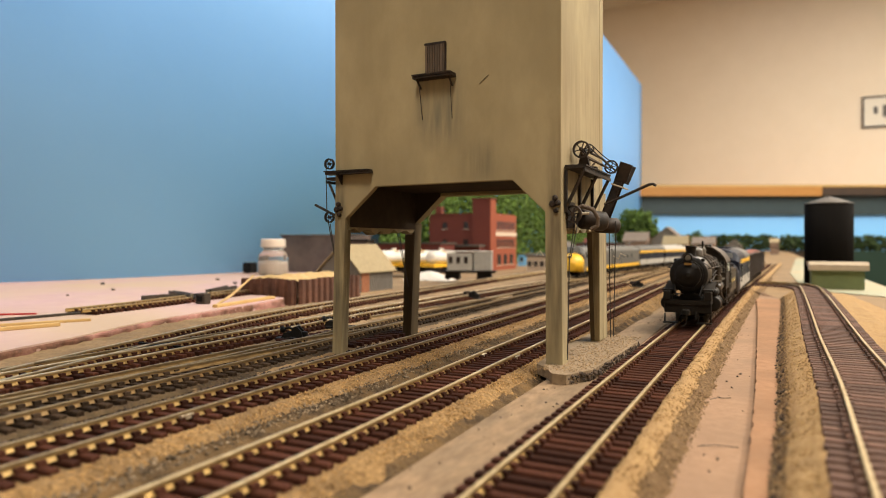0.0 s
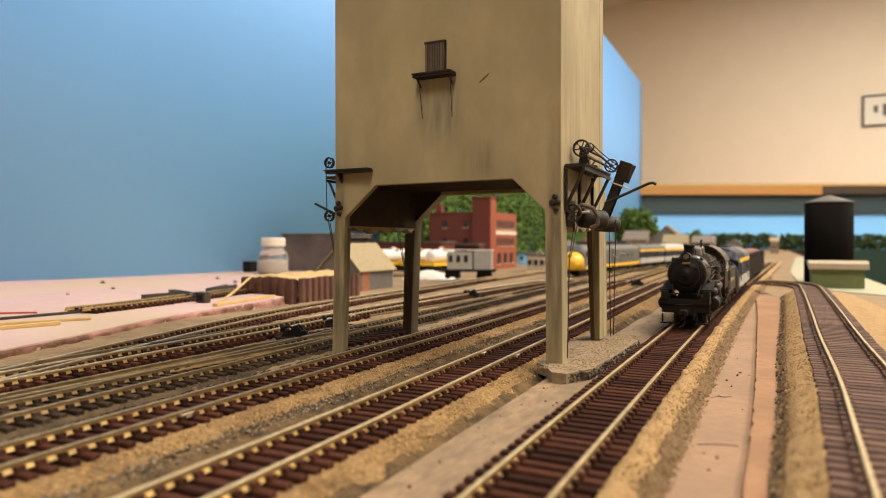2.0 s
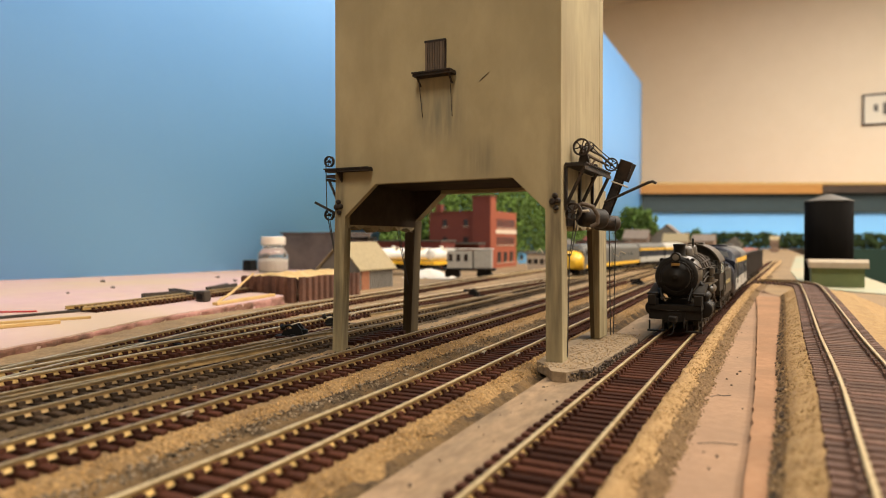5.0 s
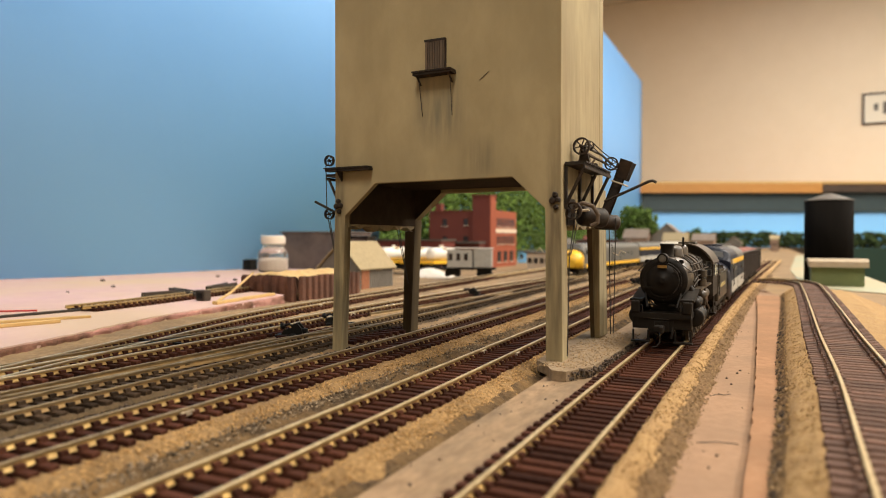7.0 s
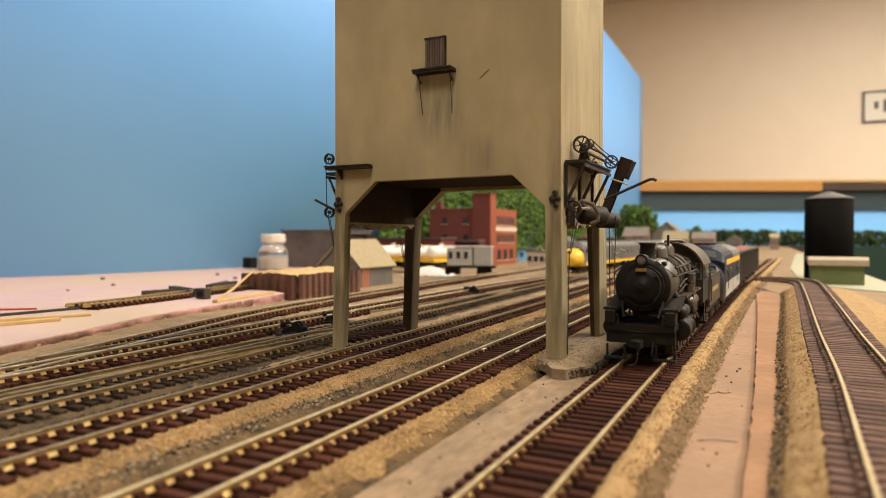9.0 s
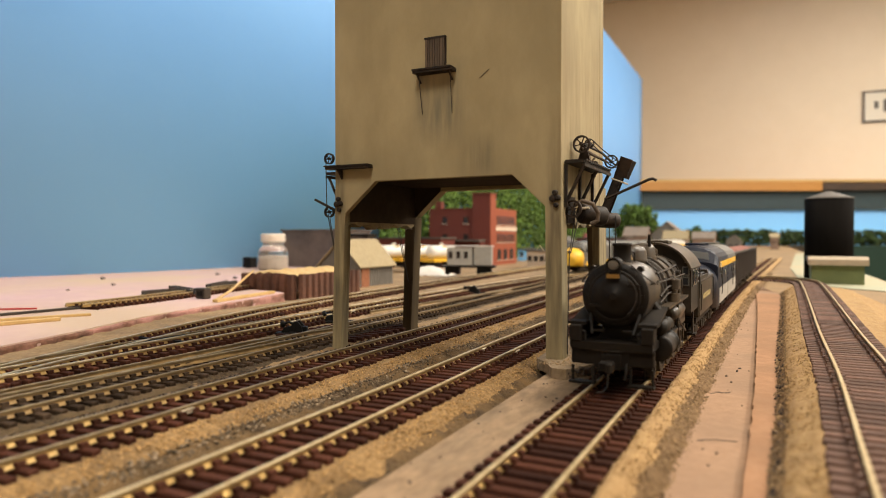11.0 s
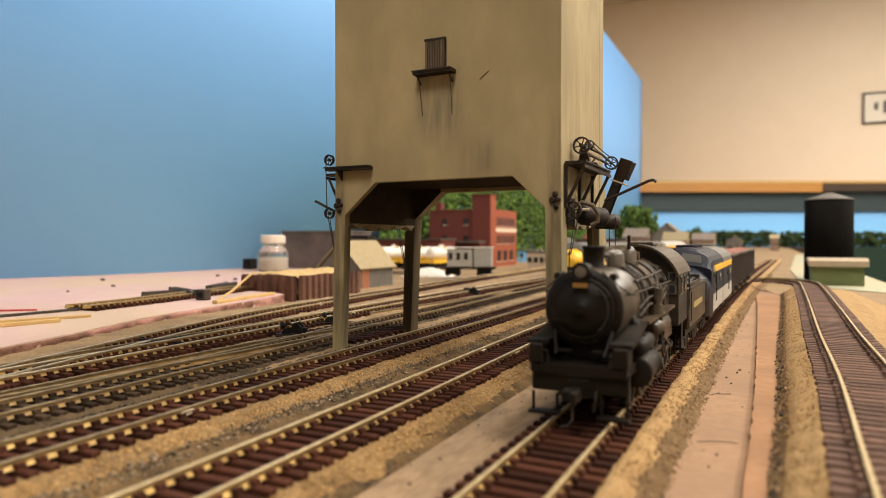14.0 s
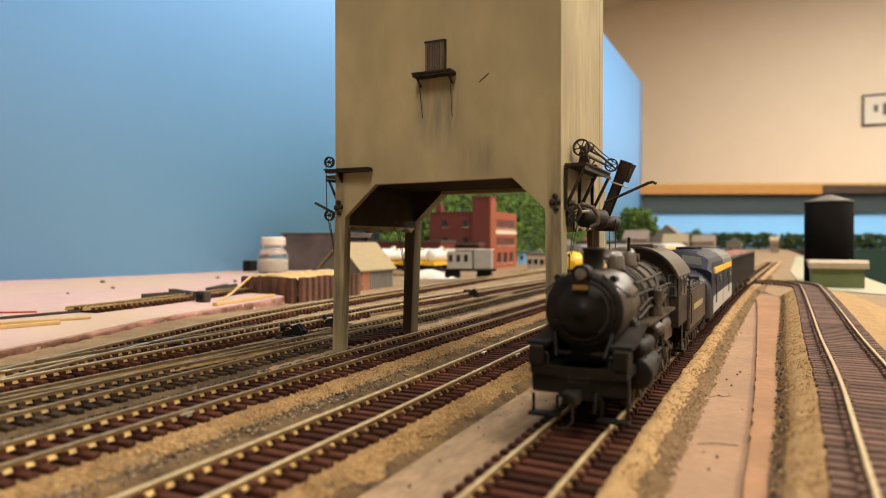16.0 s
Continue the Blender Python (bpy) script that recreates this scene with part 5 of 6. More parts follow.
lean = tagged(part("wood_strip", tube(bmesh.new(), [(-0.4038, 0.4017, 0.0105), (-0.4260, 0.4440, 0.0158), (-0.4700, 0.5205, 0.0285)], 0.0011, 6), "straw"), "thin stripwood leaning up against the sand bin", "wood strip")
q = random.Random(5)
for i in range(7):
    x, y, r = q.uniform(-0.76, -0.52), q.uniform(0.42, 0.72), q.uniform(0.0012, 0.0030)
    bm = bmesh.new()
    g = bmesh.ops.create_icosphere(bm, subdivisions=1, radius=r, matrix=Matrix.Translation((x, y, 0.0094 + r * 0.5)) @ Matrix.Diagonal((1.4, 1, 0.7, 1)))
    tagged(part("pebble", bm, "charcoal"), "small dark crumb lying on the foam", "pebble", "crumbs on foam")


def ground_throw(x, y, turn):
    th = thing("switch_machine", "black plastic ground throw beside the rails", "switch machine", "ground throws")
    part("base", B(-0.013, 0.011, -0.0050, 0.0050, 0, 0.0016, bevel=0.0004), "plastic", th)
    for s in (-1, 1):
        part("cheek", Pr([(-0.0085, 0.0016), (0.0070, 0.0016), (0.0062, 0.0062), (0.0030, 0.0098), (0.0006, 0.0094), (-0.0010, 0.0060), (-0.0066, 0.0052)], "y", s * 0.0030 - 0.0008, s * 0.0030 + 0.0008), "plastic", th)
        part("ear", B(-0.0015, 0.0025, min(s * 0.0045, s * 0.0072), max(s * 0.0045, s * 0.0072), 0.0004, 0.0024, bevel=0.0003), "plastic", th)
    part("lever", tube(bmesh.new(), [(0.0020, 0, 0.0060), (-0.0040, 0.0004, 0.0085), (-0.0080, 0.0006, 0.0072)], 0.0009, 8), "plastic", th)
    part("lever_weight", lathe(bmesh.new(), (-0.0070, 0.0006, 0.0078), (-1, 0, -0.5), [(0, 0.0012), (0.0006, 0.0022), (0.0030, 0.0022), (0.0036, 0.001)], n=12), "plastic", th)
    part("slide_block", B(0.0030, 0.0095, -0.0022, 0.0022, 0.0016, 0.0058, bevel=0.0005), "plastic", th)
    part("throw_bar", B(0.0095, 0.0240, -0.0010, 0.0010, 0.0006, 0.0016), "plastic", th)
    th.matrix_basis = pose(x, y, 0.0056, 0, 0, turn) @ Matrix.Scale(0.82, 4)


for x, y, a in ((-0.2475, 0.3085, 20), (-0.2580, 0.3640, 30), (-0.2660, 0.6130, 10), (-0.146, 0.872, 15)):
    ground_throw(x, y, a)


def rail_joiner(x, y, turn, label):
    th = thing("rail_joiner", label, "rail joiner", "rail joiners")
    part("sleeve", B(-0.0016, 0.0016, -0.0045, 0.0045, 0.0, 0.0006, bevel=0.0002), "bright", th)
    for s in (-1, 1):
        part("lip", B(s * 0.0011 - 0.0005, s * 0.0011 + 0.0005, -0.0043, 0.0043, 0.0004, 0.0016, bevel=0.0002), "bright", th)
    th.matrix_basis = pose(x, y, 0.0076, 0, 0, turn) @ Matrix.Diagonal((1, 0.62, 1, 1))


M["bright"] = mat("bright_nickel_sleeve", (0.66, 0.58, 0.44), (0.50, 0.43, 0.31), 300, 0.3, 0.05, metal=0.8)
for x, y in ((track_c(0.148) + 0.0083, 0.148), (track_e(0.222) - 0.0083, 0.222), (track_b(0.292) - 0.0083, 0.292), (track_b(0.294) + 0.0083, 0.294), (track_f(0.40) + 0.0083, 0.40), (track_g(0.44) + 0.0083, 0.44), (track_b(0.62) + 0.0083, 0.62)):
    rail_joiner(x, y, 1, "bright nickel joiner sleeve at a rail joint")

# turnout rails between the yard tracks
tr = thing("turnout", "turnout with closure rails and long ties", "turnout")
for pts2 in ([(-0.2350, 0.03), (-0.2354, 0.136), (-0.2350, 0.21), (-0.2313, 0.278), (-0.2236, 0.314), (-0.215, 0.36)], [(-0.2300, 0.03), (-0.2285, 0.14), (-0.2235, 0.2), (-0.2180, 0.27), (-0.2140, 0.31)],
             [(-0.2860, 0.08), (-0.2870, 0.2), (-0.2855, 0.30), (-0.2865, 0.40)], [(-0.2530, 0.40), (-0.2450, 0.48), (-0.2370, 0.56), (-0.232, 0.64)]):
    f = curve_x(pts2)
    part("closure_rail", sweep(bmesh.new(), sample(f, pts2[0][1], pts2[-1][1], 0.012), 0.0, PROFILE, RAIL - 0.0026), "web_dull", tr)
    part("rail_head", sweep(bmesh.new(), sample(f, pts2[0][1], pts2[-1][1], 0.012), 0.0, HEAD, RAIL - 0.0026), "rail_dull", tr)
part("throw_rod", B(-0.306, -0.270, 0.2470, 0.2482, 0.0076, 0.0086), "plastic", tr)
part("point_motor", B(-0.2905, -0.2845, 0.2330, 0.2620, 0.0068, 0.0094, bevel=0.0005), "plastic", tr)
me = bpy.data.meshes.new("headblock_tie")
bm = B(-0.026, 0.026, -0.0016, 0.0016, -0.0022, 0, bevel=0.0002)
bm.to_mesh(me)
bm.free()
me.materials.append(M["tie"])
for i in range(10):
    o = new("long_tie", me)
    o.parent = tr
    o.location, o.rotation_euler = (-0.226 + 0.0004 * i, 0.300 + i * 0.0071, RAIL - 0.0030), (0, 0, 0.05)

# white plaster cloth mound beyond the shed
bm = bmesh.new()
n = 16
g = [[bm.verts.new((-0.545 + 0.085 * i / n, 0.955 + 0.05 * j / n, 0.014 * math.sin(math.pi * i / n) * math.sin(math.pi * j / n) + 0.003 * noise.noise(Vector((i * 0.6, j * 0.6, 1))) * math.sin(math.pi * i / n))) for j in range(n + 1)] for i in range(n + 1)]
for i in range(n):
    for j in range(n):
        bm.faces.new((g[i][j], g[i + 1][j], g[i + 1][j + 1], g[i][j + 1]))
tagged(part("plaster_mound", bm, "white_cloth", smooth=True), "crumpled white plaster cloth mound", "mound")

# picture on the room wall
pic = thing("picture_frame", "dark framed print hanging on the cream wall", "picture")
for a in ((0.752, 0.767, 1.035, 1.300), (0.993, 1.008, 1.035, 1.300), (0.767, 0.993, 1.035, 1.050), (0.767, 0.993, 1.285, 1.300)):
    part("frame_side", B(a[0], a[1], 6.58, 6.6, a[2], a[3]), "dark_wood", pic)
part("mat_board", B(0.767, 0.993, 6.588, 6.599, 1.050, 1.285), "paper", pic)
part("print_block", B(0.835, 0.865, 6.584, 6.5885, 1.15, 1.21), "ink", pic)
part("print_block", B(0.90, 0.95, 6.584, 6.5885, 1.12, 1.22), "ink", pic)

for pts3 in (((-0.0172, 0.262), (-0.0150, 0.266), (-0.0128, 0.2655), (-0.0105, 0.268)), ((-0.0150, 0.268), (-0.0136, 0.2655)), ((-0.0165, 0.2000), (-0.0120, 0.2030), (-0.0060, 0.2035))):
    tw = part("twig", tube(bmesh.new(), [(x, v, 0.0044) for x, v in pts3], 0.00012, 5), "thread")
    tagged(tw, "thin dark twig scrap on the plaster", "twig", "scraps on plaster")


# ---- the moving train ----
WHEELS, RODS = [], []


def small_axle(th, y, r=0.0047):
    bm = bmesh.new()
    for s in (-1, 1):
        lathe(bm, (s * 0.0070, 0, 0), (s, 0, 0), [(0, r + 0.0007), (0.0005, r + 0.0007), (0.0006, r), (0.003, r), (0.003, r * 0.75), (0.0022, r * 0.7), (0.0022, 0.0012)], n=20)
    cyl(bm, (-0.008, 0, 0), (0.008, 0, 0), 0.001, n=8)
    o = part("wheelset", bm, "wheel", th)
    o.location = (0, y, r)
    WHEELS.append((o, (0, y, r), r))


def truck(th, y, span=0.020, mname="dark"):
    for dy in (-span / 2, span / 2):
        small_axle(th, y + dy)
    for s in (-1, 1):
        bm = bmesh.new()
        x = s * 0.0112
        prism(bm, [(y - span / 2 - 0.004, 0.0058), (y - span / 2 - 0.004, 0.0038), (y - span / 2 + 0.004, 0.0036), (y - 0.004, 0.0018), (y + 0.004, 0.0018), (y + span / 2 - 0.004, 0.0036),
                   (y + span / 2 + 0.004, 0.0038), (y + span / 2 + 0.004, 0.0058), (y + 0.004, 0.0088), (y - 0.004, 0.0088)], "x", x - 0.0008, x + 0.0008)
        for dy in (-0.0022, 0, 0.0022):
            cyl(bm, (x + s * 0.0009, y + dy, 0.0022), (x + s * 0.0009, y + dy, 0.0066), 0.0010, n=8)
        for dy in (-span / 2, span / 2):
            box(bm, x - 0.0016, x + 0.0016, y + dy - 0.0018, y + dy + 0.0018, 0.003, 0.0066)
        part("truck_side_frame", bm, mname, th)
    part("bolster", B(-0.011, 0.011, y - 0.002, y + 0.002, 0.0058, 0.0095), mname, th)


def coupler(th, y, d):
    bm = bmesh.new()
    box(bm, -0.0010, 0.0010, min(y, y + d * 0.006), max(y, y + d * 0.006), 0.0085, 0.0105)
    box(bm, -0.0024, 0.0024, min(y + d * 0.005, y + d * 0.009), max(y + d * 0.005, y + d * 0.009), 0.0078, 0.0112, bevel=0.0005)
    box(bm, 0.0006, 0.0024, min(y + d * 0.008, y + d * 0.0115), max(y + d * 0.008, y + d * 0.0115), 0.0078, 0.0112, bevel=0.0004)
    part("coupler", bm, "black", th)
    part("trip_pin", tube(bmesh.new(), [(0.0005, y + d * 0.007, 0.008), (0.0005, y + d * 0.008, 0.003), (-0.0008, y + d * 0.0085, 0.0012), (-0.003, y + d * 0.0085, 0.0008)], 0.0003), "wheel", th)


def steam_locomotive():
    th = thing("steam_locomotive", "weathered black model steam locomotive with round smokebox front", "steam locomotive", "moving train")
    cz, R = 0.0322, 0.0116
    # boiler, smokebox and front
    part("boiler", lathe(bmesh.new(), (0, 0.010, cz), (0, 1, 0), [(0, 0.0112), (0.0006, R), (0.030, R), (0.031, R + 0.0002), (0.076, R + 0.0009)], n=40), "drab", th, smooth=True)
    part("smokebox_front", lathe(bmesh.new(), (0, 0.0102, cz), (0, -1, 0), [(0, 0.0116), (0.0010, 0.0114), (0.0014, 0.0092), (0.0014, 0.0084), (0.0024, 0.0078), (0.0032, 0.0050), (0.0036, 0.0018), (0.0044, 0.0012)], n=40), "black", th, smooth=True)
    for i in range(16):
        a = 2 * math.pi * i / 16
        part("bolt", Cy((0.0098 * math.cos(a), 0.0095, cz + 0.0098 * math.sin(a)), (0.0098 * math.cos(a), 0.0086, cz + 0.0098 * math.sin(a)), 0.00035, n=6), "black", th)
    for y in (0.0405, 0.054, 0.068, 0.0855):
        part("boiler_band", lathe(bmesh.new(), (0, y - 0.0006, cz), (0, 1, 0), [(0, R + 0.0004), (0.0001, R + 0.0013), (0.0011, R + 0.0013), (0.0012, R + 0.0004)], n=40), "dark", th)
    part("stack", lathe(bmesh.new(), (0, 0.021, cz + 0.009), (0, 0, 1), [(0, 0.0046), (0.0026, 0.0035), (0.0036, 0.0032), (0.0080, 0.0032), (0.0083, 0.0035), (0.0092, 0.0035), (0.0092, 0.0026), (0.006, 0.0025)], n=24), "black", th, smooth=True)
    part("sand_dome", lathe(bmesh.new(), (0, 0.040, cz + 0.0095), (0, 0, 1), [(0, 0.0066), (0.0025, 0.0056), (0.0055, 0.0053), (0.0070, 0.0043), (0.0077, 0.0022), (0.0080, 0.0009)], n=24), "drab", th, smooth=True)
    part("steam_dome", lathe(bmesh.new(), (0, 0.063, cz + 0.0100), (0, 0, 1), [(0, 0.0062), (0.0025, 0.0052), (0.0058, 0.0049), (0.0073, 0.0038), (0.0079, 0.0016)], n=24), "drab", th, smooth=True)
    part("whistle", Cy((0.003, 0.060, cz + 0.0165), (0.003, 0.060, cz + 0.0215), 0.0006, n=8), "black", th)
    part("safety_valve", Cy((0, 0.0725, cz + 0.0115), (0, 0.0725, cz + 0.0165), 0.0008, n=8), "black", th)
    part("bell", lathe(bmesh.new(), (0, 0.0305, cz + 0.0120), (0, 0, 1), [(0, 0.0021), (0.0006, 0.0018), (0.002, 0.0013), (0.0026, 0.0005)], n=16), "brass", th)
    part("bell_bracket", tube(bmesh.new(), [(-0.0026, 0.0305, cz + 0.011), (-0.0026, 0.0305, cz + 0.0145), (0, 0.0305, cz + 0.0153), (0.0026, 0.0305, cz + 0.0145), (0.0026, 0.0305, cz + 0.011)], 0.0003), "black", th)
    part("generator", Cy((-0.003, 0.080, cz + 0.0135), (0.003, 0.080, cz + 0.0135), 0.0018, n=12), "drab", th)
    # headlight
    hl = part("headlight", lathe(bmesh.new(), (0, 0.0120, cz + 0.0108), (0, -1, 0), [(0, 0.0016), (0.0008, 0.0026), (0.0062, 0.0026), (0.0064, 0.0022), (0.0058, 0.0021)], n=20), "black", th, smooth=True)
    part("lens", lathe(bmesh.new(), (0, 0.0063, cz + 0.0108), (0, -1, 0), [(0, 0.0020), (0.0003, 0.0016), (0.0005, 0.0006)], n=16), "lens", hl)
    part("headlight_bracket", B(-0.0022, 0.0022, 0.0060, 0.0125, cz + 0.0074, cz + 0.0084), "black", th)
    part("number_plate", B(-0.0022, 0.0022, 0.0056, 0.0062, cz + 0.0062, cz + 0.0076), "brass", th, "tarnished brass plate")
    for s in (-1, 1):
        part("marker_lamp", Cy((s * 0.0082, 0.0105, cz + 0.0092), (s * 0.0082, 0.0138, cz + 0.0092), 0.0011, n=10), "black", th)
        # handrail on posts
        part("handrail", tube(bmesh.new(), [(s * 0.0055, 0.0090, cz + 0.0106), (s * 0.0112, 0.0105, cz + 0.0058), (s * 0.0128, 0.014, cz + 0.0042), (s * 0.0134, 0.05, cz + 0.0042), (s * 0.0139, 0.085, cz + 0.0042)], 0.00028), "wheel", th)
        for y in (0.016, 0.03, 0.046, 0.06, 0.075):
            part("handrail_post", Cy((s * 0.0110, y, cz + 0.0040), (s * 0.0134, y, cz + 0.0042), 0.0004, n=6), "wheel", th)
        # running board with edge, tanks and pumps
        part("running_board", B(min(s * 0.0105, s * 0.0155), max(s * 0.0105, s * 0.0155), 0.028, 0.086, 0.0262, 0.0272), "drab", th)
        part("air_tank", lathe(bmesh.new(), (s * 0.0128, 0.046, 0.0222), (0, 1, 0), [(0, 0.0012), (0.0008, 0.0030), (0.0272, 0.0030), (0.028, 0.0012)], n=18), "drab", th, smooth=True)
        part("front_step_board", Pr([(0.0035, 0.0222), (0.010, 0.0222), (0.028, 0.0262), (0.028, 0.0272), (0.010, 0.0232), (0.0035, 0.0232)], "x", min(s * 0.0088, s * 0.0150), max(s * 0.0088, s * 0.0150)), "black", th)
        part("brace", tube(bmesh.new(), [(s * 0.0070, 0.0055, 0.0190), (s * 0.0092, 0.0115, cz - 0.003)], 0.0006, 8), "black", th)
        part("steam_pipe", tube(bmesh.new(), [(s * 0.0100, 0.026, cz - 0.004), (s * 0.0128, 0.026, cz - 0.008), (s * 0.0132, 0.026, 0.022)], 0.0018, 10), "black", th)
        for z in (0.031, 0.0335):
            part("injector_pipe", tube(bmesh.new(), [(s * 0.0118, 0.032, z - 0.003), (s * 0.0132, 0.04, z), (s * 0.0136, 0.066, z), (s * 0.0124, 0.084, z + 0.001)], 0.00035), "dark", th)
        # cylinder with valve chest
        c = part("cylinder", lathe(bmesh.new(), (s * 0.0136, 0.0165, 0.0135), (0, 1, 0), [(0, 0.0022), (0.0002, 0.0040), (0.0004, 0.0046), (0.0020, 0.0047), (0.0022, 0.0044), (0.0176, 0.0044), (0.0178, 0.0047), (0.0194, 0.0046), (0.0198, 0.0020)], n=24), "black", th, smooth=True)
        part("valve_chest", lathe(bmesh.new(), (s * 0.0136, 0.0165, 0.0205), (0, 1, 0), [(0, 0.0008), (0.0004, 0.0026), (0.0185, 0.0026), (0.019, 0.0008)], n=18), "black", c, smooth=True)
        part("crosshead_guide", B(min(s * 0.0137, s * 0.0150), max(s * 0.0137, s * 0.0150), 0.0355, 0.056, 0.0152, 0.0162), "wheel", th)
        part("valve_gear_hanger", tube(bmesh.new(), [(s * 0.0148, 0.056, 0.0255), (s * 0.0148, 0.057, 0.016), (s * 0.0148, 0.062, 0.011)], 0.0005), "wheel", th)
        part("eccentric_rod", tube(bmesh.new(), [(s * 0.0152, 0.057, 0.019), (s * 0.0152, 0.078, 0.0125)], 0.0005), "wheel", th)
        # drivers
        for k, y in enumerate((0.046, 0.0625, 0.079, 0.0955)):
            bm = spoked(bmesh.new(), -0.0013, 0.0013, 0.0079, 12)
            prism(bm, [(0.0058 * math.cos(a), 0.0058 * math.sin(a)) for a in [math.radians(d) for d in range(150, 211, 12)]], "x", -0.0012, 0.0012)
            w = part("driving_wheel", bm, "wheel", th)
            w.location = (s * 0.0092, y, 0.0079)
            WHEELS.append((w, (s * 0.0092, y, 0.0079), 0.0079))
        bm = B(-0.0005, 0.0005, 0.044, 0.0975, -0.0008, 0.0008)
        for y in (0.046, 0.0625, 0.079, 0.0955):
            cyl(bm, (-0.0009, y, 0), (0.0009, y, 0), 0.0014, n=12)
        RODS.append((part("side_rod", bm, "wheel", th), s * 0.0118, 0.0079))
        # pilot steps at the beam's ends
        bm = bmesh.new()
        xa, xb = s * 0.0064, s * 0.0136
        for x in (xa, xb):
            tube(bm, [(x, 0.0004, 0.0078), (x, 0.0004, 0.0026)], 0.0005)
        box(bm, min(xa, xb) - 0.0008, max(xa, xb) + 0.0008, -0.0022, 0.0016, 0.0018, 0.0026)
        part("footboard", bm, "black", th)
        part("cut_lever_post", tube(bmesh.new(), [(s * 0.0122, -0.0006, 0.0150), (s * 0.0122, -0.0008, 0.0178), (s * 0.0122, 0.003, 0.0182)], 0.0003), "wheel", th)
        part("pilot_box", B(min(s * 0.0100, s * 0.0142), max(s * 0.0100, s * 0.0142), 0.002, 0.009, 0.0165, 0.0222, bevel=0.0004), "black", th)
    part("pilot_beam", B(-0.0140, 0.0140, 0.0, 0.0028, 0.0084, 0.0150, bevel=0.0004), "black", th)
    part("pilot_deck", B(-0.0138, 0.0138, 0.0028, 0.0190, 0.0140, 0.0165), "black", th)
    part("coupler_pocket", B(-0.0034, 0.0034, -0.0010, 0.0, 0.0072, 0.0126, bevel=0.0003), "black", th)
    coupler(th, -0.0005, -1)
    part("cut_lever", tube(bmesh.new(), [(-0.0122, -0.0009, 0.0142), (-0.003, -0.0012, 0.0136), (0.003, -0.0012, 0.0136), (0.0122, -0.0009, 0.0142)], 0.0003), "wheel", th)
    part("air_hose", tube(bmesh.new(), [(0.0052, -0.0004, 0.0094), (0.0054, -0.0022, 0.0074), (0.0050, -0.0030, 0.0045)], 0.0005), "black", th)
    part("saddle", Pr([(-0.0085, 0.014), (0.0085, 0.014), (0.0050, 0.020), (0.0075, 0.0265), (-0.0075, 0.0265), (-0.0050, 0.020)], "y", 0.014, 0.034), "black", th)
    part("frame", B(-0.0058, 0.0058, 0.004, 0.112, 0.0075, 0.0165), "black", th)
    part("firebox", Pr([(-0.0125, 0.014), (0.0125, 0.014), (0.0125, 0.034), (0.009, 0.0418), (0, 0.0446), (-0.009, 0.0418), (-0.0125, 0.034)], "y", 0.080, 0.1), "drab", th)
    small_axle(th, 0.030, 0.0046)
    small_axle(th, 0.111, 0.0052)
    for o in th.children:
        if o.name.split(".")[0] in ("pilot_beam", "footboard", "cut_lever_post", "coupler_pocket", "coupler", "trip_pin", "cut_lever", "air_hose"):
            o.location.y = 0.0045
    for s in (-1, 1):
        for k, yy in enumerate((0.036, 0.044)):
            part("sand_pipe", tube(bmesh.new(), [(s * 0.0050, yy + 0.002, cz + 0.0115), (s * 0.0098, yy + 0.001, cz + 0.0078), (s * 0.0122, yy, cz + 0.0010), (s * 0.0120, yy - 0.001, cz - 0.0060)], 0.00045), "dark", th)
        pump = part("air_pump", lathe(bmesh.new(), (s * 0.0140, 0.0500, 0.0270), (0, 0, 1), [(0, 0.0012), (0.0002, 0.0024), (0.0034, 0.0024), (0.0036, 0.0012), (0.0050, 0.0012), (0.0052, 0.0026), (0.0088, 0.0026), (0.0092, 0.0010)], n=16), "drab", th)
        part("pump_pipe", tube(bmesh.new(), [(s * 0.0142, 0.0500, 0.0360), (s * 0.0138, 0.0530, 0.0385), (s * 0.0126, 0.0560, 0.0400)], 0.0004), "dark", pump)
        part("washout_plug", Cy((s * 0.0115, 0.0745, cz + 0.0050), (s * 0.0130, 0.0745, cz + 0.0055), 0.0008, n=8), "wheel", th)
        part("washout_plug", Cy((s * 0.0115, 0.0790, cz + 0.0050), (s * 0.0130, 0.0790, cz + 0.0055), 0.0008, n=8), "wheel", th)
        part("deck_grab_iron", tube(bmesh.new(), [(s * 0.0090, 0.0040, 0.0165), (s * 0.0090, 0.0040, 0.0200), (s * 0.0130, 0.0040, 0.0200), (s * 0.0130, 0.0040, 0.0165)], 0.00028), "wheel", th)
        part("hinge_strap", B(min(s * 0.0020, s * 0.0086), max(s * 0.0020, s * 0.0086), 0.0072, 0.0080, cz - 0.0040 if s < 0 else cz + 0.0030, cz - 0.0030 if s < 0 else cz + 0.0040), "black", th)
        part("smokebox_step", B(min(s * 0.0030, s * 0.0070), max(s * 0.0030, s * 0.0070), 0.0062, 0.0092, cz - 0.0125, cz - 0.0119), "black", th)
    part("door_ring", lathe(bmesh.new(), (0, 0.0094, cz), (0, -1, 0), [(0, 0.0090), (0.0011, 0.0090), (0.0014, 0.0087), (0.0014, 0.0081), (0.0002, 0.0080)], n=36), "black", th)
    part("front_handrail", tube(bmesh.new(), [(0.0078 * math.sin(a), 0.0068, cz + 0.0078 * math.cos(a)) for a in [math.radians(d) for d in range(40, 141, 10)]], 0.0003), "wheel", th)
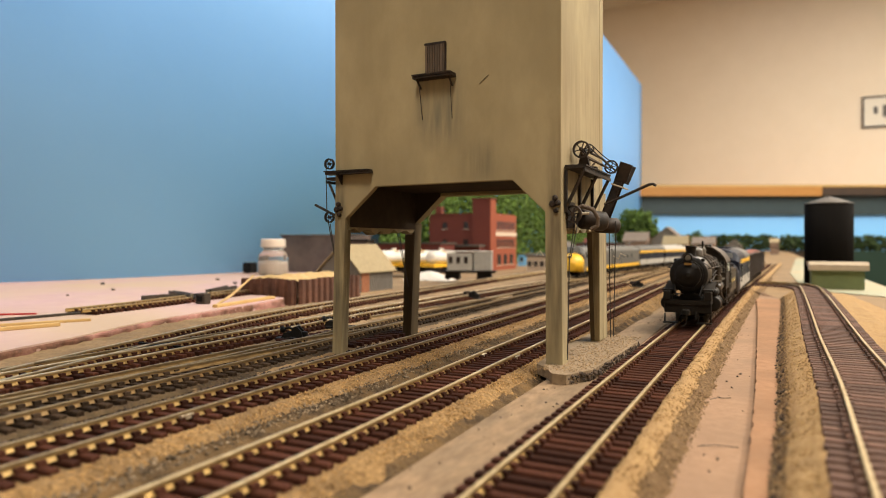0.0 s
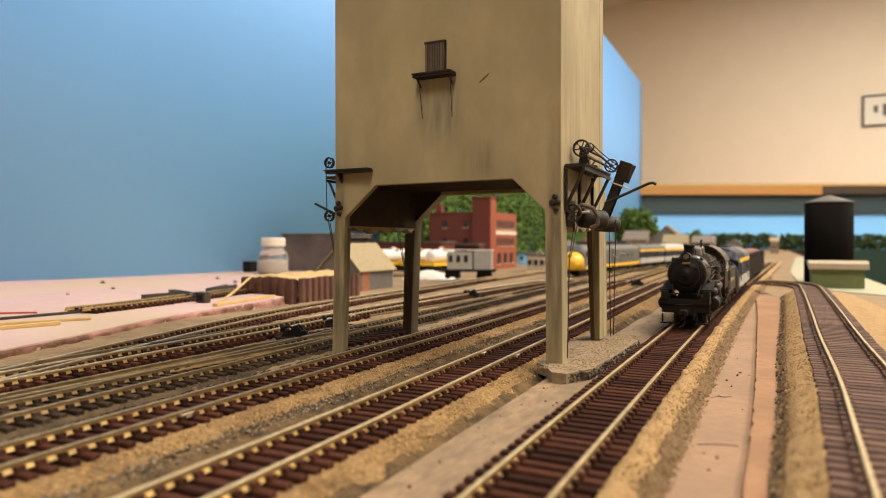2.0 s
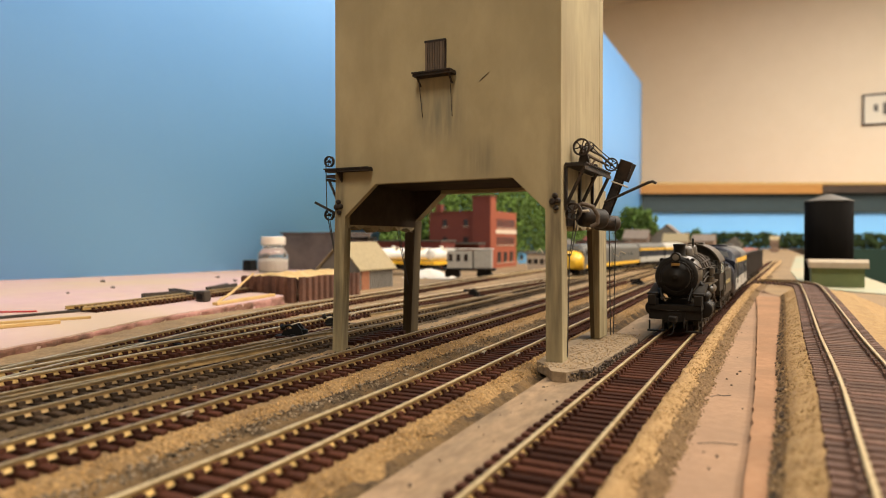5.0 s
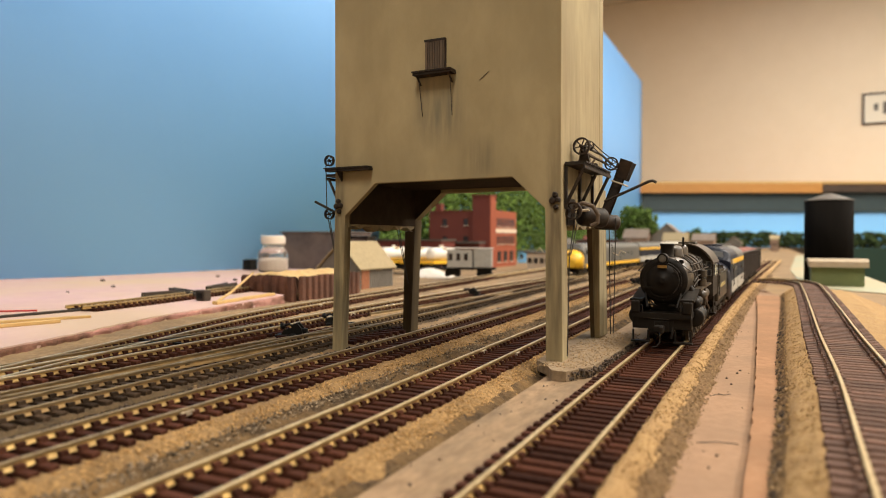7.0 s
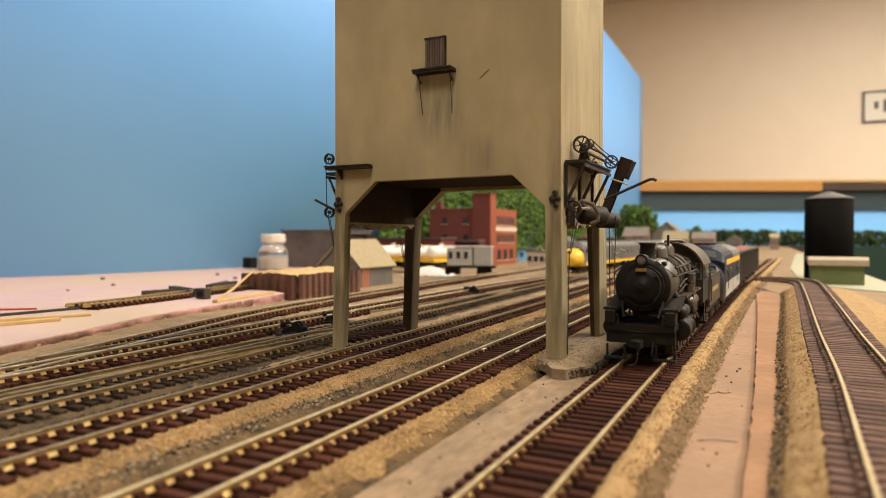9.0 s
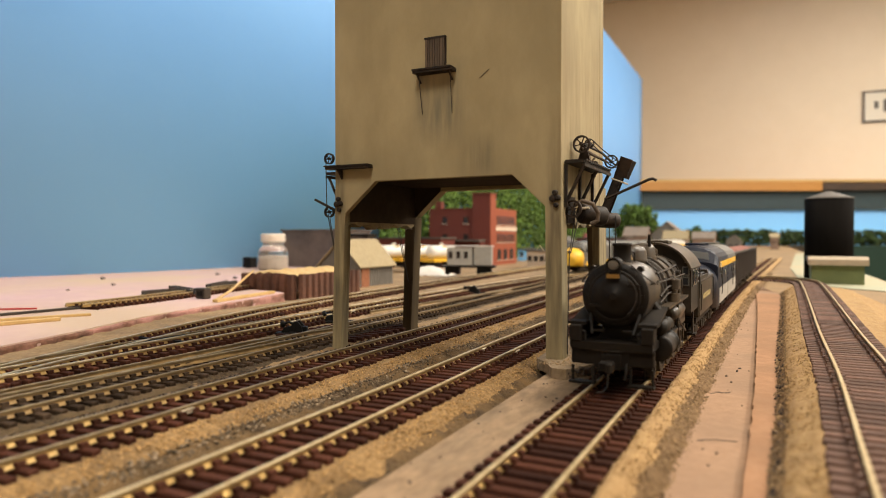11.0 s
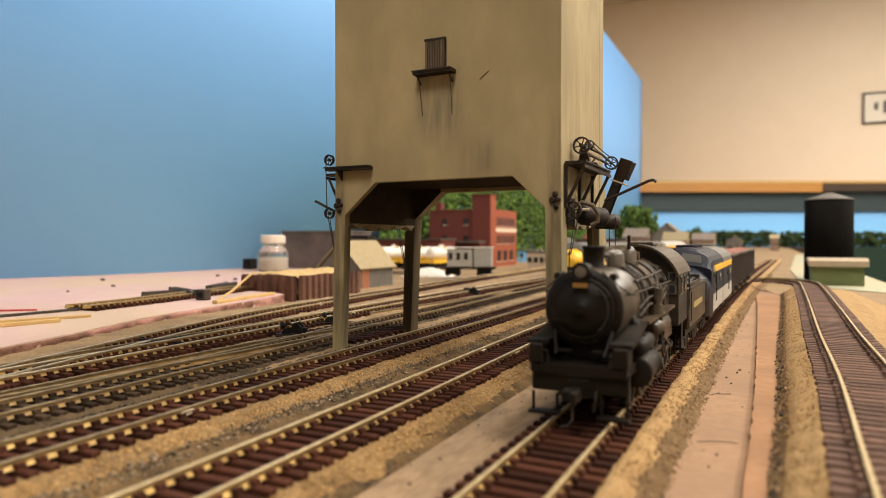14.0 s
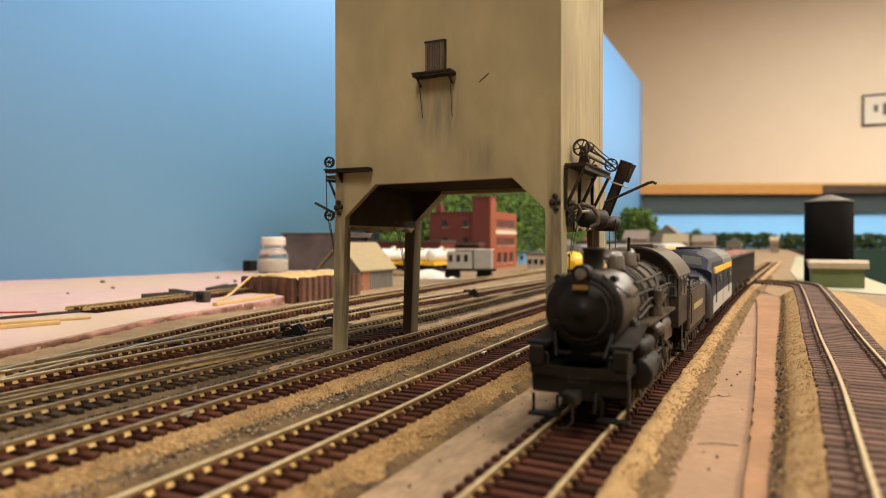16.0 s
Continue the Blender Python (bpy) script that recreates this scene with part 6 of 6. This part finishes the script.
    part("boiler_pipe", tube(bmesh.new(), [(0.0100, 0.034, cz + 0.0068), (0.0104, 0.060, cz + 0.0072), (0.0100, 0.088, cz + 0.0080)], 0.0005), "dark", th)
    # cab
    cab = part("cab", Pr([(-0.0160, 0.0185), (0.0160, 0.0185), (0.0160, 0.0390), (0.0150, 0.0412), (-0.0150, 0.0412), (-0.0160, 0.0390)], "y", 0.092, 0.1195), "cab_brown", th)
    prof = [(0.0178 * math.sin(math.radians(a)), 0.0317 + 0.0185 * math.cos(math.radians(a))) for a in range(-68, 69, 8)]
    part("cab_roof", Pr(prof + [(x * 0.96, z - 0.0008) for x, z in prof[::-1]], "y", 0.0885, 0.1290), "drab", th)
    part("cab_front_gable", Pr([(x * 0.92, z - 0.0009) for x, z in prof], "y", 0.0922, 0.0950), "cab_brown", th)
    part("roof_hatch", B(-0.0050, 0.0050, 0.1, 0.112, 0.0495, 0.0511, bevel=0.0004), "drab", th)
    for s in (-1, 1):
        for y in (0.0985, 0.1085):
            w = part("cab_window", B(min(s * 0.0158, s * 0.0164), max(s * 0.0158, s * 0.0164), y - 0.0036, y + 0.0036, 0.0300, 0.0380), "grey", cab, "grey window frame")
            part("pane", B(min(s * 0.0160, s * 0.0167), max(s * 0.0160, s * 0.0167), y - 0.0028, y + 0.0028, 0.0308, 0.0372), "glass", w)
        for z in (0.0306, 0.0352):
            w = part("front_window", B(min(s * 0.0122, s * 0.0152), max(s * 0.0122, s * 0.0152), 0.0912, 0.0922, z, z + 0.0042), "grey", cab, "grey window frame")
            part("pane", B(min(s * 0.0127, s * 0.0147), max(s * 0.0127, s * 0.0147), 0.0909, 0.0914, z + 0.0006, z + 0.0036), "glass", w)
        part("grab_iron", tube(bmesh.new(), [(s * 0.0166, 0.1185, 0.022), (s * 0.0170, 0.1190, 0.023), (s * 0.0170, 0.1190, 0.037), (s * 0.0166, 0.1185, 0.038)], 0.0003), "wheel", cab)
        part("cab_step", B(min(s * 0.0120, s * 0.0158), max(s * 0.0120, s * 0.0158), 0.112, 0.118, 0.0055, 0.0065), "black", th)
        part("step_hanger", B(min(s * 0.0140, s * 0.0146), max(s * 0.0140, s * 0.0146), 0.1125, 0.1175, 0.0055, 0.0186), "black", th)
    return th


def tender():
    th = thing("tender", "black coal tender with faded gold side lettering", "tender", "moving train")
    L = 0.074
    part("frame", B(-0.0145, 0.0145, 0.001, L, 0.0095, 0.0125), "black", th)
    part("tank", B(-0.0162, 0.0162, 0.002, L - 0.002, 0.0125, 0.0310, bevel=0.0008), "drab", th)
    for s in (-1, 1):
        x = s * 0.0158
        part("coal_board", B(min(x, x - s * 0.0008), max(x, x - s * 0.0008), 0.004, 0.048, 0.0308, 0.0325), "drab", th)
        part("rim", B(min(s * 0.0161, s * 0.0167), max(s * 0.0161, s * 0.0167), 0.002, L - 0.002, 0.0300, 0.0311), "dark", th)
        rng = random.Random(7)
        y = 0.018
        while y < 0.056:
            w = rng.uniform(0.0014, 0.0024)
            part("lettering_bar", B(min(s * 0.0160, s * 0.01635), max(s * 0.0160, s * 0.01635), y, y + w, 0.0205, 0.0232), "gold", th, "faded gold lettering bar")
            y += w + 0.0013
        for y in (0.0035, L - 0.0035):
            part("grab_iron", tube(bmesh.new(), [(s * 0.0162, y, 0.016), (s * 0.0168, y, 0.0165), (s * 0.0168, y, 0.029), (s * 0.0162, y, 0.0295)], 0.0003), "wheel", th)
    blobs = []
    for i in range(500):
        r = random.Random(i)
        u, v = r.uniform(-1, 1), r.uniform(0, 1)
        blobs.append((Vector((u * 0.0145, 0.006 + v * 0.040, 0.0312 + 0.0052 * (1 - u * u) * math.sin(math.pi * min(1, v + 0.15)) + r.uniform(-0.0006, 0.0006))), r.uniform(0.0009, 0.0017)))
    clumps("coal_load", "coal", blobs, th)
    part("coal_heap", B(-0.0150, 0.0150, 0.005, 0.048, 0.0305, 0.0325), "coal", th)
    part("bulkhead", B(-0.0155, 0.0155, 0.048, 0.050, 0.0308, 0.0345), "drab", th)
    part("water_hatch", B(-0.004, 0.004, 0.056, 0.064, 0.0308, 0.0335, bevel=0.0006), "drab", th)
    part("back_lamp", Cy((0, L - 0.008, 0.0335), (0, L - 0.003, 0.0335), 0.0020, n=14), "black", th)
    for y in (0.018, 0.056):
        truck(th, y, 0.018)
    coupler(th, L - 0.002, 1)
    return th


def shell(bm, sections, y_of):
    """Skin over like outlines set one behind another along y."""
    rings = [[bm.verts.new((x, y, z)) for x, z in s] for s, y in zip(sections, y_of)]
    n = len(rings[0])
    for a, b in zip(rings, rings[1:]):
        for i in range(n):
            bm.faces.new((a[i], a[(i + 1) % n], b[(i + 1) % n], b[i]))
    bm.faces.new(rings[0])
    bm.faces.new(rings[-1][::-1])
    return bm


def hood(w, z0, zs, zt):
    """Half-round roofed outline: straight sides to zs, arched to zt."""
    out = [(-w, z0), (-w, zs)]
    for a in range(-75, 76, 15):
        out.append((w * math.sin(math.radians(a)), zs + (zt - zs) * math.cos(math.radians(a))))
    return out + [(w, zs), (w, z0)]


def streamlined_diesel(label, scheme, L=0.168, nose=True, group="moving train", split=0.0205):
    """A cab unit with its nose at y = 0; scheme names the roof, upper, band and lower colours."""
    roof, upper, band, lower, face = scheme
    th = thing("diesel_locomotive", label, "diesel locomotive", group)
    W = 0.0175
    part("underframe", B(-0.014, 0.014, 0.006, L - 0.004, 0.008, 0.012), "black", th)
    ny = [0.0, 0.002, 0.006, 0.014, 0.020, 0.0225, 0.029] if nose else [0.001, 0.0012]
    y0 = ny[-1]
    layers = (("lower_side", lower, 0.0105, split), ("middle_side", upper, split, 0.0330), ("band", band, 0.0330, 0.0370))
    for nm, mt, za, zb in layers:
        part(nm, B(-W, W, y0, L, za, zb), mt, th)
    part("roof", shell(bmesh.new(), [hood(W, 0.0370, 0.0372, 0.0475)] * 2, (y0, L)), roof, th, smooth=False)
    if nose:
        def sec(w, z0, zt):
            return hood(w, z0, z0 + (zt - z0) * 0.55, zt)
        part("nose", shell(bmesh.new(), [sec(0.009, 0.0115, 0.0230), sec(0.0125, 0.0100, 0.0290), sec(0.0152, 0.0095, 0.0335), sec(0.0168, 0.0095, 0.0365), sec(0.0173, 0.0095, 0.0372)], (0.0, 0.002, 0.006, 0.014, 0.0205)), face, th, smooth=True)
        part("windscreen_surround", shell(bmesh.new(), [hood(0.0172, 0.0095, 0.034, 0.0375), hood(0.0173, 0.0095, 0.0372, 0.0462), hood(W, 0.0095, 0.0372, 0.0475)], (0.0205, 0.0255, 0.0292)), upper, th)
        for s in (-1, 1):
            part("windscreen", Pr([(s * 0.0012, 0.0386), (s * 0.0120, 0.0378), (s * 0.0112, 0.0428), (s * 0.0012, 0.0442)], "y", 0.0218, 0.0248), "screen", th, "windscreen coloured pale for its reflection")
            part("side_window", B(min(s * 0.0172, s * 0.0178), max(s * 0.0172, s * 0.0178), 0.031, 0.038, 0.0300, 0.0365), "glass", th)
        part("headlight", Cy((0, 0.0035, 0.0318), (0, 0.0005, 0.0308), 0.0024, n=14), "lens", th)
    for s in (-1, 1):
        for y in ((0.062, 0.088, 0.114) if L > 0.12 else (L * 0.45, L * 0.75)):
            part("porthole", Cy((s * 0.0173, y, 0.0285), (s * 0.0178, y, 0.0285), 0.0024, n=14), "glass", th)
        part("grille", B(min(s * 0.0173, s * 0.0177), max(s * 0.0173, s * 0.0177), 0.30 * L, 0.88 * L, 0.0340, 0.0362), band, th)
        part("handrail", tube(bmesh.new(), [(s * 0.0178, 0.042, 0.016), (s * 0.0182, 0.042, 0.0165), (s * 0.0182, 0.042, 0.033)], 0.0003), "wheel", th)
        part("fuel_tank", B(min(s * 0.004, s * 0.0145), max(s * 0.004, s * 0.0145), 0.40 * L, 0.60 * L, 0.004, 0.0088, bevel=0.001), "black", th)
    for y in ((0.085, 0.108, 0.131) if L > 0.12 else (L * 0.55, L * 0.78)):
        part("roof_fan", lathe(bmesh.new(), (0, y, 0.0472), (0, 0, 1), [(0, 0.0066), (0.0012, 0.0066), (0.0014, 0.006), (0.0010, 0.004)], n=20), roof, th)
    for y in ((0.032, L - 0.032) if L > 0.12 else (0.020, L - 0.020)):
        truck(th, y, 0.031 if L > 0.12 else 0.020)
    coupler(th, 0.003, -1)
    coupler(th, L - 0.004, 1)
    return th


def hopper_car(L=0.118):
    th = thing("hopper_car", "weathered dark ribbed hopper car with a reddish load", "hopper car", "moving train")
    for s in (-1, 1):
        x = s * 0.0155
        part("side", B(min(x, x - s * 0.0006), max(x, x - s * 0.0006), 0.004, L - 0.004, 0.0125, 0.0390), "hopper", th)
        for i in range(9):
            y = 0.007 + i * (L - 0.014) / 8
            part("rib", B(min(x, x + s * 0.0013), max(x, x + s * 0.0013), y - 0.0010, y + 0.0010, 0.0122, 0.0382), "hopper", th)
        part("top_rail", B(min(x - s * 0.001, x + s * 0.0015), max(x - s * 0.001, x + s * 0.0015), 0.0035, L - 0.0035, 0.0382, 0.0398), "hopper", th)
    for y in (0.004, L - 0.0046):
        part("end", B(-0.0155, 0.0155, y, y + 0.0006, 0.0200, 0.0390), "hopper", th)
    part("sill", B(-0.0030, 0.0030, 0.001, L - 0.001, 0.0085, 0.0125), "hopper", th)
    part("end_sill", B(-0.0155, 0.0155, 0.0025, 0.004, 0.0095, 0.0125), "hopper", th)
    part("slope_sheet", Pr([(0.005, 0.030), (0.04, 0.0105), (L / 2 - 0.01, 0.0105), (L / 2, 0.016), (L / 2 + 0.01, 0.0105), (L - 0.04, 0.0105), (L - 0.005, 0.030)], "x", -0.0148, 0.0148), "hopper", th)
    bm = bmesh.new()
    n = 20
    grid = [[bm.verts.new((-0.0148 + 0.0296 * i / 8, 0.005 + (L - 0.01) * j / n, 0.0375 + 0.0040 * math.sin(math.pi * i / 8) * math.sin(math.pi * j / n) ** 0.5 + random.Random(i * 99 + j).uniform(0, 0.0012))) for j in range(n + 1)] for i in range(9)]
    for i in range(8):
        for j in range(n):
            bm.faces.new((grid[i][j], grid[i + 1][j], grid[i + 1][j + 1], grid[i][j + 1]))
    part("load", bm, "red", th)
    for y in (0.024, L - 0.024):
        truck(th, y, 0.020)
    coupler(th, 0.002, -1)
    coupler(th, L - 0.002, 1)
    return th


BLUE = ("navy", "navy", "yellow", "silver", "navy")
consist = [(steam_locomotive(), 0.0, 0.128), (tender(), 0.1250, 0.074),
           (streamlined_diesel("short dark blue, yellow and pale grey streamlined diesel unit", BLUE, L=0.097), 0.2000, 0.097),
           (streamlined_diesel("trailing diesel unit in blue, yellow and grey", ("grey", "navy", "yellow", "silver", "navy"), nose=False, L=0.080), 0.2985, 0.080)]

# parked grey and yellow diesels on the yard track
units = [("grey streamlined diesel with bright yellow nose", ("grey", "grey", "grey", "yellow", "yellow"), True), ("grey booster diesel unit with yellow sill", ("grey", "grey", "grey", "yellow", "grey"), False),
         ("yellow, blue and white booster diesel unit", ("grey", "navy", "yellow", "silver", "navy"), False), ("yellow, blue and white trailing diesel unit", ("silver", "navy", "yellow", "silver", "navy"), False)]
for i, (lab, sch, ns) in enumerate(units):
    u = streamlined_diesel(lab, sch, nose=ns, group="parked diesels", split=0.0155 if i < 2 else 0.0205)
    y0 = 0.955 + i * 0.174
    k = (track_f(y0 + 0.14) - track_f(y0 + 0.03)) / 0.11
    u.matrix_basis = pose(track_f(y0 + 0.03) - k * 0.03, y0, RAIL, 0, 0, -math.degrees(math.atan(k)))
hop = hopper_car()
MOVING_AXLES = [w for w in WHEELS if w[0].parent["group"] == "moving train"]
consist.append((hop, 0.3825, 0.118))
for k in (1, 2):
    c = copy_thing(hop, Matrix())
    for o in c.children:
        if o.name.startswith("wheelset"):
            MOVING_AXLES.append((o, tuple(o.location), 0.0047))
    consist.append((c, 0.3825 + 0.122 * k, 0.118))

FRONT = [(0, 0.4326), (0.5, 0.4324), (1, 0.4309), (1.5, 0.4277), (2, 0.4235), (2.5, 0.4182), (3, 0.4125), (3.5, 0.4062), (4, 0.3983), (4.5, 0.3888), (5, 0.3783),
         (5.5, 0.3675), (6, 0.3566), (6.5, 0.3452), (7, 0.3318), (7.5, 0.3189), (8, 0.3055), (8.5, 0.2900), (9, 0.2757), (9.5, 0.2619), (10, 0.2486), (10.5, 0.2354),
         (11, 0.2227), (11.5, 0.2100), (12, 0.1999), (12.5, 0.1907), (13, 0.1842), (13.3, 0.1817), (13.6, 0.1806), (14, 0.1801), (15, 0.1801), (16, 0.1801)]


def front_at(t):
    return float(np.interp(t, [a for a, _ in FRONT], [b for _, b in FRONT]))


def on_track(s, length):
    a, b = s + 0.18 * length, s + 0.82 * length
    k = (main_x(b) - main_x(a)) / (b - a)
    return pose(main_x(a) - k * (a - s), s, RAIL, 0, 0, -math.degrees(math.atan(k)))


def motions():
    for th, back, length in consist:
        walk(th, [(t, on_track(s + back, length)) for t, s in FRONT])
    ts = [i * 0.25 for i in range(65)]
    for o, p, r in MOVING_AXLES:
        walk(o, [(t, pose(*p, math.degrees((FRONT[0][1] - front_at(t)) / r), 0, 0)) for t in ts])
    for o, x, r in RODS:
        rows = []
        for t in ts:
            a = (FRONT[0][1] - front_at(t)) / r
            rows.append((t, pose(x, 0.0042 * math.cos(a), r + 0.0042 * math.sin(a))))
        walk(o, rows)


motions()
